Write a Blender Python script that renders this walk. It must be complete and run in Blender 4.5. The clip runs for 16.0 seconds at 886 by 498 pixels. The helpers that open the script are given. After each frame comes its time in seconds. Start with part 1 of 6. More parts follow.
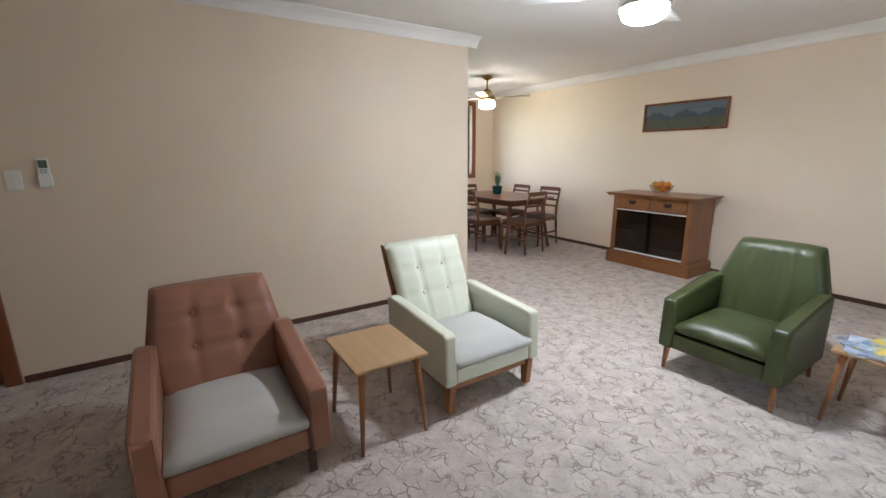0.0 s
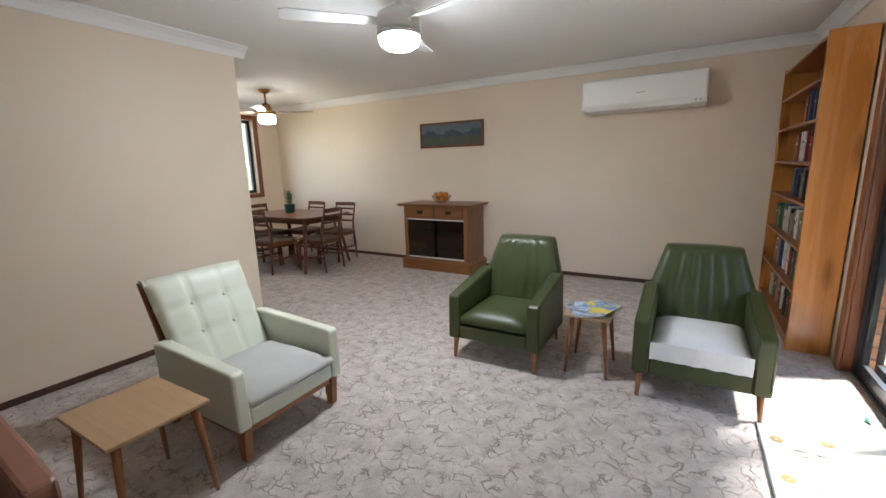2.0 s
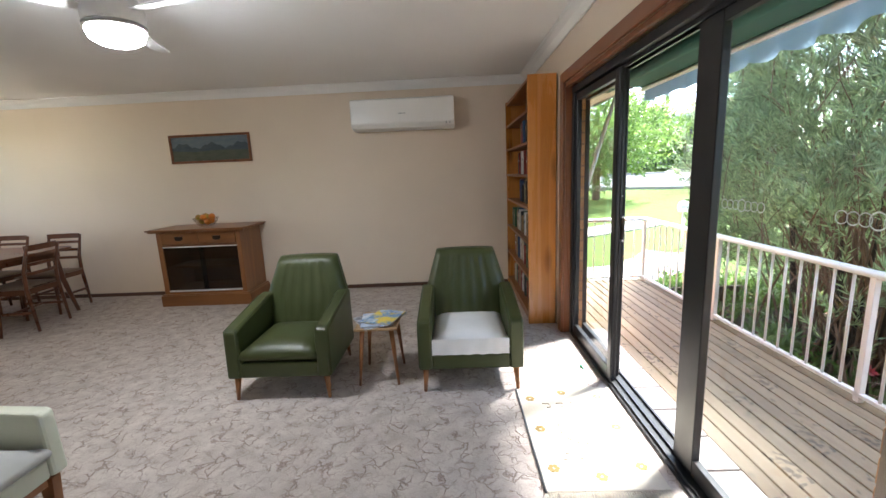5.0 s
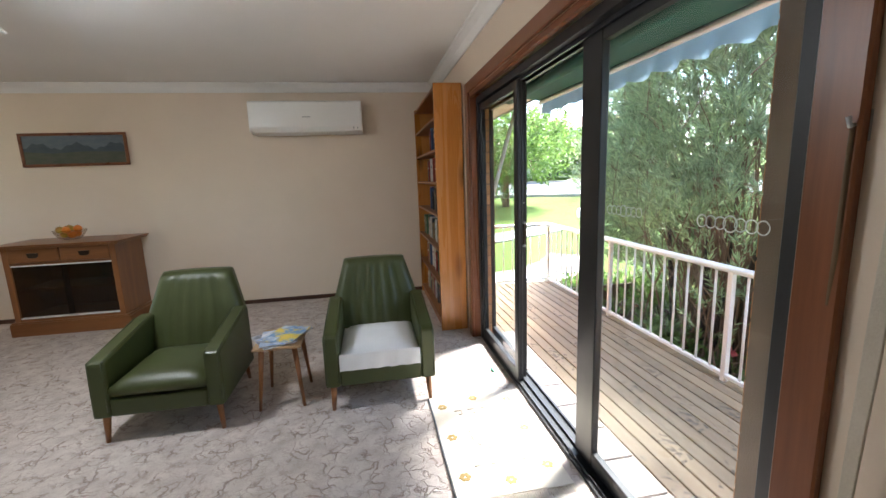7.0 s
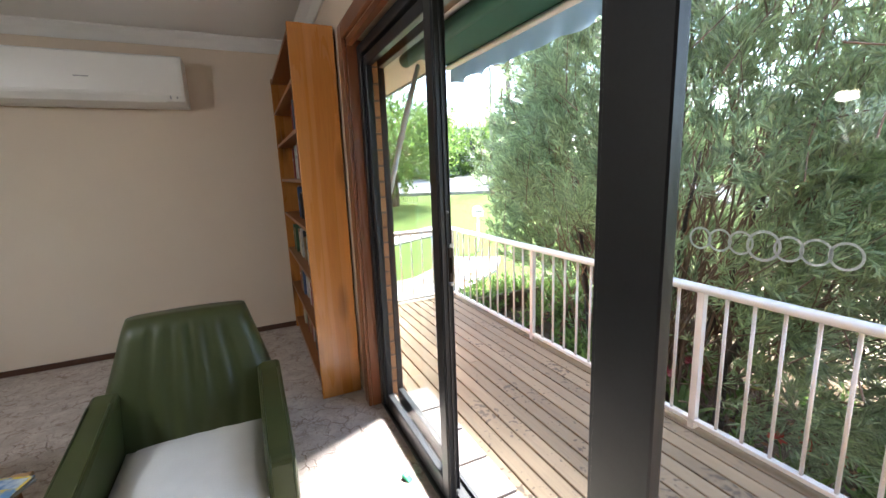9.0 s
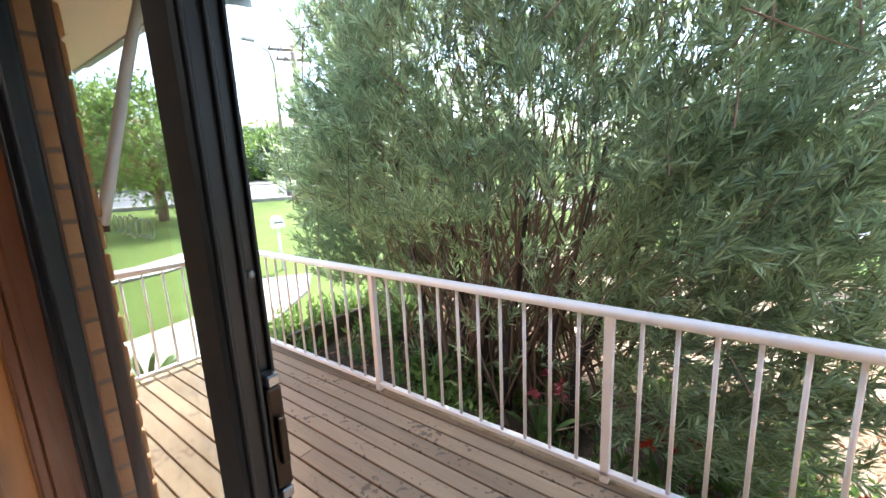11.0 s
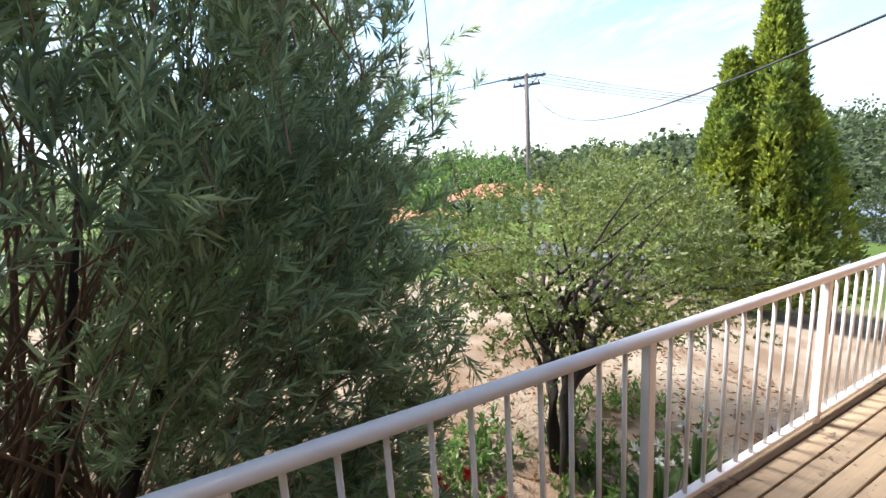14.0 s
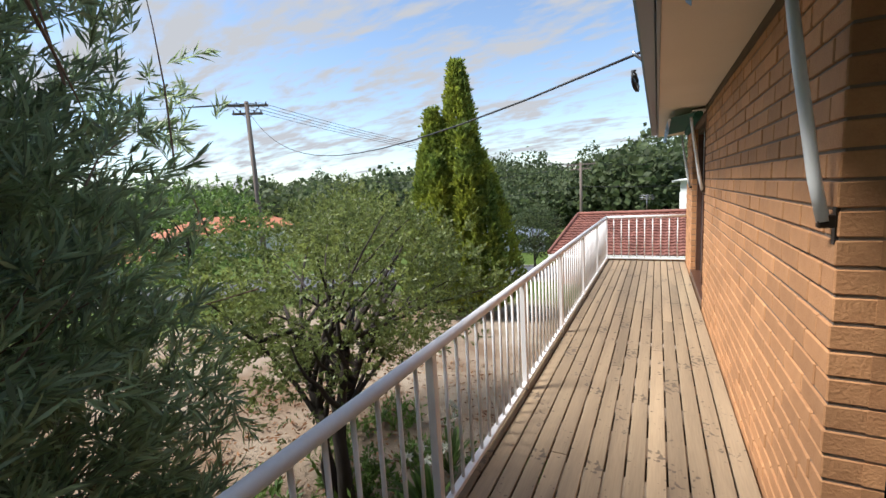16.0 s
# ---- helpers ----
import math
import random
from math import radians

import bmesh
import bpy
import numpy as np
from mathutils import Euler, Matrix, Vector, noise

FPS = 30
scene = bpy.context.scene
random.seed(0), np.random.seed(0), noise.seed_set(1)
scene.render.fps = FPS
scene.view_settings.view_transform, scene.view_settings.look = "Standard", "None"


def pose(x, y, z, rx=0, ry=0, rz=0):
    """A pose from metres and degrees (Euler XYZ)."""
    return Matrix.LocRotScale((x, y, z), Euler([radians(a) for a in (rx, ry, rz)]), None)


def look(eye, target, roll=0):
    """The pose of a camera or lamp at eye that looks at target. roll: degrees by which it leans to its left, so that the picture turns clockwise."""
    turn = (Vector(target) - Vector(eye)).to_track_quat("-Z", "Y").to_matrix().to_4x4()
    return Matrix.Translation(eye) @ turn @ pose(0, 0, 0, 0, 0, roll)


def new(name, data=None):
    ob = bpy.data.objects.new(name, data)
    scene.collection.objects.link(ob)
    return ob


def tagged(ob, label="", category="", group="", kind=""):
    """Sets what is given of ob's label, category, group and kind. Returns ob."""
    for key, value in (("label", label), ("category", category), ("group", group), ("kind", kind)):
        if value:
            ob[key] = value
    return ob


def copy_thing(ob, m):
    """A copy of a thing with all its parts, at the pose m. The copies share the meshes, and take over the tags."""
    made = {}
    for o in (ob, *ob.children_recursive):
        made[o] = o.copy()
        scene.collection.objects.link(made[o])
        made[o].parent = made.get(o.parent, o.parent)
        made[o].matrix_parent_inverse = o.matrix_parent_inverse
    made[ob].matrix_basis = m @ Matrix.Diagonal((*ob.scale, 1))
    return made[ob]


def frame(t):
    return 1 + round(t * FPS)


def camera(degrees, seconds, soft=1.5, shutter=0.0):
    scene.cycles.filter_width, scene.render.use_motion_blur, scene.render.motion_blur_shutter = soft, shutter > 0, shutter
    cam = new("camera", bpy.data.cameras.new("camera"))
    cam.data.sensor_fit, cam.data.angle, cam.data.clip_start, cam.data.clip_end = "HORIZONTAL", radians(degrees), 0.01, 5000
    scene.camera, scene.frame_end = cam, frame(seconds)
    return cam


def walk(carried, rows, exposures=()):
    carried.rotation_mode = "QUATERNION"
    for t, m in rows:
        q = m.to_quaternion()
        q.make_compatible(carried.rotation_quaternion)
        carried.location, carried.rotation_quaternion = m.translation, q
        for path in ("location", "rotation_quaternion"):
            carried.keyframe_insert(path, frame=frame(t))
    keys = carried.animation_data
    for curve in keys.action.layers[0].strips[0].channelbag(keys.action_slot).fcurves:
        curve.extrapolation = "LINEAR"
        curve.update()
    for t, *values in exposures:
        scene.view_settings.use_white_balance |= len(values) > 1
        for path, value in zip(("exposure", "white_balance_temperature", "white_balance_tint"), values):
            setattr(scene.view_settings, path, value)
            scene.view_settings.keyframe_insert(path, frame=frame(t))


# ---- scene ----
cam = camera(93.8, 16.0)
PATH = [
    (0, (0.972, 0.624, 1.367), (-0.666, 1.68, 0.919), -0.5),
    (0.5, (0.988, 0.646, 1.35), (-0.538, 1.867, 0.925), -0.7),
    (1, (1.0, 0.662, 1.343), (-0.373, 2.057, 0.932), -0.9),
    (1.5, (1.024, 0.682, 1.359), (-0.17, 2.235, 0.955), -1.3),
    (2, (1.047, 0.698, 1.362), (0.05, 2.387, 0.97), -1.6),
    (2.5, (1.069, 0.719, 1.359), (0.266, 2.511, 0.98), -1.9),
    (3, (1.081, 0.731, 1.36), (0.457, 2.595, 0.991), -2.2),
    (3.5, (1.087, 0.737, 1.371), (0.623, 2.647, 1.002), -2.4),
    (4, (1.088, 0.748, 1.363), (0.772, 2.69, 1.002), -2.4),
    (4.5, (1.095, 0.75, 1.375), (0.914, 2.709, 1.011), -2.5),
    (7, (1.167, 0.805, 1.367), (1.5, 2.747, 1.024), -2.1),
    (7.5, (1.209, 1.03, 1.353), (1.645, 2.953, 1.014), -2.0),
    (8, (1.255, 1.26, 1.332), (1.818, 3.151, 1.008), -2.2),
    (8.2, (1.293, 1.392, 1.338), (1.9, 3.269, 1.006), -2.1),
    (10.5, (1.758, 2.626, 1.328), (3.13, 4.026, 0.932), -2.9),
    (11.5, (2.013, 2.956, 1.268), (3.73, 3.906, 0.88), -2.5),
    (12, (2.124, 3.057, 1.283), (3.987, 3.662, 0.879), -2.6),
    (12.5, (2.2, 3.16, 1.305), (4.152, 3.335, 0.904), -2.4),
    (13, (2.326, 3.2, 1.278), (4.278, 2.996, 0.894), -2.0),
    (13.5, (2.558, 3.19, 1.291), (4.445, 2.639, 0.925), -2.5),
    (14, (2.694, 3.192, 1.294), (4.458, 2.315, 0.952), -3.7),
    (14.5, (2.821, 3.26, 1.309), (4.386, 2.058, 0.98), -3.3),
    (15, (2.867, 3.293, 1.32), (4.209, 1.841, 1.014), -3.3),
    (15.5, (2.828, 3.334, 1.328), (3.951, 1.703, 1.044), -3.5),
    (16, (2.808, 3.354, 1.328), (3.725, 1.598, 1.055), -3.5),
]
EXPOSURES = [(0.0, 4.1, 5950, 10), (3.0, 3.6, 6100, 10), (8.0, 3.5, 6200, 10), (10.3, 3.2, 6250, 10), (11.5, 2.75, 6250, 11), (13.0, 2.2, 6200, 10), (14.5, 1.38, 6250, 10), (16.0, 0.88, 6400, 10)]
walk(cam, [(t, look(e, g, r)) for t, e, g, r in PATH], EXPOSURES)

# ---- world and sun ----
SUN_AZ, SUN_EL = radians(58), radians(54)      # from +y towards +x, and above the horizon
world = bpy.data.worlds.new("sky")
scene.world = world
world.use_nodes = True
wn, wl = world.node_tree.nodes, world.node_tree.links
wn.clear()
w_out = wn.new("ShaderNodeOutputWorld")
w_bg = wn.new("ShaderNodeBackground")
w_sky = wn.new("ShaderNodeTexSky")
w_sky.sky_type = "NISHITA"
w_sky.sun_disc = False
w_sky.sun_elevation = SUN_EL
w_sky.sun_rotation = SUN_AZ
w_sky.dust_density = 0.6
w_bg.inputs["Strength"].default_value = 0.12
w_co = wn.new("ShaderNodeTexCoord")
w_sep = wn.new("ShaderNodeSeparateXYZ")
wl.new(w_co.outputs["Generated"], w_sep.inputs[0])
# the cloud layer lies flat above: divide the direction by its height
w_h = wn.new("ShaderNodeMath"); w_h.operation = "MAXIMUM"; w_h.inputs[1].default_value = 0.02
wl.new(w_sep.outputs["Z"], w_h.inputs[0])
w_add = wn.new("ShaderNodeMath"); w_add.operation = "ADD"; w_add.inputs[1].default_value = 0.16
wl.new(w_h.outputs[0], w_add.inputs[0])
w_div = wn.new("ShaderNodeVectorMath"); w_div.operation = "DIVIDE"
w_cmb = wn.new("ShaderNodeCombineXYZ")
for k in range(3):
    wl.new(w_add.outputs[0], w_cmb.inputs[k])
wl.new(w_co.outputs["Generated"], w_div.inputs[0])
wl.new(w_cmb.outputs[0], w_div.inputs[1])
w_map = wn.new("ShaderNodeMapping")
w_map.inputs["Rotation"].default_value = (0, 0, radians(35))
w_map.inputs["Scale"].default_value = (1.0, 2.1, 1.0)
wl.new(w_div.outputs[0], w_map.inputs[0])
w_n1 = wn.new("ShaderNodeTexNoise")
w_n1.inputs["Scale"].default_value = 1.1
w_n1.inputs["Detail"].default_value = 10
w_n1.inputs["Roughness"].default_value = 0.62
w_n1.inputs["Distortion"].default_value = 0.5
w_n2 = wn.new("ShaderNodeTexNoise")
w_n2.inputs["Scale"].default_value = 7.0
w_n2.inputs["Detail"].default_value = 6
wl.new(w_map.outputs[0], w_n1.inputs["Vector"])
wl.new(w_map.outputs[0], w_n2.inputs["Vector"])
w_mx = wn.new("ShaderNodeMath"); w_mx.operation = "MULTIPLY_ADD"; w_mx.inputs[1].default_value = 0.35
wl.new(w_n2.outputs["Fac"], w_mx.inputs[0])
wl.new(w_n1.outputs["Fac"], w_mx.inputs[2])
w_ramp = wn.new("ShaderNodeValToRGB")
w_ramp.color_ramp.elements[0].position = 0.63
w_ramp.color_ramp.elements[1].position = 0.78
wl.new(w_mx.outputs[0], w_ramp.inputs[0])
w_mix = wn.new("ShaderNodeMix"); w_mix.data_type = "RGBA"
wl.new(w_ramp.outputs["Color"], w_mix.inputs["Factor"])
wl.new(w_sky.outputs[0], w_mix.inputs["A"])
w_mix.inputs["B"].default_value = (2.7, 2.8, 3.0, 1)
wl.new(w_mix.outputs["Result"], w_bg.inputs["Color"])
wl.new(w_bg.outputs[0], w_out.inputs[0])

sun_data = bpy.data.lights.new("sun", "SUN")
sun_data.energy = 4.2
sun_data.angle = radians(14)
sun_data.color = (1.0, 0.97, 0.92)
sun = new("sun", sun_data)
sun.matrix_basis = look((30 * math.sin(SUN_AZ) * math.cos(SUN_EL), 30 * math.cos(SUN_AZ) * math.cos(SUN_EL), 30 * math.sin(SUN_EL)), (0, 0, 0))


# ---- materials ----
def material(name, base, rough=0.6, metal=0.0, second=None, scale=4.0, mix=0.5, fine=60.0, bump=0.15, depth=0.004,
             stretch=(1, 1, 1), island=0.0, rand=0.0, spec=0.5, kind="noise", distort=0.0, vary_rough=0.1):
    """A surface with two scales of colour variation, and fine relief."""
    m = bpy.data.materials.new(name)
    m.use_nodes = True
    n, l = m.node_tree.nodes, m.node_tree.links
    b = n["Principled BSDF"]
    b.inputs["Roughness"].default_value = rough
    b.inputs["Metallic"].default_value = metal
    b.inputs["Specular IOR Level"].default_value = spec
    second = second or tuple(c * 0.75 for c in base)
    co = n.new("ShaderNodeTexCoord")
    mp = n.new("ShaderNodeMapping")
    mp.inputs["Scale"].default_value = stretch
    l.new(co.outputs["Object"], mp.inputs[0])
    big = n.new("ShaderNodeTexNoise")
    big.inputs["Scale"].default_value = scale
    big.inputs["Detail"].default_value = 5
    big.inputs["Distortion"].default_value = distort
    l.new(mp.outputs[0], big.inputs["Vector"])
    small = n.new("ShaderNodeTexNoise")
    small.inputs["Scale"].default_value = fine
    small.inputs["Detail"].default_value = 3
    l.new(mp.outputs[0], small.inputs["Vector"])
    ramp = n.new("ShaderNodeValToRGB")
    ramp.color_ramp.elements[0].position = 0.5 - 0.35 * mix - 0.02
    ramp.color_ramp.elements[1].position = 0.5 + 0.35 * mix + 0.02
    ramp.color_ramp.elements[0].color = (*second, 1)
    ramp.color_ramp.elements[1].color = (*base, 1)
    add = n.new("ShaderNodeMath"); add.operation = "MULTIPLY_ADD"
    add.inputs[1].default_value = 0.4
    sub = n.new("ShaderNodeMath"); sub.operation = "SUBTRACT"; sub.inputs[1].default_value = 0.5
    l.new(small.outputs["Fac"], sub.inputs[0])
    l.new(sub.outputs[0], add.inputs[0])
    l.new(big.outputs["Fac"], add.inputs[2])
    l.new(add.outputs[0], ramp.inputs[0])
    color = ramp.outputs["Color"]
    if island or rand:
        hsv = n.new("ShaderNodeHueSaturation")
        mr = n.new("ShaderNodeMapRange")
        amount = island or rand
        mr.inputs["To Min"].default_value = 1 - amount
        mr.inputs["To Max"].default_value = 1 + amount
        if island:
            src = n.new("ShaderNodeNewGeometry").outputs["Random Per Island"]
        else:
            src = n.new("ShaderNodeObjectInfo").outputs["Random"]
        l.new(src, mr.inputs["Value"])
        l.new(mr.outputs[0], hsv.inputs["Value"])
        l.new(color, hsv.inputs["Color"])
        color = hsv.outputs["Color"]
    l.new(color, b.inputs["Base Color"])
    if vary_rough:
        rr = n.new("ShaderNodeMapRange")
        rr.inputs["To Min"].default_value = max(0.02, rough - vary_rough)
        rr.inputs["To Max"].default_value = min(1.0, rough + vary_rough)
        l.new(big.outputs["Fac"], rr.inputs["Value"])
        l.new(rr.outputs[0], b.inputs["Roughness"])
    if bump:
        bp = n.new("ShaderNodeBump")
        bp.inputs["Strength"].default_value = bump
        bp.inputs["Distance"].default_value = depth
        l.new(small.outputs["Fac"], bp.inputs["Height"])
        l.new(bp.outputs[0], b.inputs["Normal"])
    return m


def leaf_material(name, base, second, vary=0.35, shine=0.45):
    """Leaves that let some light through; colour differs from leaf to leaf and from clump to clump."""
    m = bpy.data.materials.new(name)
    m.use_nodes = True
    n, l = m.node_tree.nodes, m.node_tree.links
    b, out = n["Principled BSDF"], n["Material Output"]
    geo = n.new("ShaderNodeNewGeometry")
    co = n.new("ShaderNodeTexCoord")
    no = n.new("ShaderNodeTexNoise")
    no.inputs["Scale"].default_value = 1.3
    no.inputs["Detail"].default_value = 4
    l.new(co.outputs["Object"], no.inputs["Vector"])
    mixc = n.new("ShaderNodeMix"); mixc.data_type = "RGBA"
    rng = n.new("ShaderNodeMapRange")
    rng.inputs["From Min"].default_value, rng.inputs["From Max"].default_value = 0.35, 0.65
    l.new(no.outputs["Fac"], rng.inputs["Value"])
    l.new(rng.outputs[0], mixc.inputs["Factor"])
    mixc.inputs["A"].default_value = (*second, 1)
    mixc.inputs["B"].default_value = (*base, 1)
    hsv = n.new("ShaderNodeHueSaturation")
    mr = n.new("ShaderNodeMapRange")
    mr.inputs["To Min"].default_value, mr.inputs["To Max"].default_value = 1 - vary, 1 + vary
    l.new(geo.outputs["Random Per Island"], mr.inputs["Value"])
    l.new(mr.outputs[0], hsv.inputs["Value"])
    l.new(mixc.outputs["Result"], hsv.inputs["Color"])
    l.new(hsv.outputs["Color"], b.inputs["Base Color"])
    b.inputs["Roughness"].default_value = shine
    tr = n.new("ShaderNodeBsdfTranslucent")
    l.new(hsv.outputs["Color"], tr.inputs["Color"])
    ms = n.new("ShaderNodeMixShader")
    ms.inputs[0].default_value = 0.48
    l.new(b.outputs[0], ms.inputs[1])
    l.new(tr.outputs[0], ms.inputs[2])
    l.new(ms.outputs[0], out.inputs["Surface"])
    return m


def wood_material(name, base, second, rough=0.4, grain="x", rings=9.0, rand=0.0, knots=False, bump=0.12):
    """Wood grain along one axis of the piece, with slow bands and fine pores."""
    st = {"x": (0.06, 1, 1), "y": (1, 0.06, 1), "z": (1, 1, 0.06)}[grain]
    m = material(name, base, rough, second=second, scale=rings, mix=0.7, fine=110, bump=bump, depth=0.0015, stretch=st, rand=rand, distort=0.8)
    if knots:
        n, l = m.node_tree.nodes, m.node_tree.links
        b = n["Principled BSDF"]
        src = b.inputs["Base Color"].links[0].from_socket
        co = n.new("ShaderNodeTexCoord")
        mp = n.new("ShaderNodeMapping")
        mp.inputs["Scale"].default_value = {"x": (2.2, 8, 8), "y": (8, 2.2, 8), "z": (8, 8, 2.2)}[grain]
        l.new(co.outputs["Object"], mp.inputs[0])
        vo = n.new("ShaderNodeTexVoronoi")
        vo.inputs["Scale"].default_value = 0.75
        l.new(mp.outputs[0], vo.inputs["Vector"])
        rp = n.new("ShaderNodeMapRange")
        rp.inputs["From Min"].default_value, rp.inputs["From Max"].default_value = 0.10, 0.30
        l.new(vo.outputs["Distance"], rp.inputs["Value"])
        mk = n.new("ShaderNodeMix"); mk.data_type = "RGBA"
        l.new(rp.outputs[0], mk.inputs["Factor"])
        mk.inputs["A"].default_value = (*[c * 0.35 for c in second], 1)
        l.new(src, mk.inputs["B"])
        l.new(mk.outputs["Result"], b.inputs["Base Color"])
    return m


def glass_material(name, tint=(0.95, 0.98, 0.97), rough=0.0):
    m = bpy.data.materials.new(name)
    m.use_nodes = True
    n, l = m.node_tree.nodes, m.node_tree.links
    n.remove(n["Principled BSDF"])
    t = n.new("ShaderNodeBsdfTransparent")
    t.inputs[0].default_value = (*tint, 1)
    g = n.new("ShaderNodeBsdfGlossy")
    g.inputs["Roughness"].default_value = rough
    lw = n.new("ShaderNodeLayerWeight")
    lw.inputs[0].default_value = 0.5
    pw = n.new("ShaderNodeMath"); pw.operation = "POWER"; pw.inputs[1].default_value = 4.0
    l.new(lw.outputs["Facing"], pw.inputs[0])
    f = n.new("ShaderNodeMath"); f.operation = "MULTIPLY_ADD"; f.inputs[1].default_value = 0.28; f.inputs[2].default_value = 0.03
    l.new(pw.outputs[0], f.inputs[0])
    x = n.new("ShaderNodeMixShader")
    l.new(f.outputs[0], x.inputs[0])
    l.new(t.outputs[0], x.inputs[1])
    l.new(g.outputs[0], x.inputs[2])
    l.new(x.outputs[0], n["Material Output"].inputs["Surface"])
    return m


def lamp_material(name, color, strength):
    m = bpy.data.materials.new(name)
    m.use_nodes = True
    b = m.node_tree.nodes["Principled BSDF"]
    b.inputs["Base Color"].default_value = (0.9, 0.9, 0.88, 1)
    b.inputs["Emission Color"].default_value = (*color, 1)
    b.inputs["Emission Strength"].default_value = strength
    return m


def carpet_material():
    """Sculpted pile: pinkish beige leaf shapes, brown veins in the grooves, greyer islands."""
    m = material("carpet", (0.64, 0.57, 0.52), 0.95, second=(0.42, 0.36, 0.325), scale=9.0, mix=0.7, fine=170, bump=0.5, depth=0.006, spec=0.1, vary_rough=0)
    n, l = m.node_tree.nodes, m.node_tree.links
    b = n["Principled BSDF"]
    src = b.inputs["Base Color"].links[0].from_socket
    co = n.new("ShaderNodeTexCoord")
    wob = n.new("ShaderNodeTexNoise")
    wob.inputs["Scale"].default_value = 9
    wob.inputs["Detail"].default_value = 4
    l.new(co.outputs["Object"], wob.inputs["Vector"])
    mixv = n.new("ShaderNodeMix"); mixv.data_type = "VECTOR"
    mixv.inputs["Factor"].default_value = 0.16
    l.new(co.outputs["Object"], mixv.inputs["A"])
    l.new(wob.outputs["Color"], mixv.inputs["B"])
    heights = []
    for sc, w, dark, amt in ((15.0, 0.085, (0.23, 0.155, 0.12), 0.75), (36.0, 0.14, (0.38, 0.32, 0.28), 0.65)):
        vo = n.new("ShaderNodeTexVoronoi")
        vo.feature = "DISTANCE_TO_EDGE"
        vo.inputs["Scale"].default_value = sc
        l.new(mixv.outputs["Result"], vo.inputs["Vector"])
        mr = n.new("ShaderNodeMapRange")
        mr.inputs["From Max"].default_value = w
        mr.inputs["To Min"].default_value = 1.0
        mr.inputs["To Max"].default_value = 0.0
        l.new(vo.outputs["Distance"], mr.inputs["Value"])
        gate = n.new("ShaderNodeTexNoise")
        gate.inputs["Scale"].default_value = sc * 0.7
        l.new(co.outputs["Object"], gate.inputs["Vector"])
        gr = n.new("ShaderNodeMapRange")
        gr.inputs["From Min"].default_value, gr.inputs["From Max"].default_value = 0.42, 0.6
        gr.inputs["To Max"].default_value = amt
        l.new(gate.outputs["Fac"], gr.inputs["Value"])
        mu = n.new("ShaderNodeMath"); mu.operation = "MULTIPLY"
        l.new(mr.outputs[0], mu.inputs[0])
        l.new(gr.outputs[0], mu.inputs[1])
        mk = n.new("ShaderNodeMix"); mk.data_type = "RGBA"
        l.new(mu.outputs[0], mk.inputs["Factor"])
        l.new(src, mk.inputs["A"])
        mk.inputs["B"].default_value = (*dark, 1)
        src = mk.outputs["Result"]
        heights.append(mu.outputs[0])
    l.new(src, b.inputs["Base Color"])
    old = b.inputs["Normal"].links[0].from_node
    bp = n.new("ShaderNodeBump")
    bp.invert = True
    bp.inputs["Strength"].default_value = 0.7
    bp.inputs["Distance"].default_value = 0.012
    l.new(heights[0], bp.inputs["Height"])
    l.new(old.outputs[0], bp.inputs["Normal"])
    l.new(bp.outputs[0], b.inputs["Normal"])
    return m


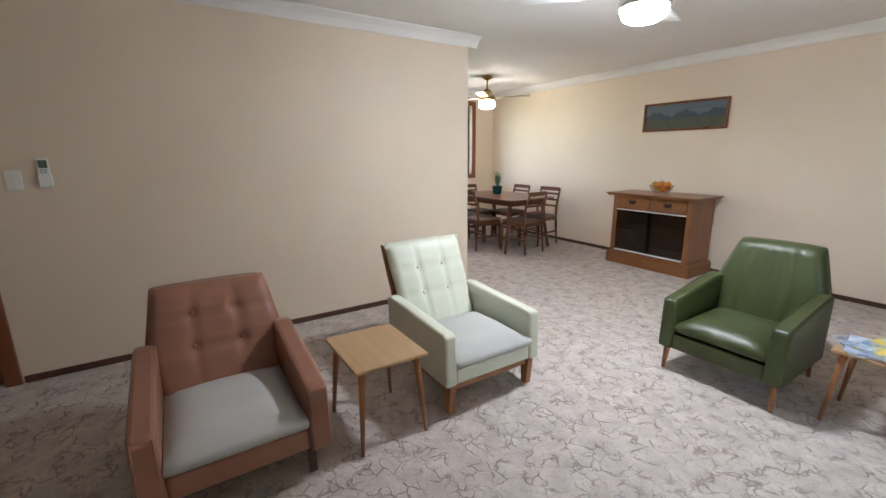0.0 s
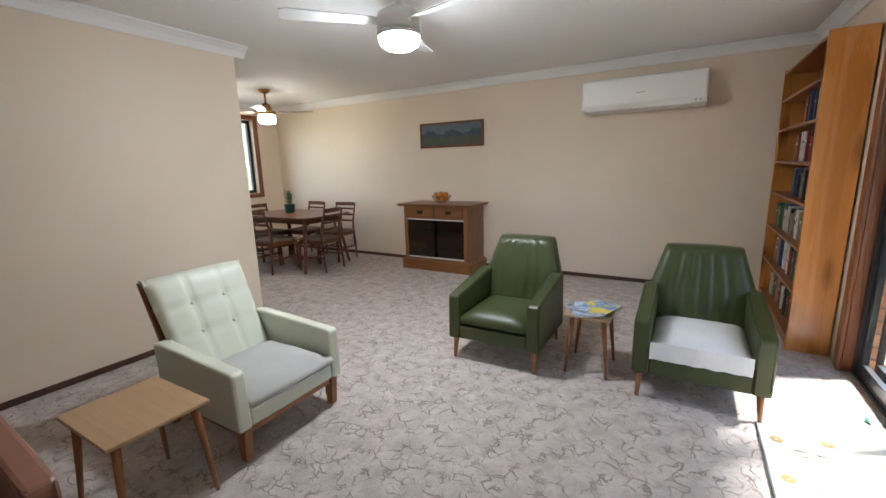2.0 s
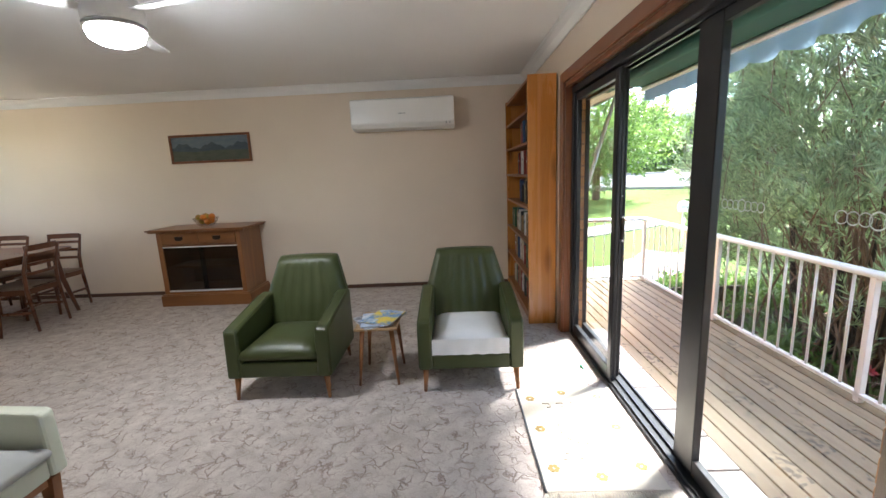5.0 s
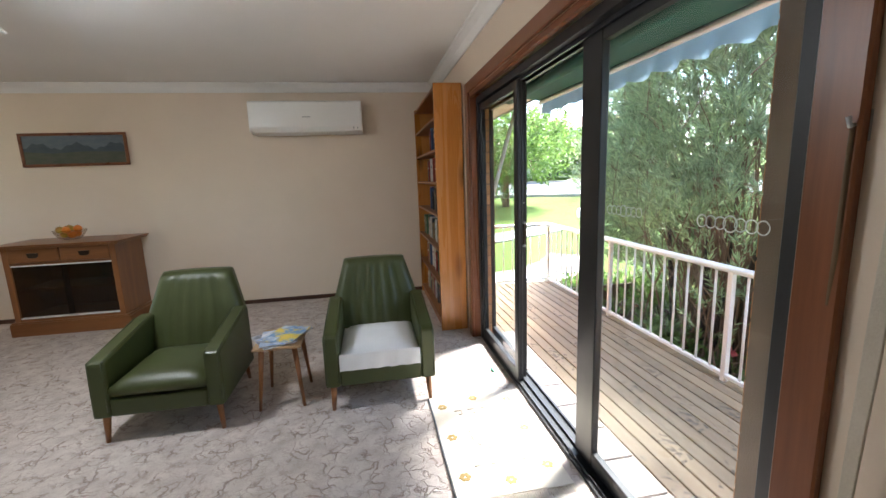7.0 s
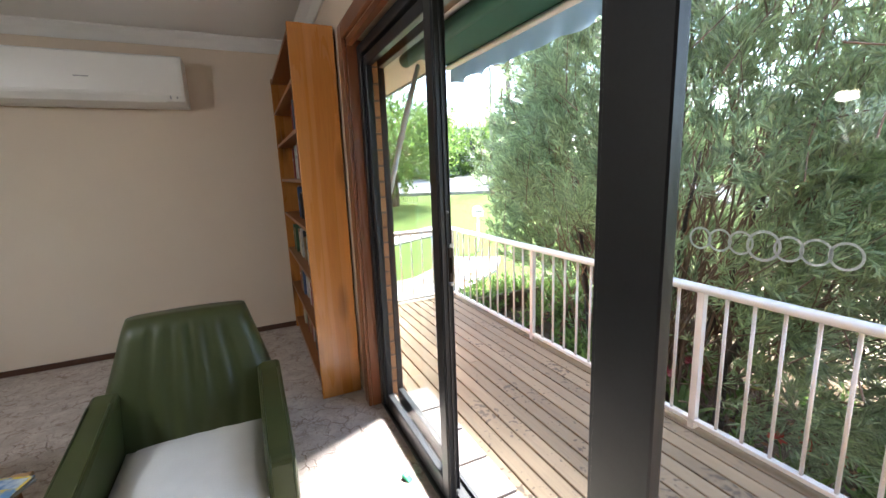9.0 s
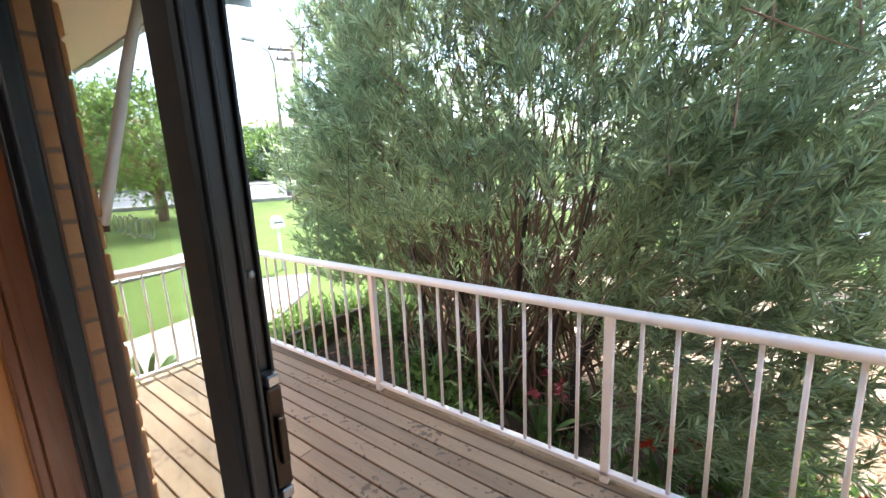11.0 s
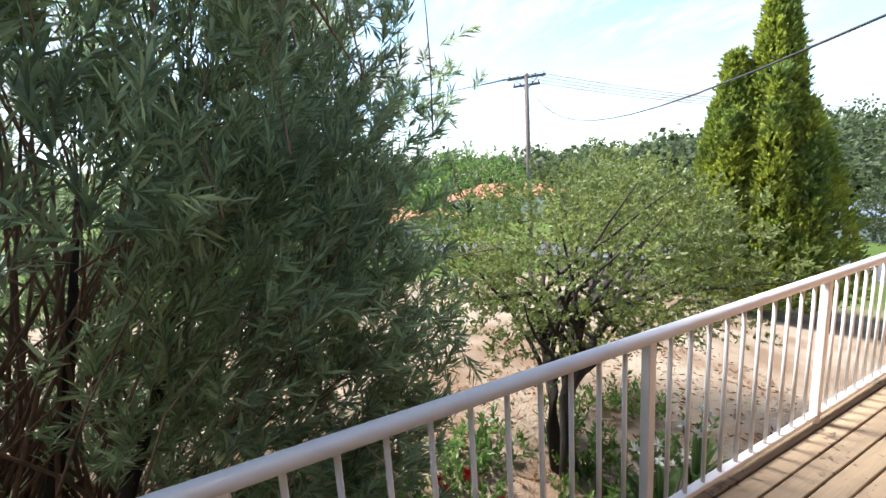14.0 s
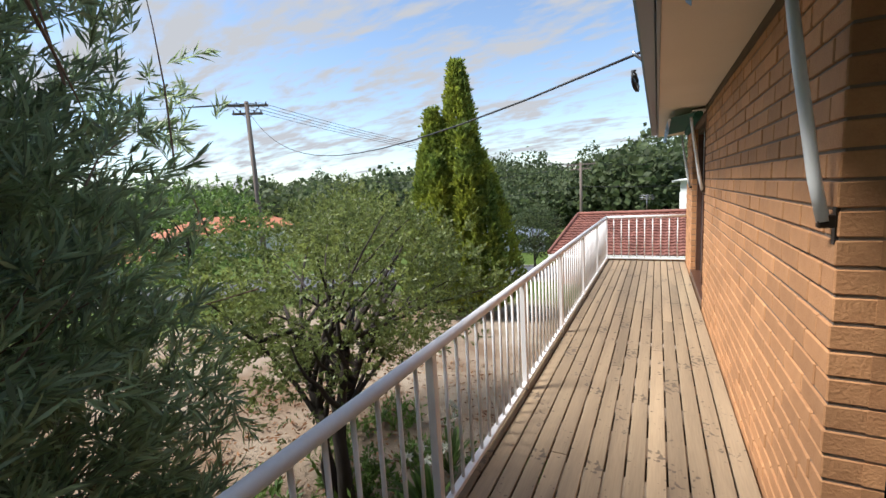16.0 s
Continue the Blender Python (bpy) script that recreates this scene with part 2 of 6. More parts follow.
def ground_material():
    """Lawn to the north, bark and dry litter by the deck, pale dirt to the south-east."""
    m = material("ground", (0.095, 0.135, 0.033), 0.95, second=(0.06, 0.095, 0.022), scale=1.2, mix=0.8, fine=45, bump=0.8, depth=0.03, spec=0.1, vary_rough=0)
    n, l = m.node_tree.nodes, m.node_tree.links
    b = n["Principled BSDF"]
    grass = b.inputs["Base Color"].links[0].from_socket
    co = n.new("ShaderNodeTexCoord")
    no = n.new("ShaderNodeTexNoise")
    no.inputs["Scale"].default_value = 0.9
    no.inputs["Detail"].default_value = 8
    l.new(co.outputs["Object"], no.inputs["Vector"])
    dirt = n.new("ShaderNodeValToRGB")
    dirt.color_ramp.elements[0].position, dirt.color_ramp.elements[1].position = 0.38, 0.62
    dirt.color_ramp.elements[0].color = (0.20, 0.135, 0.09, 1)
    dirt.color_ramp.elements[1].color = (0.33, 0.265, 0.20, 1)
    l.new(no.outputs["Fac"], dirt.inputs[0])
    sep = n.new("ShaderNodeSeparateXYZ")
    l.new(co.outputs["Object"], sep.inputs[0])
    wob = n.new("ShaderNodeMath"); wob.operation = "MULTIPLY_ADD"
    wob.inputs[1].default_value = 1.6
    l.new(no.outputs["Fac"], wob.inputs[0])
    l.new(sep.outputs["Y"], wob.inputs[2])
    mr = n.new("ShaderNodeMapRange")
    mr.inputs["From Min"].default_value, mr.inputs["From Max"].default_value = 7.6, 8.4
    l.new(wob.outputs[0], mr.inputs["Value"])
    far = n.new("ShaderNodeMapRange")
    far.inputs["From Min"].default_value, far.inputs["From Max"].default_value = -8.5, -11.5
    l.new(wob.outputs[0], far.inputs["Value"])
    east = n.new("ShaderNodeMapRange")
    east.inputs["From Min"].default_value, east.inputs["From Max"].default_value = 13.5, 15.0
    l.new(sep.outputs["X"], east.inputs["Value"])
    mx = n.new("ShaderNodeMath"); mx.operation = "MAXIMUM"
    l.new(mr.outputs[0], mx.inputs[0])
    l.new(far.outputs[0], mx.inputs[1])
    mx2 = n.new("ShaderNodeMath"); mx2.operation = "MAXIMUM"
    l.new(mx.outputs[0], mx2.inputs[0])
    l.new(east.outputs[0], mx2.inputs[1])
    mk = n.new("ShaderNodeMix"); mk.data_type = "RGBA"
    l.new(mx2.outputs[0], mk.inputs["Factor"])
    # dark mulch under the bush
    bed = n.new("ShaderNodeMapRange")
    bed.inputs["From Min"].default_value, bed.inputs["From Max"].default_value = 2.6, 3.3
    l.new(wob.outputs[0], bed.inputs["Value"])
    bedx = n.new("ShaderNodeMapRange")
    bedx.inputs["From Min"].default_value, bedx.inputs["From Max"].default_value = 7.6, 7.0
    l.new(sep.outputs["X"], bedx.inputs["Value"])
    bm2 = n.new("ShaderNodeMath"); bm2.operation = "MULTIPLY"
    l.new(bed.outputs[0], bm2.inputs[0])
    l.new(bedx.outputs[0], bm2.inputs[1])
    mulch = n.new("ShaderNodeMix"); mulch.data_type = "RGBA"
    l.new(bm2.outputs[0], mulch.inputs["Factor"])
    l.new(dirt.outputs[0], mulch.inputs["A"])
    mulch.inputs["B"].default_value = (0.085, 0.06, 0.04, 1)
    l.new(mulch.outputs["Result"], mk.inputs["A"])
    l.new(grass, mk.inputs["B"])
    l.new(mk.outputs["Result"], b.inputs["Base Color"])
    return m


WALL = material("wall_paint", (0.76, 0.64, 0.51), 0.55, second=(0.73, 0.61, 0.485), scale=2.0, fine=220, bump=0.06, depth=0.001)
CEIL = material("ceiling_paint", (0.85, 0.84, 0.82), 0.8, second=(0.82, 0.81, 0.79), scale=1.5, fine=150, bump=0.05, depth=0.001)
WHITE = material("white_enamel", (0.80, 0.80, 0.79), 0.35, second=(0.76, 0.76, 0.74), scale=3, fine=90, bump=0.03, depth=0.001)
RAILW = material("rail_enamel", (0.80, 0.79, 0.79), 0.38, second=(0.68, 0.65, 0.64), scale=5, mix=0.9, fine=120, bump=0.08, depth=0.001)
PLASTIC = material("white_plastic", (0.82, 0.81, 0.78), 0.3, second=(0.80, 0.79, 0.76), scale=2, fine=200, bump=0.0)
CARPET = carpet_material()
GROUND = ground_material()
SKIRT = wood_material("dark_skirting_wood", (0.10, 0.045, 0.025), (0.06, 0.025, 0.015), 0.35)
TRIM = wood_material("red_brown_stained_wood", (0.24, 0.085, 0.032), (0.13, 0.042, 0.018), 0.3, "z")
TRIMY = wood_material("red_brown_stained_wood_head", (0.24, 0.085, 0.032), (0.13, 0.042, 0.018), 0.3, "y")
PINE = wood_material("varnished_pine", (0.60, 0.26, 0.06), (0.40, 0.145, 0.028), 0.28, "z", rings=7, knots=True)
# the same pine darkened: shade inside the bookcase put into the colour
PINE_SHADED = wood_material("varnished_pine_shaded_inside", (0.34, 0.13, 0.04), (0.22, 0.075, 0.022), 0.4, "y", rings=7)
OAK = wood_material("brown_oak", (0.30, 0.125, 0.04), (0.17, 0.062, 0.02), 0.33, "x")
OAKZ = wood_material("brown_oak_upright", (0.30, 0.125, 0.04), (0.18, 0.066, 0.022), 0.33, "z")
DINE = wood_material("dark_dining_wood", (0.17, 0.062, 0.028), (0.085, 0.03, 0.014), 0.3, "x")
TEAK = wood_material("teak_legs", (0.36, 0.15, 0.055), (0.22, 0.085, 0.03), 0.35, "z")
LAMTOP = wood_material("laminate_oak_top", (0.48, 0.31, 0.16), (0.38, 0.23, 0.11), 0.4, "x", rings=14)
GREENV = material("green_vinyl", (0.054, 0.066, 0.019), 0.42, second=(0.042, 0.052, 0.015), scale=6, fine=260, bump=0.2, depth=0.001)
CREAMV = material("cream_vinyl", (0.66, 0.67, 0.55), 0.42, second=(0.61, 0.62, 0.50), scale=5, fine=260, bump=0.15, depth=0.001)
BROWNV = material("tan_brown_vinyl", (0.33, 0.155, 0.10), 0.36, second=(0.25, 0.11, 0.07), scale=4, fine=260, bump=0.18, depth=0.001)
GREYC = material("grey_cushion_cloth", (0.50, 0.49, 0.46), 0.9, second=(0.44, 0.43, 0.41), scale=5, fine=320, bump=0.3, depth=0.002)
WHITEC = material("white_cotton", (0.78, 0.78, 0.77), 0.85, second=(0.70, 0.70, 0.69), scale=6, fine=240, bump=0.25, depth=0.002)
BLACKAL = material("black_aluminium", (0.009, 0.010, 0.012), 0.42, metal=0.1, second=(0.014, 0.015, 0.018), scale=4, fine=120, bump=0.04, depth=0.001)
STEEL = material("dull_steel", (0.45, 0.45, 0.46), 0.35, metal=0.9, scale=12, fine=140, bump=0.05)
BRASS = material("polished_brass", (0.42, 0.27, 0.09), 0.25, metal=1.0, scale=9, fine=90, bump=0.03)
DARKM = material("dark_bronze", (0.045, 0.03, 0.02), 0.4, metal=0.7, scale=9, fine=90, bump=0.05)
GLASS = glass_material("clear_glass", (0.965, 0.98, 0.975))
CABGLASS = glass_material("smoky_cabinet_glass", (0.62, 0.60, 0.57))
BOWLG = glass_material("bowl_glass", (0.93, 0.9, 0.88))
DECAL = material("white_decal", (0.85, 0.86, 0.86), 0.6, second=(0.8, 0.8, 0.8), bump=0)
BRICK = material("tan_brick", (0.50, 0.255, 0.115), 0.85, second=(0.36, 0.165, 0.07), scale=9, mix=0.8, fine=120, bump=0.5, depth=0.006, rand=0.16, distort=0.5)
BRICKJ = material("tan_brick_joined", (0.50, 0.255, 0.115), 0.85, second=(0.36, 0.165, 0.07), scale=9, mix=0.8, fine=120, bump=0.5, depth=0.006, island=0.16, distort=0.5)
MORTAR = material("mortar", (0.22, 0.16, 0.115), 0.95, scale=8, fine=160, bump=0.5, depth=0.004)
DECK = wood_material("weathered_deck_board", (0.34, 0.25, 0.155), (0.19, 0.135, 0.085), 0.75, "y", rings=6, rand=0.2, bump=0.4)
dn, dl = DECK.node_tree.nodes, DECK.node_tree.links
d_src = dn["Principled BSDF"].inputs["Base Color"].links[0].from_socket
d_co = dn.new("ShaderNodeTexCoord")
d_no = dn.new("ShaderNodeTexNoise"); d_no.inputs["Scale"].default_value = 26; d_no.inputs["Detail"].default_value = 2
d_no2 = dn.new("ShaderNodeTexNoise"); d_no2.inputs["Scale"].default_value = 1.7
dl.new(d_co.outputs["Object"], d_no.inputs["Vector"]); dl.new(d_co.outputs["Object"], d_no2.inputs["Vector"])
d_mul = dn.new("ShaderNodeMath"); d_mul.operation = "MULTIPLY"
dl.new(d_no.outputs["Fac"], d_mul.inputs[0]); dl.new(d_no2.outputs["Fac"], d_mul.inputs[1])
d_mr = dn.new("ShaderNodeMapRange"); d_mr.inputs["From Min"].default_value = 0.33; d_mr.inputs["From Max"].default_value = 0.36; d_mr.inputs["To Max"].default_value = 0.75
dl.new(d_mul.outputs[0], d_mr.inputs["Value"])
d_mix = dn.new("ShaderNodeMix"); d_mix.data_type = "RGBA"
dl.new(d_mr.outputs[0], d_mix.inputs["Factor"]); dl.new(d_src, d_mix.inputs["A"]); d_mix.inputs["B"].default_value = (0.07, 0.05, 0.035, 1)
dl.new(d_mix.outputs["Result"], dn["Principled BSDF"].inputs["Base Color"])
FRAMEW = wood_material("deck_frame_timber", (0.13, 0.09, 0.06), (0.08, 0.055, 0.035), 0.85, "y")
SOFFIT = material("soffit_sheet", (0.70, 0.62, 0.52), 0.7, second=(0.64, 0.56, 0.46), scale=1.2, fine=80, bump=0.05)
GUTTER = material("slate_gutter", (0.16, 0.19, 0.23), 0.35, second=(0.13, 0.155, 0.19), scale=2, fine=90, bump=0.03)
CANVASG = material("green_awning_canvas", (0.02, 0.115, 0.085), 0.8, second=(0.015, 0.085, 0.062), scale=6, fine=240, bump=0.2)
CANVASW = leaf_material("pale_awning_valance", (0.42, 0.55, 0.66), (0.30, 0.42, 0.52), 0.02, 0.8)
CONC = material("concrete", (0.29, 0.275, 0.25), 0.9, second=(0.23, 0.22, 0.2), scale=1.5, fine=60, bump=0.3)
ASPHALT = material("asphalt", (0.085, 0.088, 0.10), 0.9, second=(0.065, 0.068, 0.078), scale=0.8, fine=50, bump=0.3)
ROOFT = material("brown_roof_tile", (0.22, 0.085, 0.062), 0.75, second=(0.15, 0.058, 0.043), scale=1.6, fine=30, bump=0.3, island=0.18)
TERRA = material("terracotta_roof", (0.42, 0.15, 0.075), 0.8, second=(0.33, 0.12, 0.06), scale=1.5, fine=20, bump=0.3)
HOUSEW = material("pale_render", (0.66, 0.66, 0.64), 0.8, second=(0.6, 0.6, 0.58), scale=0.8, fine=20, bump=0.1)
HOUSEB = material("orange_house_brick", (0.42, 0.16, 0.08), 0.85, second=(0.33, 0.12, 0.06), scale=3, fine=30, bump=0.3)
WINDK = material("dark_window_glass", (0.05, 0.065, 0.08), 0.08, second=(0.04, 0.05, 0.065), bump=0)
BARK = material("grey_brown_bark", (0.26, 0.165, 0.11), 0.95, second=(0.10, 0.065, 0.045), scale=14, mix=0.9, fine=60, bump=0.8, depth=0.01, stretch=(1, 1, 0.25))
BARKD = material("dark_tree_bark", (0.055, 0.042, 0.034), 0.95, second=(0.025, 0.019, 0.015), scale=14, mix=0.9, fine=60, bump=0.8, depth=0.01, stretch=(1, 1, 0.25))
POLE = wood_material("grey_pole_timber", (0.20, 0.16, 0.135), (0.13, 0.10, 0.085), 0.9, "z")
WIRE = material("black_cable", (0.02, 0.02, 0.022), 0.6, bump=0)
LEAFS = leaf_material("narrow_bush_leaf", (0.38, 0.47, 0.24), (0.25, 0.34, 0.19), 0.5, 0.33)
LEAFT = leaf_material("small_tree_leaf", (0.23, 0.27, 0.075), (0.13, 0.17, 0.055), 0.4, 0.45)
LEAFC = leaf_material("golden_cypress_leaf", (0.34, 0.38, 0.05), (0.14, 0.21, 0.045), 0.35, 0.6)
LEAFF = leaf_material("far_forest_leaf", (0.115, 0.145, 0.06), (0.06, 0.09, 0.04), 0.4, 0.7)
LEAFG = leaf_material("garden_leaf", (0.17, 0.26, 0.06), (0.09, 0.16, 0.04), 0.4, 0.5)
GLOW = lamp_material("frosted_lamp_glow", (0.95, 0.98, 1.0), 16.0)
GLOWW = lamp_material("warm_lamp_glow", (1.0, 0.92, 0.78), 5.0)
RUGM = material("cream_rug", (0.62, 0.56, 0.46), 0.95, second=(0.54, 0.48, 0.39), scale=8, fine=200, bump=0.4, depth=0.003)
RUGG = material("rug_gold", (0.34, 0.23, 0.08), 0.95, bump=0.4)
RUGT = material("rug_taupe", (0.40, 0.35, 0.28), 0.95, bump=0.4)
RUGE = material("rug_dark_edge", (0.15, 0.16, 0.17), 0.95, bump=0.4)


# ---- mesh tools ----
def box(bm, x0, y0, z0, x1, y1, z1, bevel=0.0, seg=2):
    """A box between two corners, with rounded edges if asked."""
    r = bmesh.ops.create_cube(bm, size=1.0)
    for v in r["verts"]:
        v.co = Vector((x0 + (v.co.x + 0.5) * (x1 - x0), y0 + (v.co.y + 0.5) * (y1 - y0), z0 + (v.co.z + 0.5) * (z1 - z0)))
    if bevel:
        es = list({e for v in r["verts"] for e in v.link_edges})
        out = bmesh.ops.bevel(bm, geom=es, offset=bevel, segments=seg, profile=0.5, affect="EDGES")
        return out["verts"]
    return r["verts"]


def tube(bm, points, radii, sides=8, caps=True):
    """A tapered round bar through points."""
    rings = []
    pts = [Vector(p) for p in points]
    for i, p in enumerate(pts):
        d = (pts[min(i + 1, len(pts) - 1)] - pts[max(i - 1, 0)]).normalized()
        a = d.cross(Vector((0, 0, 1)) if abs(d.z) < 0.9 else Vector((1, 0, 0))).normalized()
        b = d.cross(a)
        r = float(radii[i] if isinstance(radii, (list, tuple)) else radii)
        rings.append([bm.verts.new(p + r * (math.cos(k * math.tau / sides) * a + math.sin(k * math.tau / sides) * b)) for k in range(sides)])
    for q, w in zip(rings, rings[1:]):
        for k in range(sides):
            f = bm.faces.new((q[k], q[(k + 1) % sides], w[(k + 1) % sides], w[k]))
            f.smooth = True
    if caps:
        bm.faces.new(rings[0][::-1])
        bm.faces.new(rings[-1])
    return rings


def lathe(bm, profile, at=(0, 0, 0), sides=24):
    """A turned shape from (radius, height) pairs."""
    rings = []
    for r, z in profile:
        rings.append([bm.verts.new((at[0] + r * math.cos(k * math.tau / sides), at[1] + r * math.sin(k * math.tau / sides), at[2] + z)) for k in range(sides)])
    for q, w in zip(rings, rings[1:]):
        for k in range(sides):
            f = bm.faces.new((q[k], q[(k + 1) % sides], w[(k + 1) % sides], w[k]))
            f.smooth = True
    bm.faces.new(rings[0][::-1])
    bm.faces.new(rings[-1])


def prism(bm, outline, axis, a, b, bevel=0.0):
    """Extrude a closed outline (pairs) along x, y or z from a to b."""
    def at(p, c):
        return {"x": (c, p[0], p[1]), "y": (p[0], c, p[1]), "z": (p[0], p[1], c)}[axis]
    lo = [bm.verts.new(at(p, a)) for p in outline]
    hi = [bm.verts.new(at(p, b)) for p in outline]
    fs = [bm.faces.new(lo[::-1]), bm.faces.new(hi)]
    n = len(outline)
    for k in range(n):
        fs.append(bm.faces.new((lo[k], lo[(k + 1) % n], hi[(k + 1) % n], hi[k])))
    bmesh.ops.recalc_face_normals(bm, faces=fs)
    if bevel:
        es = list({e for f in fs for e in f.edges})
        bmesh.ops.bevel(bm, geom=es, offset=bevel, segments=2, profile=0.5, affect="EDGES")


def mesh_of(name, bm, mat):
    me = bpy.data.meshes.new(name)
    bmesh.ops.recalc_face_normals(bm, faces=bm.faces[:])
    bm.to_mesh(me)
    bm.free()
    me.materials.append(mat)
    return me


def part(name, bm, mat, parent, label=""):
    ob = new(name, mesh_of(name, bm, mat))
    ob.parent = parent
    if label:
        ob["label"] = label
    return ob


def piece(name, mesh, parent, at=(0, 0, 0), rz=0.0):
    ob = new(name, mesh)
    ob.parent = parent
    ob.matrix_basis = pose(*at, 0, 0, rz)
    return ob


def thing(name, at, rz, label, category, group=""):
    ob = new(name)
    ob.empty_display_size = 0.1
    ob.matrix_basis = pose(*at, 0, 0, rz)
    return tagged(ob, label, category, group)


def solid(name, bm, mat, label, category, kind="", group=""):
    return tagged(new(name, mesh_of(name, bm, mat)), label, category, group, kind)


def raw(name, verts, faces, mat, parent=None, smooth=False):
    me = bpy.data.meshes.new(name)
    me.from_pydata(verts, [], faces)
    me.materials.append(mat)
    if smooth:
        me.shade_smooth()
    ob = new(name, me)
    ob.parent = parent
    return ob


def B():
    return bmesh.new()

# ---- the house: setting ----
XL, YB, XR, XO = -2.405, 5.757, 1.985, 2.336      # partition, back wall, inner and outer face of the deck wall
XW, YS, YD, ZC, ZD = -5.25, -2.6, 2.2, 2.42, -0.22  # dining end wall, rear wall, dining side wall, ceiling, deck
XN = 2.196                                        # outer face of the brickwork north of the door
OY0, OY1, OZ = 1.46, 4.10, 2.0                    # sliding door opening

bm = B(); box(bm, XW - 0.3, YS - 0.3, -0.14, XR + 0.16, YB + 0.3, 0.0)
solid("floor", bm, CARPET, "beige and brown sculpted wool carpet floor", "floor", "structure")
bm = B(); box(bm, XW - 0.3, YS - 0.3, ZC, XO - 0.02, YB + 0.3, ZC + 0.1)
solid("ceiling", bm, CEIL, "white painted plaster ceiling", "ceiling", "structure")
bm = B(); box(bm, XW - 0.3, YB, 0, XR + 0.1, YB + 0.25, ZC)
solid("wall_north", bm, WALL, "warm cream painted plaster wall", "wall", "structure")
bm = B(); box(bm, XL - 0.11, YS, 0, XL, -1.22, ZC); box(bm, XL - 0.11, -0.36, 0, XL, 3.10, ZC); box(bm, XL - 0.11, -1.22, 2.05, XL, -0.36, ZC)
solid("wall_partition", bm, WALL, "warm cream painted partition wall", "wall", "structure")
bm = B(); box(bm, XL - 0.11, YS - 0.2, 0, XR + 0.1, YS, ZC)
solid("wall_south", bm, WALL, "warm cream painted plaster wall", "wall", "structure")
bm = B(); box(bm, XW, YD - 0.1, 0, XL - 0.11, YD, ZC)
solid("wall_dining_side", bm, WALL, "warm cream painted plaster wall", "wall", "structure")
bm = B()
box(bm, XW - 0.25, YD - 0.1, 0, XW, 3.55, ZC); box(bm, XW - 0.25, 5.27, 0, XW, YB, ZC)
box(bm, XW - 0.25, 3.55, 0, XW, 5.27, 1.0); box(bm, XW - 0.25, 3.55, 2.19, XW, 5.27, ZC)
solid("wall_west", bm, WALL, "warm cream painted wall with a window", "wall", "structure")
bm = B()
box(bm, XR, YS - 0.2, 0, XR + 0.1, OY0 - 0.031, ZC); box(bm, XR, OY1 + 0.031, 0, XR + 0.1, YB, ZC); box(bm, XR, OY0 - 0.031, OZ, XR + 0.1, OY1 + 0.031, ZC)
solid("wall_east", bm, WALL, "warm cream painted wall with a sliding door opening", "wall", "structure")


def cornice(name, axis, a, b, at, sign):
    """A coved plaster cornice; sign says to which side the room lies."""
    prof = [(0, ZC), (0, ZC - 0.09), (0.012, ZC - 0.09), (0.02, ZC - 0.075), (0.04, ZC - 0.045), (0.072, ZC - 0.02), (0.088, ZC - 0.012), (0.09, ZC)]
    bm = B()
    prism(bm, [(at + sign * (p + 0.001), z - 0.002) for p, z in prof], "y" if axis == "y" else "x", a, b)
    solid(name, bm, CEIL, "white coved plaster cornice", "cornice", "structure")


cornice("cornice_partition", "y", YS, 3.19, XL, 1)
cornice("cornice_east", "y", YS, YB, XR, -1)
cornice("cornice_north", "x", XW, XR, YB, -1)
cornice("cornice_west", "y", YD, YB, XW, 1)

for nm, b0 in (("skirting_partition", (XL + 0.001, -0.30, 0, XL + 0.014, 3.10, 0.045)), ("skirting_north", (XW, YB - 0.014, 0, XR, YB - 0.001, 0.045)),
               ("skirting_west", (XW + 0.001, YD, 0, XW + 0.014, YB - 0.016, 0.045)), ("skirting_end", (XL - 0.11, 3.101, 0, XL + 0.012, 3.114, 0.045))):
    bm = B(); box(bm, *b0, 0.004, 1)
    solid(nm, bm, SKIRT, "thin dark stained timber skirting", "skirting", "structure")

# door in the partition, at its near end
door = thing("door_1", (XL - 0.06, -0.79, 0), 0, "closed dark red-brown timber door in its frame", "door")
door["kind"] = "structure"
bm = B(); box(bm, -0.02, -0.40, 0.005, 0.02, 0.40, 2.03, 0.003, 1); part("door_leaf", bm, TRIM, door)
for y0, y1 in ((-0.48, -0.405), (0.405, 0.48)):
    bm = B(); box(bm, 0.0, y0, 0, 0.085, y1, 2.09, 0.004, 1); part("architrave", bm, TRIM, door)
bm = B(); box(bm, 0.0, -0.404, 2.035, 0.085, 0.404, 2.09, 0.004, 1); part("architrave_head", bm, TRIMY, door)
bm = B(); lathe(bm, [(0.012, 0), (0.012, 0.04), (0.028, 0.05), (0.028, 0.07), (0.012, 0.078)], sides=14)
kn = part("door_knob", bm, BRASS, door, "round brass knob"); kn.matrix_basis = pose(0.02, 0.33, 1.0, 0, 90, 0)

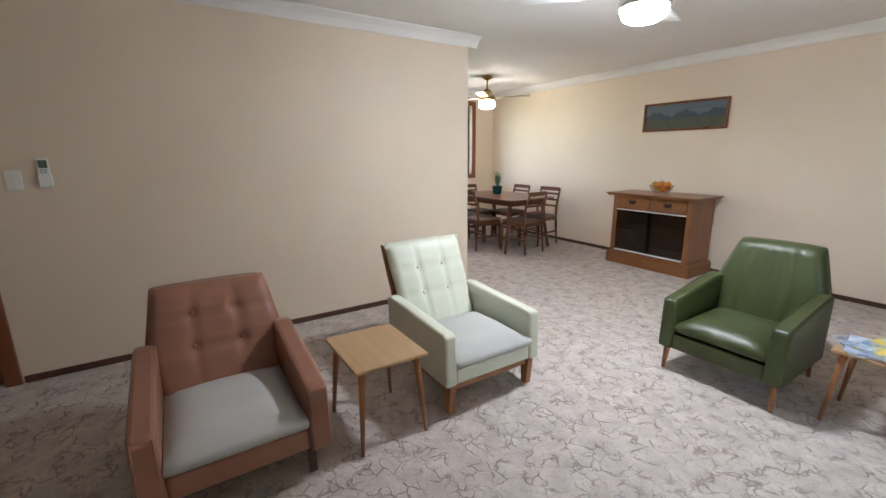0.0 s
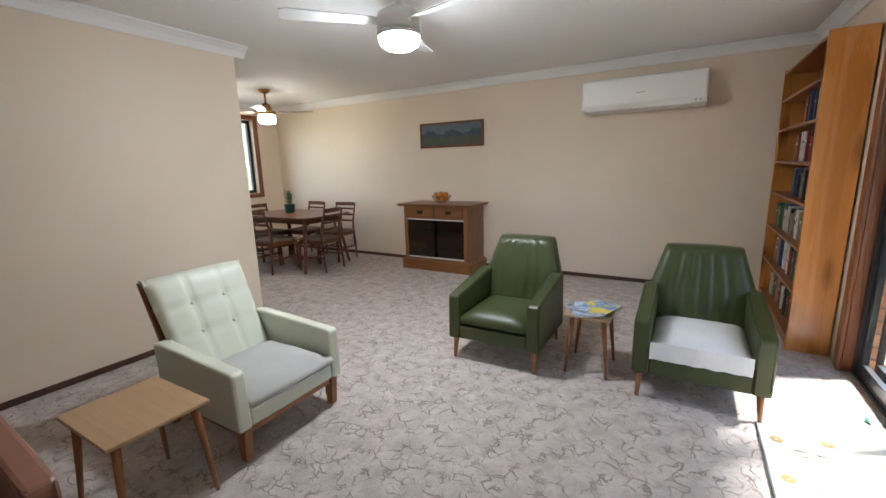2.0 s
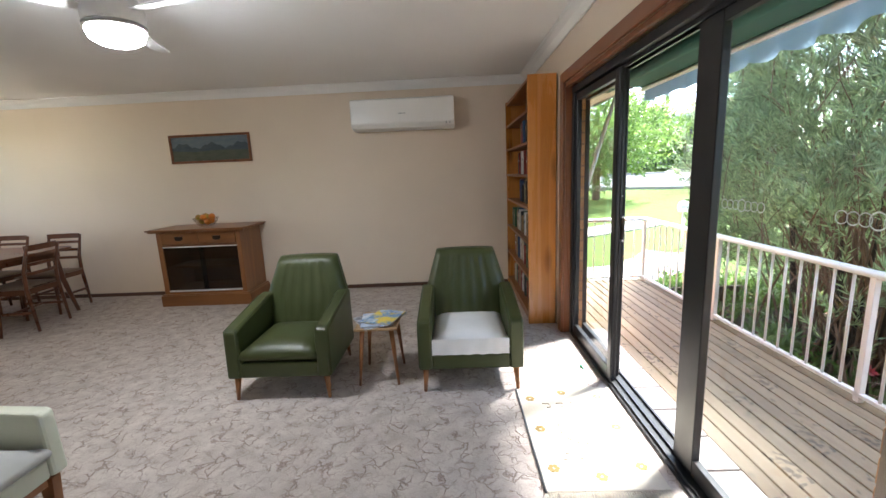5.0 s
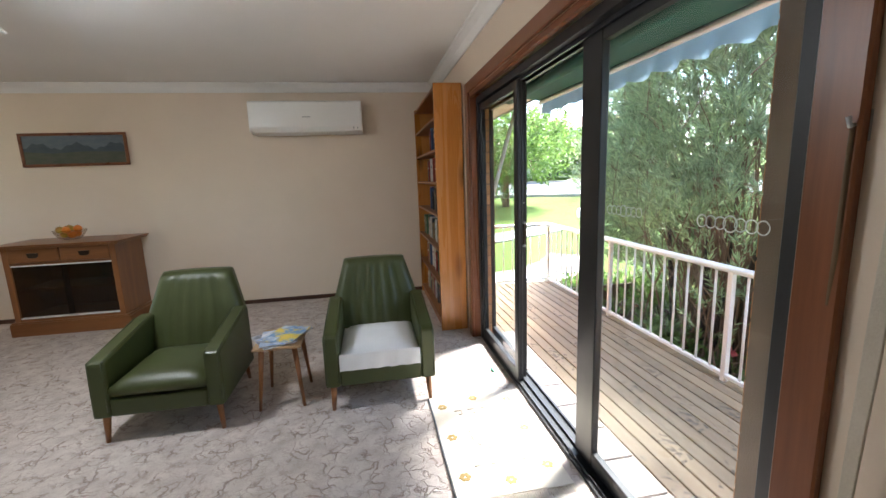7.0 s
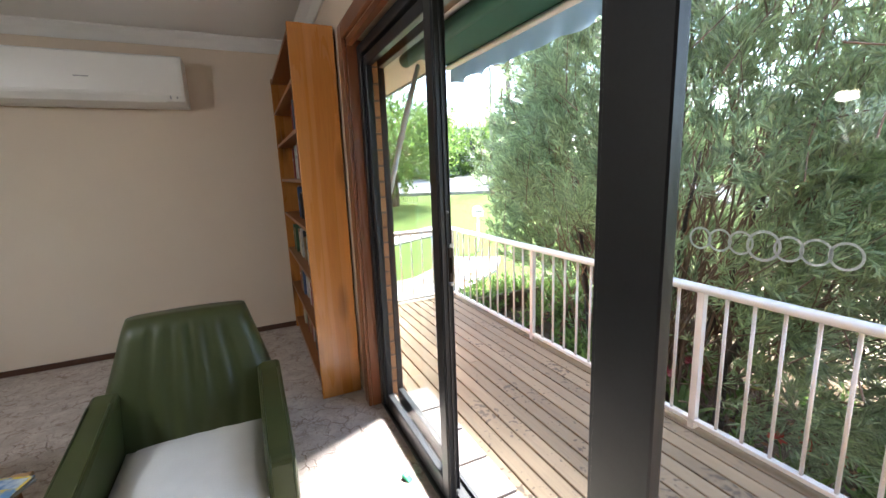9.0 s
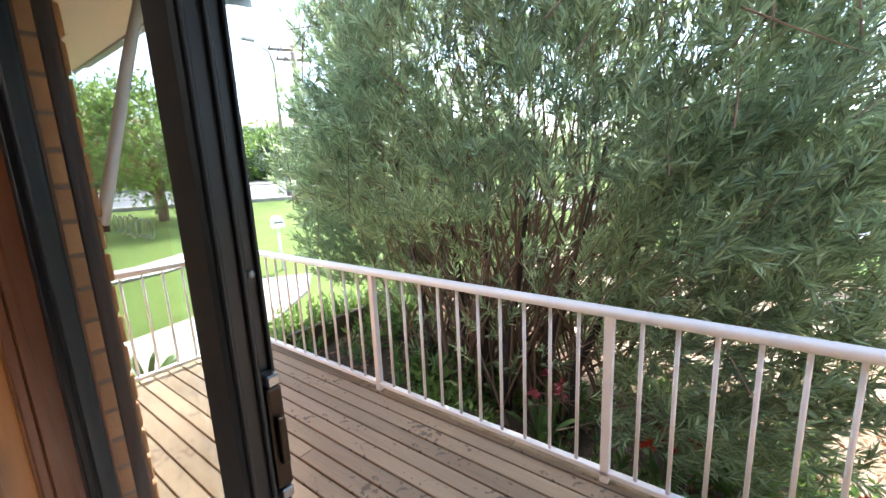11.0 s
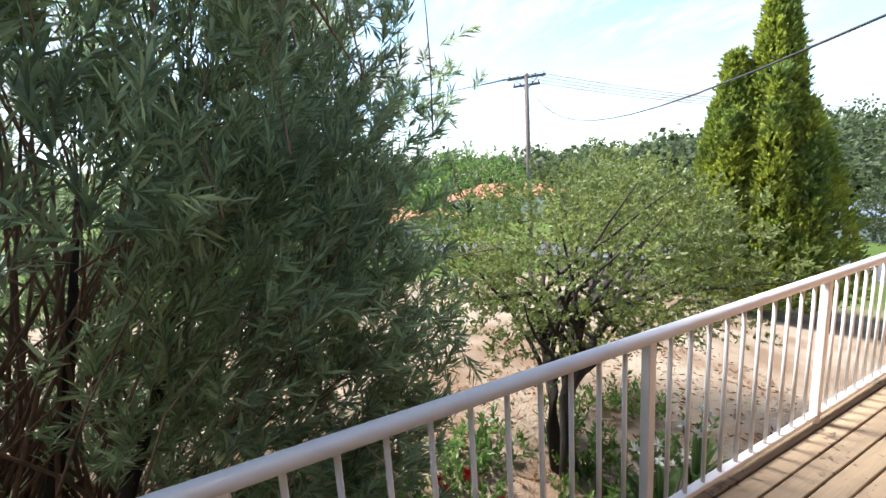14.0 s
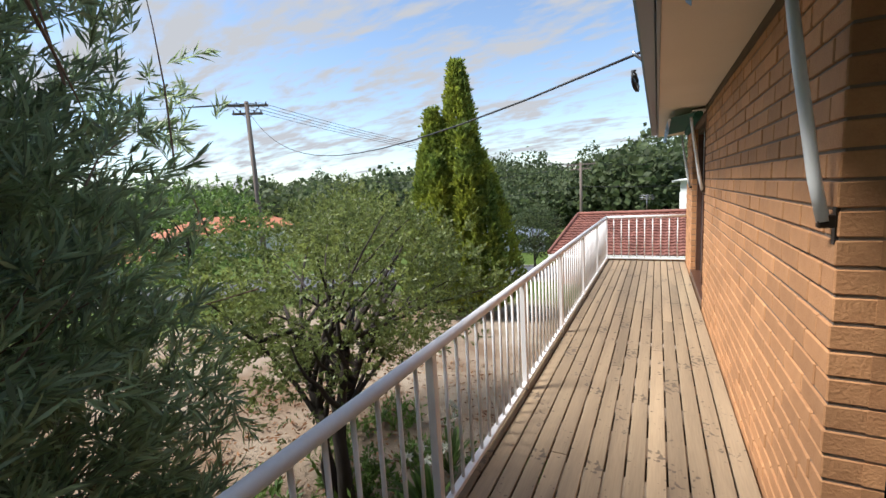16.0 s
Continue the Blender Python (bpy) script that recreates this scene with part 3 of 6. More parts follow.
# timber architrave round the sliding door
tr = thing("door_trim", (XR, 0, 0), 0, "red-brown stained timber architrave round the sliding door", "trim")
tr["kind"] = "structure"
for y0, y1 in ((OY1, OY1 + 0.085), (OY0 - 0.085, OY0)):
    bm = B(); box(bm, -0.022, y0, 0, -0.001, y1, OZ + 0.08, 0.004, 1); part("architrave", bm, TRIM, tr)
    bm = B(); box(bm, 0, min(y0, y1) if y0 >= OY1 else OY0 - 0.03, 0, 0.12, y0 + 0.03 if y0 >= OY1 else OY0, OZ, 0.002, 1); part("jamb_lining", bm, TRIM, tr)
bm = B(); box(bm, -0.022, OY0, OZ, -0.001, OY1, OZ + 0.08, 0.004, 1); part("architrave_head", bm, TRIMY, tr)
bm = B(); box(bm, 0, OY0, OZ - 0.03, 0.03, OY1, OZ + 0.0, 0.002, 1); part("head_lining", bm, TRIMY, tr)

# ---- sliding door: frame, three panels, the middle one slid behind the north one ----
sd = thing("sliding_door", (2.05, 0, 0), 0, "black aluminium three-panel glass sliding door, standing open", "sliding door")
for y0, y1 in ((OY1 - 0.05, OY1 - 0.001), (OY0 + 0.001, OY0 + 0.05)):
    bm = B(); box(bm, -0.015, y0, 0.0, 0.04 if y0 > 3 else 0.125, y1, OZ - 0.032, 0.003, 1)
    part("side_frame", bm, BLACKAL, sd)
bm = B(); box(bm, -0.015, OY0 + 0.05, OZ - 0.08, 0.125, OY1 - 0.05, OZ - 0.032, 0.003, 1); box(bm, 0.02, OY0 + 0.05, OZ - 0.1, 0.03, OY1 - 0.05, OZ - 0.08)
box(bm, 0.07, OY0 + 0.05, OZ - 0.1, 0.08, OY1 - 0.05, OZ - 0.08); part("head_frame", bm, BLACKAL, sd)
bm = B(); box(bm, -0.015, OY0 + 0.05, 0.0, 0.125, OY1 - 0.05, 0.018, 0.002, 1)
for xx in (0.0, 0.045, 0.1):
    box(bm, xx, OY0 + 0.05, 0.018, xx + 0.008, OY1 - 0.05, 0.032)
part("sill_track", bm, BLACKAL, sd)


def sash(x, y0, y1, w0=0.045, w1=0.045):
    """One glazed panel at depth x; w0 and w1 are the widths of its stiles."""
    zb, zt = 0.033, OZ - 0.09
    p = part("door_panel", (lambda b: (box(b, x, y0, zb, x + 0.035, y0 + w0, zt, 0.004, 1), box(b, x, y1 - w1, zb, x + 0.035, y1, zt, 0.004, 1),
             box(b, x + 0.001, y0 + w0, zb, x + 0.034, y1 - w1, zb + 0.07, 0.003, 1), box(b, x + 0.001, y0 + w0, zt - 0.05, x + 0.034, y1 - w1, zt, 0.003, 1), b)[-1])(B()), BLACKAL, sd)
    bm = B(); box(bm, x + 0.015, y0 + w0, zb + 0.07, x + 0.02, y1 - w1, zt - 0.05)
    g = part("glass_pane", bm, GLASS, p); g.visible_shadow = False
    return p


pa = sash(0.072, 3.335, OY1 - 0.052, 0.045, 0.008)
bm = B(); box(bm, 0.035, 3.255, 0.033, 0.07, 3.315, OZ - 0.09, 0.004, 1); pb = part("interlock_stile", bm, BLACKAL, sd)
pd = sash(-0.002, 3.215, OY1 - 0.052, 0.06)
pc = sash(0.035, OY0 + 0.05, 2.52, 0.085, 0.15)
for xx in (-0.002, 0.035, 0.072):
    bm = B(); y = {-0.002: 3.215, 0.035: 3.255, 0.072: 3.335}[xx]
    for q in (0.006, 0.026):
        box(bm, xx + q, y - 0.006, 0.035, xx + q + 0.004, y - 0.0003, OZ - 0.092, 0.001, 1)
    part("stile_rib", bm, BLACKAL, {-0.002: pd, 0.035: pb, 0.072: pa}[xx])
bm = B(); box(bm, 0.073, 2.50, 0.033, 0.106, 2.566, OZ - 0.09, 0.004, 1); box(bm, 0.083, 2.566, 0.035, 0.095, 2.572, OZ - 0.092, 0.001, 1)
part("mullion", bm, BLACKAL, sd)
bm = B(); box(bm, 0.044, 3.236, 0.93, 0.064, 3.2545, 1.06, 0.004, 2); box(bm, 0.049, 3.226, 0.965, 0.059, 3.237, 1.025, 0.003, 2)
part("handle", bm, DARKM, pb, "black pull handle with steel latch")
bm = B(); box(bm, 0.046, 3.2335, 0.915, 0.062, 3.2543, 0.929, 0.002, 1); box(bm, 0.046, 3.2335, 1.061, 0.062, 3.2543, 1.075, 0.002, 1)
part("latch", bm, STEEL, pb)
bm = B(); bmesh.ops.create_icosphere(bm, subdivisions=2, radius=0.005, matrix=Matrix.Translation((0.054, 3.2535, 1.19))); part("screw", bm, STEEL, pb)
bm = B(); box(bm, 0.052, 2.52, 0.93, 0.066, 2.534, 1.06, 0.004, 2); part("pull", bm, DARKM, pc, "black finger pull")


def rings(pn, x, y0, y1, z, n, mid):
    """A safety strip of linked rings on a pane."""
    bm = B()
    r = (y1 - y0) / (n * 0.86) / 2
    for k in range(n):
        c = y0 + r + k * (y1 - y0 - 2 * r) / (n - 1)
        rr = r * (1.25 if k == mid else 1.0)
        a = [bm.verts.new((x, c + rr * math.cos(q * math.tau / 20), z + rr * math.sin(q * math.tau / 20))) for q in range(20)]
        d = [bm.verts.new((x, c + rr * 0.82 * math.cos(q * math.tau / 20), z + rr * 0.82 * math.sin(q * math.tau / 20))) for q in range(20)]
        for q in range(20):
            bm.faces.new((a[q], a[(q + 1) % 20], d[(q + 1) % 20], d[q]))
    part("ring_decal", bm, DECAL, pn, "white linked-ring safety decal")


rings(pc, 0.058, 2.12, 2.34, 1.215, 7, 3)
rings(pc, 0.058, 1.64, 1.87, 1.215, 7, 3)
rings(pa, 0.086, 3.62, 3.84, 1.215, 7, 3)

# tiled sill outside the door
sill = thing("door_sill", (0, 0, 0), 0, "grey brown tiled sill outside the sliding door", "sill")
bm = B(); box(bm, 2.176, 1.70, -0.12, XO + 0.01, 4.185, -0.015); part("sill_bed", bm, MORTAR, sill)
TILE = material("sill_tile", (0.30, 0.26, 0.24), 0.5, second=(0.24, 0.2, 0.185), scale=6, rand=0.1)
bm = B(); box(bm, 0, 0, 0, 0.17, 0.232, 0.016, 0.003, 1); tile_me = mesh_of("tile", bm, TILE)
for k in range(10):
    piece("tile", tile_me, sill, (2.178, 1.706 + k * 0.2452, -0.015))

# ---- dining window ----
dw = thing("window_1", (XW, 0, 0), 0, "black aluminium window in a red-brown timber frame", "window")
dw["kind"] = "structure"
for y0, y1 in ((3.47, 3.55), (5.27, 5.35)):
    bm = B(); box(bm, 0.001, y0, 0.93, 0.022, y1, 2.26, 0.004, 1); part("architrave", bm, TRIM, dw)
for z0, z1 in ((0.93, 1.0), (2.19, 2.26)):
    bm = B(); box(bm, 0.001, 3.551, z0, 0.03 if z0 < 1 else 0.022, 5.269, z1, 0.004, 1); part("window_sill" if z0 < 1 else "architrave_head", bm, TRIMY, dw)
bm = B()
for y0, y1 in ((3.552, 3.60), (4.38, 4.44), (5.22, 5.268)):
    box(bm, -0.12, y0, 1.002, -0.07, y1, 2.188, 0.003, 1)
box(bm, -0.12, 3.60, 1.002, -0.07, 5.22, 1.05, 0.003, 1); box(bm, -0.12, 3.60, 2.14, -0.07, 5.22, 2.188, 0.003, 1)
part("window_frame", bm, BLACKAL, dw)
bm = B(); box(bm, -0.25, 3.551, 1.001, -0.125, 5.269, 1.02); part("outer_sill", bm, TRIMY, dw)
for y0, y1 in ((3.60, 4.38), (4.44, 5.22)):
    bm = B(); box(bm, -0.098, y0, 1.05, -0.093, y1, 2.14); g = part("pane", bm, GLASS, dw); g.visible_shadow = False

# ---- roof edge above the deck ----
bm = B(); box(bm, 2.24, -5.5, 2.085, 2.80, 6.8, 2.10)
solid("soffit", bm, SOFFIT, "cream fibre-cement eave soffit", "soffit", "structure")
bm = B(); box(bm, 2.80, -5.5, 2.07, 2.82, 6.8, 2.27, 0.002, 1)
solid("fascia", bm, GUTTER, "slate blue painted fascia board", "fascia", "structure")
bm = B()
prism(bm, [(2.822, 2.25), (2.822, 2.13), (2.83, 2.12), (2.90, 2.12), (2.915, 2.13), (2.925, 2.25), (2.915, 2.255), (2.90, 2.245), (2.895, 2.14), (2.835, 2.14), (2.83, 2.25)], "y", -5.52, 6.8)
box(bm, 2.824, -5.53, 2.122, 2.92, -5.522, 2.25)
solid("gutter", bm, GUTTER, "slate blue metal roof gutter", "gutter", "structure")
bm = B()
prism(bm, [(-5.9, 2.55), (2.2, 2.55), (2.92, 2.27), (2.92, 2.31), (-1.4, 3.6), (-5.9, 2.62)], "y", -5.4, 6.7)
solid("roof", bm, ROOFT, "low pitched brown roof over the house", "roof", "structure")

# ---- terrain ----
def terrain(x, y):
    """Height of the ground: a level yard by the house that climbs to the street in the north and falls away to the south-east."""
    dx, dy = np.asarray(x, float) - 2.0, np.asarray(y, float) - 3.0
    r = np.hypot(dx, dy)
    th = np.degrees(np.arctan2(dx, dy))
    th = np.where(th < -90, 180.0, th)
    near = np.interp(th, [-90, 0, 45, 75, 95, 125, 160, 180], [-0.5, -0.75, -0.78, -1.1, -1.25, -1.75, -2.3, -2.6])
    far = np.interp(th, [-90, 0, 52, 72, 95, 125, 160, 180], [-0.2, 0.7, 0.6, -1.6, -2.9, -4.2, -4.9, -4.9])
    k = np.clip((r - 8) / 26, 0, 1)
    k = k * k * (3 - 2 * k) * 0.5 + k * 0.5
    z = near + (far - near) * k
    up = np.clip(r - 34, 0, 400)
    z = z + up * np.interp(th, [-90, 0, 52, 80, 180], [0.0, 0.035, 0.035, 0.0, 0.0])
    w = np.clip((r - 70) / 160, 0, 1)
    z = z + w * np.interp(th, [60, 90, 125, 150, 165, 180], [0.5, 1.0, 1.5, 3.0, 4.5, 6.0])
    return z


n = 160
u = np.linspace(-1, 1, n)
g = np.sign(u) * (np.abs(u) ** 2.6) * 700
gx, gy = np.meshgrid(g + 5, g + 2, indexing="ij")
gz = terrain(gx, gy) + 0.03 * np.sin(gx * 1.7) * np.cos(gy * 1.3)
house_foot = (gx > -5.3) & (gx < 2.2) & (gy > -5.4) & (gy < 6.4)
gz = np.where(house_foot, gz - 0.3, gz)
verts = np.stack([gx, gy, gz], -1).reshape(-1, 3)
faces = [(i * n + j, (i + 1) * n + j, (i + 1) * n + j + 1, i * n + j + 1) for i in range(n - 1) for j in range(n - 1)]
tagged(raw("ground", verts.tolist(), faces, GROUND, smooth=True), "lawn, pale dirt and garden bed ground", "ground", kind="structure")


def strip(name, pts, width, lift, mat, label, cat, kind="structure", thick=0.12):
    """A draped band of even width along a line of points, with a step at its edges."""
    v, f = [], []
    for i, p in enumerate(pts):
        q, w = pts[max(i - 1, 0)], pts[min(i + 1, len(pts) - 1)]
        d = Vector((w[0] - q[0], w[1] - q[1])).normalized()
        nx, ny = -d.y, d.x
        for s, down in ((-0.5, thick), (-0.5, 0), (0.5, 0), (0.5, thick)):
            x, y = p[0] + nx * width * s, p[1] + ny * width * s
            v.append((x, y, float(terrain(x, y)) + lift - down))
        if i:
            o = 4 * i
            for k in range(3):
                f.append((o - 4 + k, o - 3 + k, o + 1 + k, o + k))
    f.append((0, 1, 2, 3)); f.append(tuple(len(v) - 4 + k for k in (3, 2, 1, 0)))
    return tagged(raw(name, v, f, mat), label, cat, kind=kind)


arc = [(2 + 27 * math.sin(radians(a)), 3 + 27 * math.cos(radians(a))) for a in range(-30, 171, 4)]
strip("road", arc, 9.0, 0.05, ASPHALT, "grey asphalt residential street", "road")
for nm, rr in (("kerb_near", 22.3), ("kerb_far", 31.7)):
    strip(nm, [(2 + rr * math.sin(radians(a)), 3 + rr * math.cos(radians(a))) for a in range(-30, 171, 4)], 0.3, 0.16, CONC, "concrete street kerb", "kerb", thick=0.2)
strip("garden_path", [(1.5, 8.2), (3.2, 8.4), (4.6, 8.8), (5.6, 9.6), (6.2, 10.4)], 1.3, 0.05, CONC, "pale concrete garden path across the lawn", "path")
strip("far_footpath", [(-6, 13.2), (0, 13.0), (5.0, 13.4), (7.5, 14.5)], 1.1, 0.04, CONC, "pale concrete footpath across the lawn", "path")
strip("far_driveway", [(2 + r * math.sin(radians(31)), 3 + r * math.cos(radians(31))) for r in (31, 34, 37, 40)], 5.0, 0.06, CONC, "pale concrete driveway across the street", "driveway")
strip("side_yard", [(-7.2, -4), (-7.2, 3), (-7.2, 12)], 3.4, 0.04, CONC, "pale concrete side yard paving", "paving")

# ---- deck ----
deck_y0, deck_y1, deck_x1 = -5.42, 6.52, 3.76
deck = thing("deck", (0, 0, ZD), 0, "weathered timber board deck along the house", "deck")
deck["kind"] = "structure"
bm = B()
for yy in np.arange(deck_y0 + 0.05, deck_y1, 0.45):
    box(bm, XO + 0.01 - (0.11 if yy > 4.2 else 0), yy, -0.14, deck_x1 - 0.03, yy + 0.045, -0.024)
box(bm, deck_x1 - 0.03, deck_y0, -0.18, deck_x1 - 0.002, deck_y1, -0.024)
part("deck_frame", bm, FRAMEW, deck)
pitch, rng = 0.1012, random.Random(5)
for k in range(14):
    x0 = XO + 0.012 + k * pitch
    y = deck_y0
    cuts = [deck_y0] + sorted(rng.choice((-3.4, -2.05, -0.7, 0.65, 2.0, 3.35, 4.7)) + rng.choice((0, 0.45)) for _ in range(1 + k % 2)) + [deck_y1]
    cuts = [q for i, q in enumerate(cuts) if i == 0 or q - cuts[i - 1] > 0.7]
    for a, c in zip(cuts, cuts[1:]):
        bm = B(); box(bm, -0.0455, -(c - a) / 2 + 0.002, -0.022, 0.0455, (c - a) / 2 - 0.002, rng.uniform(-0.001, 0.0015), 0.003, 1)
        b = part("board", bm, DECK, deck)
        b.matrix_basis = pose(x0 + 0.046, (a + c) / 2, 0)
bm = B(); box(bm, XN + 0.006, 4.187, -0.022, XO + 0.004, deck_y1, 0.0, 0.003, 1); part("board", bm, DECK, deck)
for yy in (-5.3, -3.2, -1.1, 1.0, 3.1, 5.2, 6.4):
    bm = B(); z = float(terrain(3.6, yy)) - ZD - 0.05
    box(bm, 3.56, yy, z, 3.65, yy + 0.09, -0.14); part("deck_post", bm, FRAMEW, deck)

# ---- white railing ----
rail = thing("railing", (0, 0, ZD), 0, "white painted metal balustrade round the deck", "railing")
RX, RZ, RB = 3.70, 0.855, 0.05
posts = [6.45, 4.84, 3.305, 1.83, 0.40, -0.95, -2.42, -3.9, -5.36]
bm = B(); tube(bm, [(RX, posts[-1], RZ), (RX, posts[0], RZ)], 0.027, 14); part("top_rail", bm, RAILW, rail)
bm = B(); box(bm, RX - 0.02, posts[-1], RB - 0.013, RX + 0.02, posts[0], RB + 0.013, 0.003, 1); part("bottom_rail", bm, RAILW, rail)
for yy in (posts[0], posts[-1]):
    bm = B(); tube(bm, [((XN if yy > 0 else XO) + 0.01, yy, RZ), (RX, yy, RZ)], 0.026, 14); part("end_top_rail", bm, RAILW, rail)
    bm = B(); box(bm, (XN if yy > 0 else XO) + 0.01, yy - 0.02, RB - 0.013, RX, yy + 0.02, RB + 0.013, 0.003, 1); part("end_bottom_rail", bm, RAILW, rail)
bm = B(); box(bm, -0.02, -0.02, 0.0, 0.02, 0.02, RZ - 0.01, 0.003, 1); post_me = mesh_of("post", bm, RAILW)
bm = B(); tube(bm, [(0, 0, RB), (0, 0, RZ - 0.015)], 0.0095, 8); bal_me = mesh_of("baluster", bm, RAILW)
for p in posts:
    piece("post", post_me, rail, (RX, p, 0))
for a, b in zip(posts, posts[1:]):
    for k in range(1, 11):
        piece("baluster", bal_me, rail, (RX, a + (b - a) * k / 11, 0))
for yy in (posts[0], posts[-1]):
    for k in range(1, 10):
        piece("baluster", bal_me, rail, (XO + (RX - XO) * k / 10, yy, 0))

# ---- brick skin of the deck wall ----
BL, BH, JT, BD = 0.23, 0.076, 0.0105, 0.11
COURSES = 26
spans = [(4.17, 6.6), (-2.2, 1.74), (-5.44, -4.15)]     # stretches along y that are full height
skin = thing("brick_wall", (0, 0, ZD), 0, "orange tan brick outer wall with raked joints", "wall")
skin["kind"] = "structure"
bm = B()
for a, b in spans:
    box(bm, 2.087 if a > 4 else 2.182, a + 0.004, -0.6, (XN if a > 4 else XO) - 0.008, b - 0.004, 2.302)
box(bm, XR + 0.102, 1.74, 2.26, XO - 0.01, 4.17, 2.302); box(bm, XR + 0.102, -4.15, 2.24, XO - 0.01, -2.2, 2.302)
part("mortar_bed", bm, MORTAR, skin)
bm = B(); box(bm, -BD, -BL / 2, 0, 0, BL / 2, BH, 0.004, 1); brick_me = mesh_of("brick", bm, BRICK)
bm = B(); box(bm, -BD, -BL / 4 + 0.002, 0, 0, BL / 4 - 0.002, BH, 0.004, 1); half_me = mesh_of("brick", bm, BRICK)
bm = B(); box(bm, -0.23 + BD, -BD, 0, BD, 0, BH, 0.004, 1); ret_me = mesh_of("brick", bm, BRICK)
rng = random.Random(3)
rest = B()
count = 0
for si, (a, b) in enumerate(spans):
    for c in range(COURSES + 4):
        z = -0.30 + c * (BH + JT)
        if z + BH > 2.305:
            continue
        y, first = b, c % 2
        while y - a > 0.012:
            w = BL / 2 - 0.005 if first else BL
            first = 0
            w = min(w, y - a)
            x = (XN if si == 0 else XO) + rng.uniform(-0.003, 0.003)
            near = (si == 1 and y > -0.75 and z > -0.02) or (si == 0 and y < 4.5 and z > -0.02)
            if near and count < 300 and w in (BL, BL / 2 - 0.005):
                piece("brick", brick_me if w == BL else half_me, skin, (x, y - w / 2, z))
                count += 1
            else:
                box(rest, x - BD, y - w, z, x, y, z + BH, 0.004, 1)
            y -= w + JT
        # bricks that return into the reveals
        for yy, s in ((b, 1), (a, -1)):
            if -5.4 < yy < 6:
                box(rest, 2.088 if si == 0 else 2.184, yy - 0.1 if s > 0 else yy - 0.001, z + 0.0005, (XN if si == 0 else XO) - 0.1, yy + 0.001 if s > 0 else yy + 0.1, z + BH - 0.0005)
ob = part("brickwork", rest, BRICKJ, skin); ob["kind"] = "stuff"
bm = B(); box(bm, XO - 0.06, -5.44, 2.03, XO + 0.012, 6.6, 2.084, 0.002, 1)
solid("eave_trim", bm, FRAMEW, "dark timber strip under the soffit", "trim", "structure")
bm = B(); box(bm, XW - 0.25, -5.44, -3.4, XO - 0.06, 6.6, -0.16)
solid("house_base", bm, BRICKJ, "brick base under the house", "wall", "structure")
bm = B(); box(bm, XW - 0.25, -5.44, -0.1, XO - 0.25, -5.3, 2.3); box(bm, XR + 0.1, -5.3, -0.1, XR + 0.12, YS - 0.2, 2.3)
solid("house_far_walls", bm, MORTAR, "plain brick end wall of the house", "wall", "structure")

# second opening along the deck
w2 = thing("window_2", (2.17, 0, ZD), 0, "dark brown timber glazed door down the deck", "window")
w2["kind"] = "structure"
for y0, y1 in ((-2.27, -2.202), (-4.148, -4.08), (-3.22, -3.14)):
    bm = B(); box(bm, 0, y0, 0.1, 0.1, y1, 2.24, 0.004, 1); part("window_frame", bm, SKIRT, w2)
bm = B(); box(bm, 0.0, -4.08, 2.16, 0.1, -2.27, 2.239, 0.004, 1); part("head_frame", bm, SKIRT, w2)
bm = B(); box(bm, 0.0, -4.148, 0.0, 0.17, -2.202, 0.098, 0.004, 1); part("window_sill", bm, SKIRT, w2)
for y0, y1 in ((-4.08, -3.22), (-3.14, -2.27)):
    bm = B(); box(bm, 0.04, y0, 0.1, 0.046, y1, 2.16); part("pane", bm, WINDK, w2)


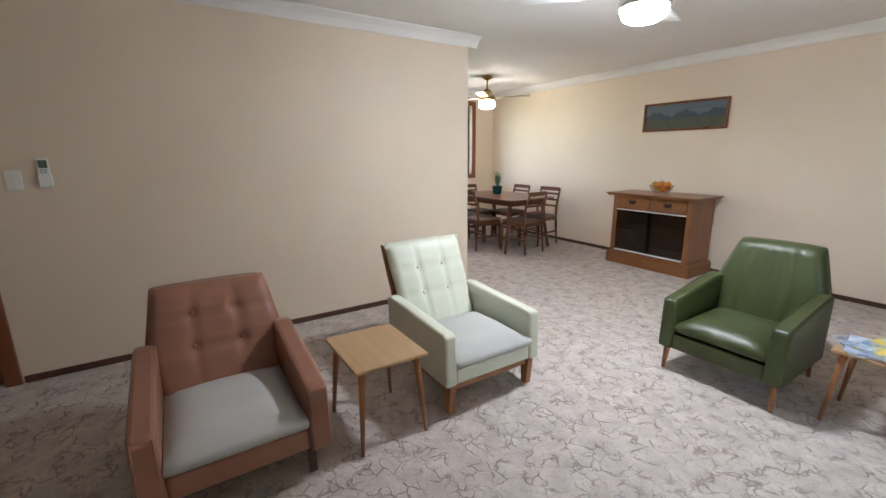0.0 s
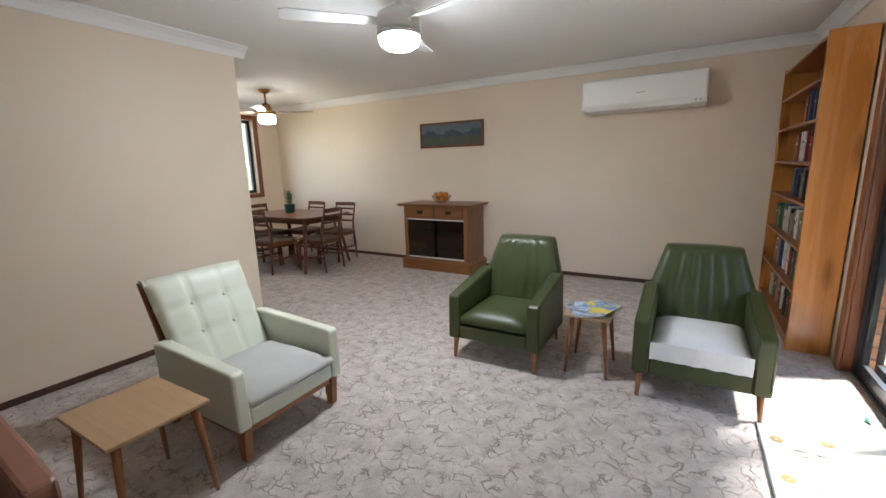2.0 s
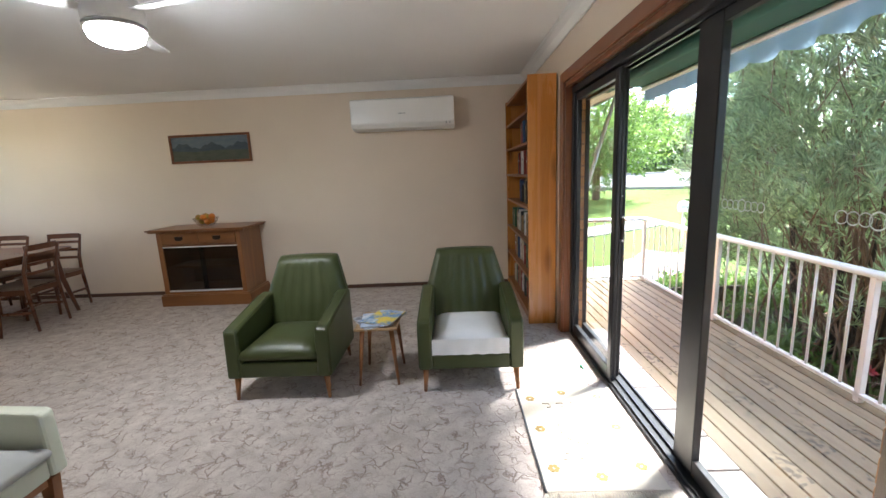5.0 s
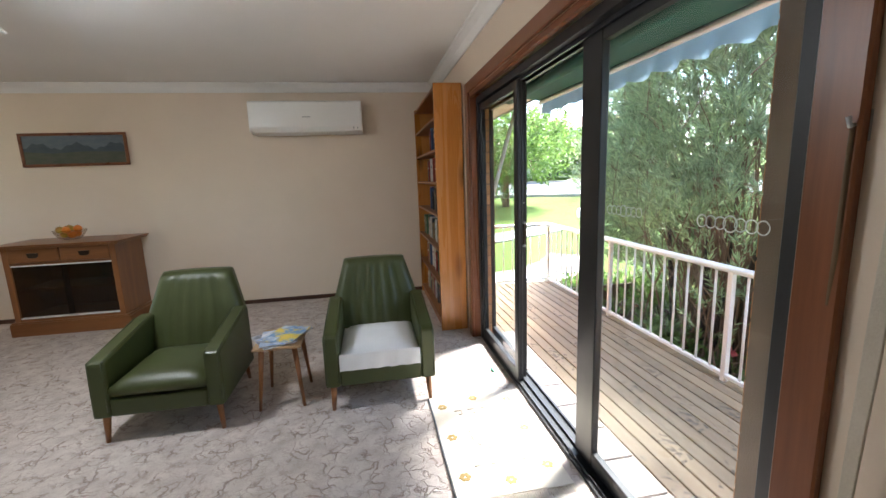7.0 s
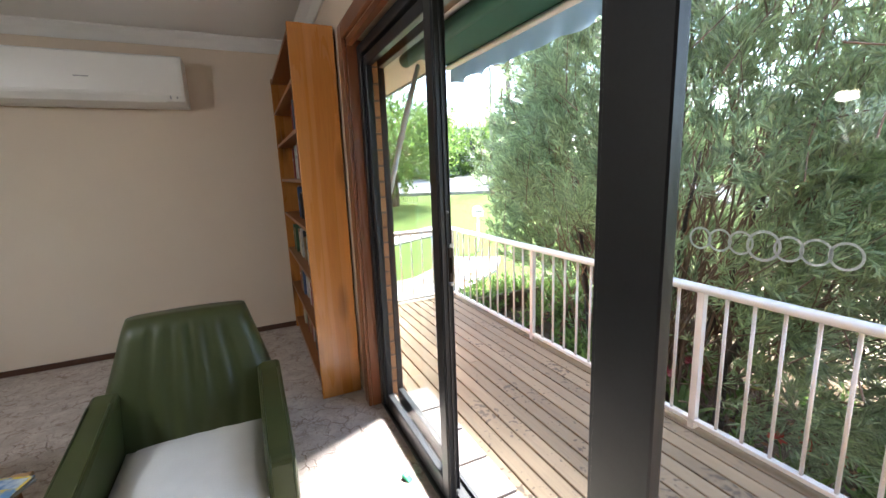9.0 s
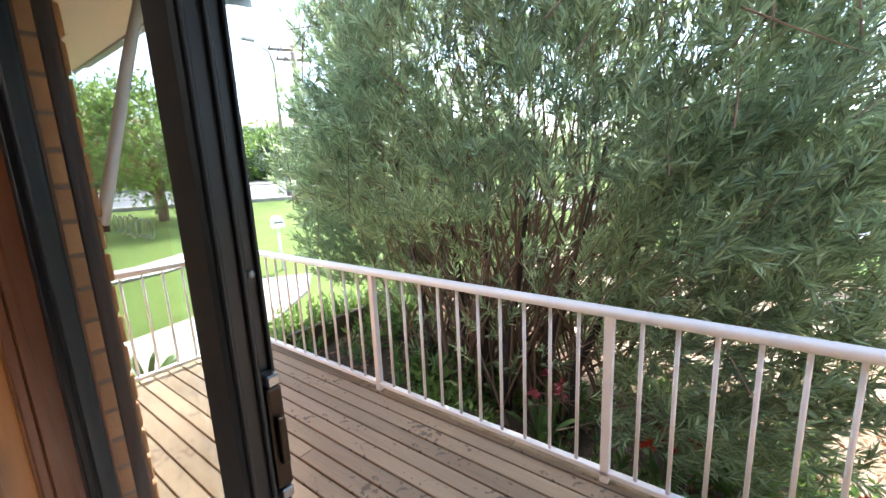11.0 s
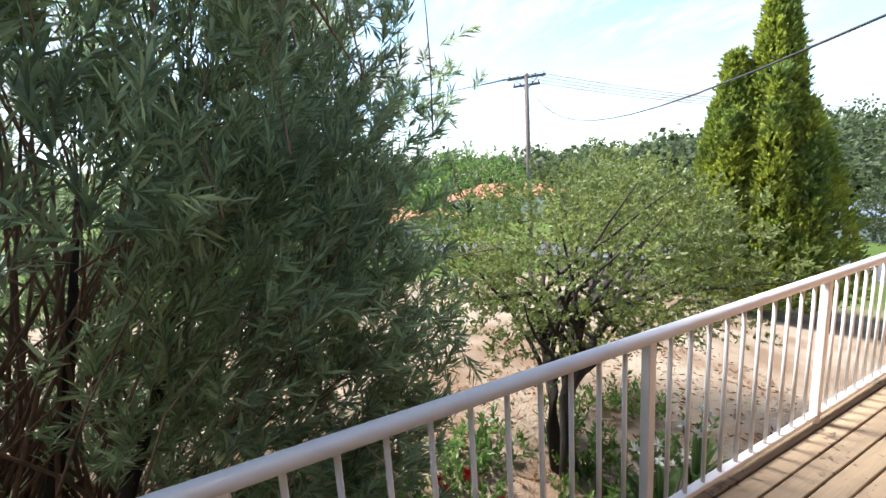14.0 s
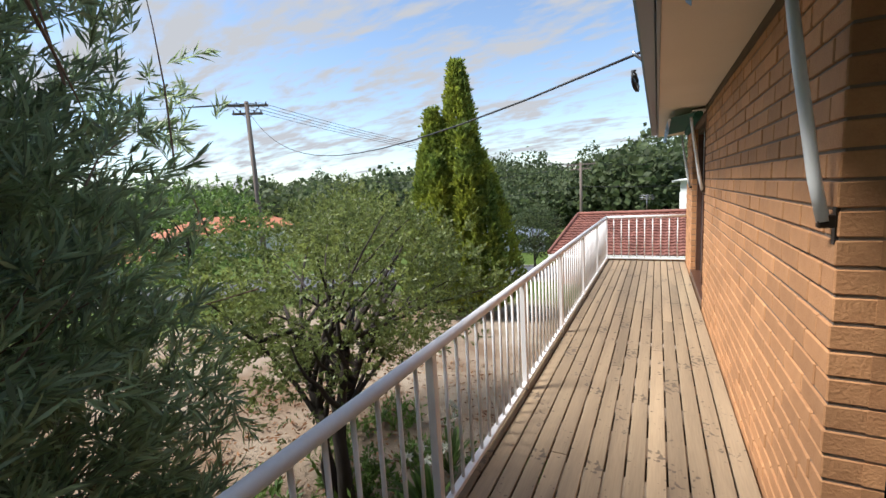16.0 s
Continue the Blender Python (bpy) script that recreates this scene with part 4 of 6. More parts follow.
def awning(y0, y1, label, drop):
    """A drop-arm awning: roller box, canvas out to a front bar, a hanging valance, and two arms."""
    a = thing("awning", (XO, 0, 0), 0, label, "awning", "awnings above the deck openings")
    zr, xf, zf = 2.0, 0.36, 1.975
    bm = B(); tube(bm, [(0.075, y0, zr), (0.075, y1, zr)], 0.04, 14); part("roller", bm, CANVASG, a, "rolled green canvas")
    bm = B(); box(bm, 0.0, y0 - 0.01, zr + 0.035, 0.14, y1 + 0.01, zr + 0.05, 0.003, 1); part("hood", bm, WHITE, a)
    bm = B(); tube(bm, [(xf, y0, zf), (xf, y1, zf)], 0.017, 10); part("front_bar", bm, WHITE, a)
    bm = B(); nn = 40
    top = [[bm.verts.new((0.1 + (xf - 0.1) * q, y0 + (y1 - y0) * k / nn, zr + 0.03 + (zf + 0.018 - zr - 0.03) * q)) for k in range(nn + 1)] for q in (0, 0.5, 1)]
    for r0, r1 in zip(top, top[1:]):
        for k in range(nn):
            bm.faces.new((r0[k], r0[k + 1], r1[k + 1], r1[k]))
    cv = part("canvas", bm, CANVASG, a, "green canvas"); m = cv.modifiers.new("thick", "SOLIDIFY"); m.thickness = 0.003
    bm = B(); nn = 90; rows = []
    for q in range(5):
        rows.append([bm.verts.new((xf + 0.02 + 0.022 * math.sin(k * 0.9 + 0.4 * math.sin(k * 0.37)) * q / 4, y0 + (y1 - y0) * k / nn, zf - 0.005 - drop * q / 4 + (0.012 * math.sin(k * 0.8) if q == 4 else 0))) for k in range(nn + 1)])
    for r0, r1 in zip(rows, rows[1:]):
        for k in range(nn):
            f = bm.faces.new((r0[k], r0[k + 1], r1[k + 1], r1[k])); f.smooth = True
    part("valance", bm, CANVASW, a, "pale blue-grey hanging valance")
    for yy in (y0 + 0.02, y1 - 0.02):
        n0 = XN - XO if yy > 4.2 else -0.018
        bm = B(); tube(bm, [(n0 + 0.045, yy, 1.17), (n0 * 0.9 + 0.07, yy, 1.30), (n0 * 0.5 + 0.115, yy, 1.65), (0.15, yy, zf)], [0.017, 0.017, 0.017, 0.014], 10)
        arm = part("arm", bm, WHITE, a, "white tubular drop arm")
        bm = B(); box(bm, max(n0, XN - XO) if yy > 4.2 else 0.0, yy - 0.015, 1.10, n0 + 0.02, yy + 0.015, 1.24, 0.002, 1); box(bm, n0 + 0.012, yy - 0.012, 1.15, n0 + 0.06, yy + 0.012, 1.19, 0.004, 1)
        part("bracket", bm, DARKM, arm)
    return a


awning(1.70, 4.40, "green canvas awning with white arms over the sliding door", 0.10)
awning(-4.2, -2.12, "green canvas awning with white arms over the far opening", 0.10)

# ---- living room ----
def cushion(bm, x0, y0, z0, x1, y1, z1, puff=0.02, bev=0.03, n=8, seed=0):
    """A soft slab: rounded, swollen towards its middle, slightly uneven."""
    r = random.Random(seed)
    vs = []
    for k in range(2):
        grid = []
        for i in range(n + 1):
            row = []
            for j in range(n + 1):
                u, v = i / n, j / n
                e = min(u, v, 1 - u, 1 - v) * n
                rise = puff * (math.sin(math.pi * u) * math.sin(math.pi * v)) ** 0.5
                edge = bev if e < 0.5 else (bev * 0.25 if e < 1.5 else 0)
                z = (z1 + rise - edge + r.uniform(-0.002, 0.002)) if k else (z0 + edge * 0.4)
                row.append(bm.verts.new((x0 + (x1 - x0) * u, y0 + (y1 - y0) * v, z)))
            grid.append(row)
        vs.append(grid)
        for i in range(n):
            for j in range(n):
                f = bm.faces.new((grid[i][j], grid[i + 1][j], grid[i + 1][j + 1], grid[i][j + 1])); f.smooth = True
    rim = lambda g: [g[i][0] for i in range(n)] + [g[n][j] for j in range(n)] + [g[i][n] for i in range(n, 0, -1)] + [g[0][j] for j in range(n, 0, -1)]
    a, b = rim(vs[0]), rim(vs[1])
    cx, cy = (x0 + x1) / 2, (y0 + y1) / 2
    mid = []
    for p, q in zip(a, b):
        m = (p.co + q.co) / 2
        d = Vector((m.x - cx, m.y - cy, 0)).normalized()
        mid.append(bm.verts.new(m + d * bev * 0.35))
    for k in range(len(a)):
        k2 = (k + 1) % len(a)
        for p, q in ((a, mid), (mid, b)):
            f = bm.faces.new((p[k], p[k2], q[k2], q[k])); f.smooth = True


def leg(parent, x, y, h, r0=0.013, r1=0.02, lean=(0, 0), mat=None, name="leg"):
    bm = B(); tube(bm, [(x + lean[0], y + lean[1], 0), (x, y, h)], [r0, r1], 12)
    return part(name, bm, mat or TEAK, parent)


def back_slab(bm, w0, w1, w2, h0, hm, h1, y0, tilt, thick, flutes=0, tuft=None, dent=0.014):
    """A reclined back: half-widths w0 at the foot, w1 at the shoulder, w2 at the top; upright flutes or a tufted grid pressed in."""
    nx, nz = 30, 24
    fr, bk = [], []
    for j in range(nz + 1):
        h = h0 + (h1 - h0) * j / nz
        w = w0 + (w1 - w0) * (h - h0) / (hm - h0) if h < hm else w1 + (w2 - w1) * (h - hm) / (h1 - hm)
        rf, rb = [], []
        for i in range(nx + 1):
            s = -1 + 2 * i / nx
            edge = max(0, (abs(s) - 0.86) / 0.14) ** 2 * 0.035 + max(0, (j / nz - 0.92) / 0.08) ** 2 * 0.03
            bulge = -0.018 * (1 - s * s)
            if flutes and j / nz < 0.95:
                for q in range(1, flutes):
                    c = (-1 + 2 * q / flutes) * 0.80
                    bulge += dent * math.exp(-((s - c) / 0.035) ** 2)
            if tuft:
                for c in tuft[0]:
                    bulge += dent * 0.7 * math.exp(-((s - c) / 0.03) ** 2)
                for c in tuft[1]:
                    bulge += dent * 0.7 * math.exp(-((j / nz - c) / 0.025) ** 2)
                for c in tuft[0]:
                    for d in tuft[1]:
                        bulge += dent * 1.1 * math.exp(-((s - c) / 0.08) ** 2 - ((j / nz - d) / 0.07) ** 2)
            z = h + 0.008 * (1 - s * s) * (1 if j == nz else 0)
            yy = y0 + tilt * (h - h0)
            rf.append(bm.verts.new((s * w, yy + bulge + edge, z)))
            rb.append(bm.verts.new((s * w, yy + thick - edge * 0.5, z)))
        fr.append(rf); bk.append(rb)
    for g, fl in ((fr, 0), (bk, 1)):
        for j in range(nz):
            for i in range(nx):
                q = (g[j][i], g[j][i + 1], g[j + 1][i + 1], g[j + 1][i])
                f = bm.faces.new(q[::-1] if fl else q); f.smooth = True
    for j in range(nz):
        for i in (0, nx):
            f = bm.faces.new((fr[j][i], fr[j + 1][i], bk[j + 1][i], bk[j][i])); f.smooth = True
    for i in range(nx):
        for j in (0, nz):
            f = bm.faces.new((fr[j][i], fr[j][i + 1], bk[j][i + 1], bk[j][i])); f.smooth = True


def piping(bm, pts, r=0.004):
    tube(bm, pts, r, 6)


def green_chair(at, rz, label, cloth):
    """Faces -y. Sloping box arms, fluted back, turned legs."""
    c = thing("armchair", at, rz, label, "armchair", "green armchairs")
    for x, s in ((-0.285, -1), (0.285, 1)):
        leg(c, x, -0.30, 0.17, 0.011, 0.021, (0.01 * s, -0.01))
        leg(c, x * 0.92, 0.28, 0.17, 0.011, 0.021, (0.01 * s, 0.03))
        xa, xb = (x - 0.045, x + 0.045)
        bm = B()
        prism(bm, [(-0.345, 0.155), (-0.335, 0.463), (-0.30, 0.478), (0.17, 0.552), (0.26, 0.557), (0.27, 0.155)], "x", xa, xb, 0.016)
        arm = part("arm", bm, GREENV, c)
        bm = B(); piping(bm, [(xa + 0.012, -0.342, 0.19), (xa + 0.012, -0.334, 0.468), (xa + 0.012, 0.16, 0.554)]); piping(bm, [(xb - 0.012, -0.342, 0.19), (xb - 0.012, -0.334, 0.468), (xb - 0.012, 0.16, 0.554)])
        part("piping", bm, GREENV, arm)
    bm = B(); box(bm, -0.245, -0.335, 0.155, 0.245, 0.26, 0.255, 0.012); part("seat_frame", bm, GREENV, c)
    bm = B(); back_slab(bm, 0.262, 0.298, 0.218, 0.25, 0.53, 0.795, 0.14, 0.33, 0.12, 6); part("backrest", bm, GREENV, c, "green vinyl back with stitched upright flutes")
    bm = B(); cushion(bm, -0.235, -0.33, 0.258, 0.235, 0.17, 0.352 if not cloth else 0.368, 0.025, 0.03, 10)
    part("seat_cushion", bm, WHITEC if cloth else GREENV, c, "seat cushion under a loose white cotton cover" if cloth else "")
    if cloth:
        bm = B(); rr = random.Random(2); n = 40
        rows = []
        for q in range(4):
            rows.append([bm.verts.new((-0.24 + 0.48 * k / n, -0.338 - 0.003 * math.sin(k * 0.7 + q * 0.6) - (0.003 if q else 0), 0.357 - 0.034 * q + 0.002 * math.sin(k * 0.9) * (q == 3))) for k in range(n + 1)])
        for r0, r1 in zip(rows, rows[1:]):
            for k in range(n):
                f = bm.faces.new((r0[k], r0[k + 1], r1[k + 1], r1[k])); f.smooth = True
        part("cover_hem", bm, WHITEC, c)
    return c


green_chair((-0.03, 3.47, 0), 0, "dark green vinyl armchair with fluted back and wooden legs", False)
green_chair((1.17, 3.51, 0), 0, "green vinyl armchair with a white cloth over its seat", True)

# cream armchair: faces +x, so it is built facing -y and turned
cc = thing("armchair", (-1.0, 2.01, 0), 90, "cream vinyl button-back armchair on an oak frame", "armchair")
for x, s in ((-0.28, -1), (0.28, 1)):
    bm = B(); prism(bm, [(-0.33, 0), (-0.29, 0), (-0.275, 0.19), (-0.345, 0.19)], "x", x - 0.02, x + 0.02, 0.003); part("leg", bm, TEAK, cc)
    bm = B(); prism(bm, [(0.31, 0), (0.35, 0), (0.30, 0.19), (0.24, 0.19)], "x", x - 0.02, x + 0.02, 0.003); part("leg", bm, TEAK, cc)
    bm = B(); box(bm, x - 0.018, -0.30, 0.15, x + 0.018, 0.30, 0.19, 0.003, 1); part("side_rail", bm, TEAK, cc)
    bm = B(); prism(bm, [(-0.36, 0.20), (-0.35, 0.52), (-0.33, 0.535), (0.27, 0.57), (0.33, 0.56), (0.32, 0.20)], "x", x - 0.05 if s < 0 else x - 0.02, x + 0.02 if s < 0 else x + 0.05, 0.014); part("arm", bm, CREAMV, cc)
bm = B(); box(bm, -0.26, -0.325, 0.15, 0.26, -0.29, 0.19, 0.003, 1); part("front_rail", bm, TEAK, cc)
bm = B(); box(bm, -0.258, -0.35, 0.20, 0.258, 0.27, 0.30, 0.012); part("seat_base", bm, CREAMV, cc)
bm = B(); cushion(bm, -0.255, -0.365, 0.30, 0.255, 0.16, 0.385, 0.035, 0.03, 10, 3); part("seat_cushion", bm, GREYC, cc, "grey cloth seat cushion")
bm = B(); back_slab(bm, 0.255, 0.275, 0.285, 0.30, 0.6, 0.92, 0.15, 0.42, 0.055, 0, ((-0.34, 0.34), (0.42, 0.70)), 0.012); bk = part("backrest", bm, CREAMV, cc, "cream vinyl back with buttons")
bm = B()
prism(bm, [(0.23, 0.30), (0.25, 0.30), (0.497, 0.90), (0.475, 0.905)], "x", -0.288, 0.288, 0.003); part("back_shell", bm, TEAK, cc, "brown timber back shell")
for sx in (-0.095, 0.095):
    for h in (0.56, 0.735):
        bm = B(); bmesh.ops.create_icosphere(bm, subdivisions=2, radius=0.011, matrix=Matrix.Translation((sx, 0.15 + 0.42 * (h - 0.30) + 0.004, h))); part("button", bm, CREAMV, bk)

cc.scale = (1, 1, 0.87)

# brown armchair
bc = thing("armchair", (-1.0, 0.72, 0), 90, "tan brown vinyl button-back armchair with a grey cushion", "armchair")
for x, s in ((-0.27, -1), (0.27, 1)):
    bm = B(); prism(bm, [(-0.34, 0), (-0.315, 0), (-0.28, 0.17), (-0.34, 0.17)], "x", x - 0.016, x + 0.016, 0.003); part("leg", bm, SKIRT, bc)
    bm = B(); prism(bm, [(0.32, 0), (0.345, 0), (0.34, 0.17), (0.28, 0.17)], "x", x - 0.016, x + 0.016, 0.003); part("leg", bm, SKIRT, bc)
    a0, a1 = (x - 0.075, x + 0.015) if s < 0 else (x - 0.015, x + 0.075)
    bm = B(); prism(bm, [(-0.40, 0.165), (-0.385, 0.495), (-0.36, 0.515), (0.22, 0.62), (0.30, 0.60), (0.32, 0.165)], "x", a0, a1, 0.018); arm = part("arm", bm, BROWNV, bc)
    bm = B()
    for xx in (a0 + 0.012, a1 - 0.012):
        piping(bm, [(xx, -0.398, 0.18), (xx, -0.384, 0.50)], 0.0035)
    part("piping", bm, BROWNV, arm)
bm = B(); box(bm, -0.256, -0.37, 0.165, 0.256, 0.28, 0.285, 0.014); part("seat_base", bm, BROWNV, bc)
bm = B(); cushion(bm, -0.25, -0.385, 0.29, 0.25, 0.15, 0.385, 0.045, 0.028, 10, 7); part("seat_cushion", bm, GREYC, bc, "pale grey cloth seat cushion")
bm = B(); back_slab(bm, 0.265, 0.30, 0.26, 0.29, 0.60, 0.875, 0.12, 0.40, 0.11, 0, ((-0.36, 0.36), (0.45, 0.74)), 0.016); bk = part("backrest", bm, BROWNV, bc, "brown vinyl tufted back")
for sx, h in ((-0.105, 0.56), (0.105, 0.56), (-0.10, 0.735)):
    bm = B(); bmesh.ops.create_icosphere(bm, subdivisions=2, radius=0.011, matrix=Matrix.Translation((sx, 0.12 + 0.40 * (h - 0.29) + 0.008, h))); part("button", bm, BROWNV, bk)

bc.scale = (1, 1, 0.84)


def side_table(x0, y0, x1, y1, h, label, group):
    t = thing("side_table", ((x0 + x1) / 2, (y0 + y1) / 2, 0), 0, label, "side table", group)
    w, d = (x1 - x0) / 2, (y1 - y0) / 2
    bm = B(); box(bm, -w, -d, h - 0.016, w, d, h, 0.003, 1); part("tabletop", bm, LAMTOP, t, "oak-look laminate top")
    bm = B(); box(bm, -w + 0.04, -d + 0.04, h - 0.03, w - 0.04, d - 0.04, h - 0.017); part("under_frame", bm, TEAK, t)
    for sx in (-1, 1):
        for sy in (-1, 1):
            leg(t, sx * (w - 0.045), sy * (d - 0.045), h - 0.017, 0.009, 0.017, (sx * 0.035, sy * 0.03))
    return t


side_table(-1.05, 1.19, -0.62, 1.56, 0.43, "small oak laminate side table with tapered legs", "side tables")
side_table(0.42, 3.28, 0.70, 3.62, 0.40, "small side table holding a pile of magazines", "side tables")

MAGS = [material("cover_blue", (0.06, 0.17, 0.42), 0.35, second=(0.5, 0.6, 0.7), scale=14, mix=0.3, bump=0),
        material("cover_yellow", (0.72, 0.55, 0.06), 0.35, second=(0.10, 0.26, 0.50), scale=9, mix=0.15, bump=0),
        material("cover_grey", (0.45, 0.46, 0.50), 0.35, second=(0.12, 0.13, 0.17), scale=16, mix=0.2, bump=0),
        material("cover_pale", (0.66, 0.70, 0.74), 0.35, second=(0.30, 0.42, 0.62), scale=11, mix=0.3, bump=0)]
PAPER = material("paper_edges", (0.72, 0.70, 0.66), 0.8, bump=0)
for k, (mx, my, ang, mi, w, hh) in enumerate(((0.52, 3.42, 30, 2, 0.2, 0.27), (0.545, 3.43, 8, 3, 0.2, 0.27), (0.585, 3.45, -28, 0, 0.21, 0.28), (0.60, 3.44, -18, 1, 0.2, 0.27))):
    mg = thing("magazine", (mx, my, 0.40 + 0.0066 * k + 0.0005), ang, ("grey", "pale", "blue", "yellow and blue")[k] + " covered magazine in a pile on the side table", "magazine", "magazines on the side table")
    bm = B(); box(bm, -w / 2 + 0.001, -hh / 2 + 0.001, 0.0006, w / 2 - 0.001, hh / 2 - 0.001, 0.0056); part("page_block", bm, PAPER, mg)
    bm = B(); box(bm, -w / 2, -hh / 2, 0, w / 2, hh / 2, 0.0006); box(bm, -w / 2, -hh / 2, 0.0056, w / 2, hh / 2, 0.0062); part("cover", bm, MAGS[mi], mg)
    if mi == 1:
        bm = B(); box(bm, -0.09, 0.08, 0.0063, 0.09, 0.125, 0.0066); box(bm, -0.09, -0.12, 0.0063, -0.02, -0.06, 0.0066); part("print_block", bm, MAGS[0], mg, "blue printed title bars")

# ---- glazed cabinet ----
cb = thing("display_cabinet", (-1.755, 5.24, 0), 0, "brown oak cabinet with two drawers and sliding glass doors", "cabinet")
hw, dp, ht = 0.475, 0.49, 0.885
bm = B(); box(bm, -hw - 0.045, -0.015, 0, hw + 0.045, dp, 0.125, 0.006); box(bm, -hw - 0.03, -0.008, 0.125, hw + 0.03, dp, 0.14, 0.004); part("plinth", bm, OAK, cb)
for s in (-1, 1):
    bm = B(); box(bm, min(s * hw, s * (hw - 0.05)), 0.0, 0.14, max(s * hw, s * (hw - 0.05)), dp, 0.85, 0.003, 1); part("side_panel", bm, OAKZ, cb)
bm = B(); box(bm, -hw + 0.05, dp - 0.012, 0.14, hw - 0.05, dp, 0.85); part("back_panel", bm, OAK, cb)
bm = B(); box(bm, -hw + 0.05, 0.01, 0.14, hw - 0.05, dp - 0.012, 0.165); part("bottom", bm, OAK, cb)
bm = B(); box(bm, -hw + 0.05, 0.02, 0.685, hw - 0.05, dp - 0.012, 0.705); part("drawer_bed", bm, OAK, cb)
bm = B(); box(bm, -hw + 0.05, 0.07, 0.43, hw - 0.05, dp - 0.012, 0.448, 0.002, 1); part("shelf", bm, OAK, cb)
bm = B(); box(bm, -hw - 0.055, -0.05, 0.85, hw + 0.055, dp + 0.012, 0.868, 0.004); box(bm, -hw - 0.075, -0.065, 0.868, hw + 0.075, dp + 0.014, ht, 0.006); part("top", bm, OAK, cb)
for s in (-1, 1):
    x0, x1 = (-hw + 0.054, -0.006) if s < 0 else (0.006, hw - 0.054)
    bm = B(); box(bm, x0, -0.004, 0.71, x1, 0.3, 0.845, 0.005); dr = part("drawer", bm, OAK, cb)
    xm = (x0 + x1) / 2
    bm = B(); prism(bm, [(xm - 0.045, 0.80), (xm + 0.045, 0.80), (xm + 0.04, 0.765), (xm + 0.02, 0.755), (xm - 0.02, 0.755), (xm - 0.04, 0.765)], "y", -0.02, -0.004, 0.003); part("cup_pull", bm, DARKM, dr, "dark metal cup pull")
for i, (x0, x1, yy) in enumerate(((-hw + 0.052, 0.03, 0.018), (-0.03, hw - 0.052, 0.03))):
    bm = B(); box(bm, x0, yy, 0.185, x1, yy + 0.005, 0.675); part("glass_door", bm, CABGLASS, cb, "sliding glass door")
for z in (0.166, 0.675):
    bm = B(); box(bm, -hw + 0.051, 0.004, z, hw - 0.051, 0.045, z + 0.011, 0.002, 1); part("track", bm, WHITE, cb, "white sliding track")

fb = thing("fruit_bowl", (-1.73, 5.40, ht), 0, "clear glass bowl of oranges and apples on the cabinet", "fruit bowl")
bm = B(); lathe(bm, [(0.045, 0.0), (0.06, 0.004), (0.095, 0.03), (0.12, 0.07), (0.135, 0.105), (0.131, 0.105), (0.115, 0.07), (0.09, 0.034), (0.05, 0.012)], sides=28); part("bowl", bm, BOWLG, fb, "clear glass bowl")
ORANGE = material("orange_peel", (0.75, 0.24, 0.02), 0.45, second=(0.66, 0.19, 0.015), fine=200, bump=0.3, depth=0.001)
APPLE = material("yellow_apple", (0.55, 0.42, 0.05), 0.35, second=(0.35, 0.12, 0.03), scale=12)
for k, (x, y, z, r) in enumerate(((-0.05, 0.0, 0.062, 0.038), (0.04, -0.04, 0.06, 0.038), (0.03, 0.05, 0.062, 0.036), (0.0, 0.0, 0.115, 0.038), (-0.06, 0.05, 0.105, 0.034), (0.065, 0.01, 0.112, 0.036), (-0.055, -0.045, 0.108, 0.036), (0.01, -0.065, 0.106, 0.034))):
    fr = thing("orange" if k % 3 else "apple", (-1.73 + x, 5.40 + y, ht + z - r + 0.002), 0, "ripe orange in the glass bowl" if k % 3 else "yellow apple in the glass bowl", "fruit", "fruit in the bowl")
    bm = B(); bmesh.ops.create_uvsphere(bm, u_segments=16, v_segments=10, radius=r, matrix=Matrix.Translation((0, 0, r)) @ Matrix.Diagonal((1, 1, 0.94, 1)))
    for f in bm.faces: f.smooth = True
    part("peel", bm, ORANGE if k % 3 else APPLE, fr)
    bm = B(); tube(bm, [(0, 0, 2 * r * 0.96), (0.003, 0, 2 * r + 0.006)], 0.0018, 6); part("stalk", bm, SKIRT, fr)

# picture
pf = thing("picture", (-1.762, YB - 0.001, 1.777), 0, "framed landscape painting of low hills", "picture")
for x0, z0, x1, z1 in ((-0.487, -0.166, 0.487, -0.138), (-0.487, 0.138, 0.487, 0.166), (-0.487, -0.138, -0.459, 0.138), (0.459, -0.138, 0.487, 0.138)):
    bm = B(); box(bm, x0, -0.024, z0, x1, 0, z1, 0.004, 1); part("frame_side", bm, TRIMY, pf)
def flat_mat(name, base, second):
    return material(name, base, 0.6, second=second, scale=10, mix=0.6, fine=60, bump=0.15, depth=0.001, stretch=(1, 1, 3))
bm = B(); box(bm, -0.459, -0.012, -0.138, 0.459, -0.002, 0.138); part("canvas", bm, flat_mat("painted_sky", (0.10, 0.13, 0.17), (0.14, 0.165, 0.19)), pf, "grey painted sky")
hill = [(-0.458, -0.137), (0.458, -0.137)] + [(0.458 - 0.916 * k / 30, 0.035 + 0.03 * math.sin(k * 0.55) + 0.012 * math.sin(k * 1.9)) for k in range(31)]
bm = B(); prism(bm, hill, "y", -0.0145, -0.0125); part("painted_hills", bm, flat_mat("painted_hills", (0.035, 0.055, 0.075), (0.06, 0.08, 0.09)), pf)
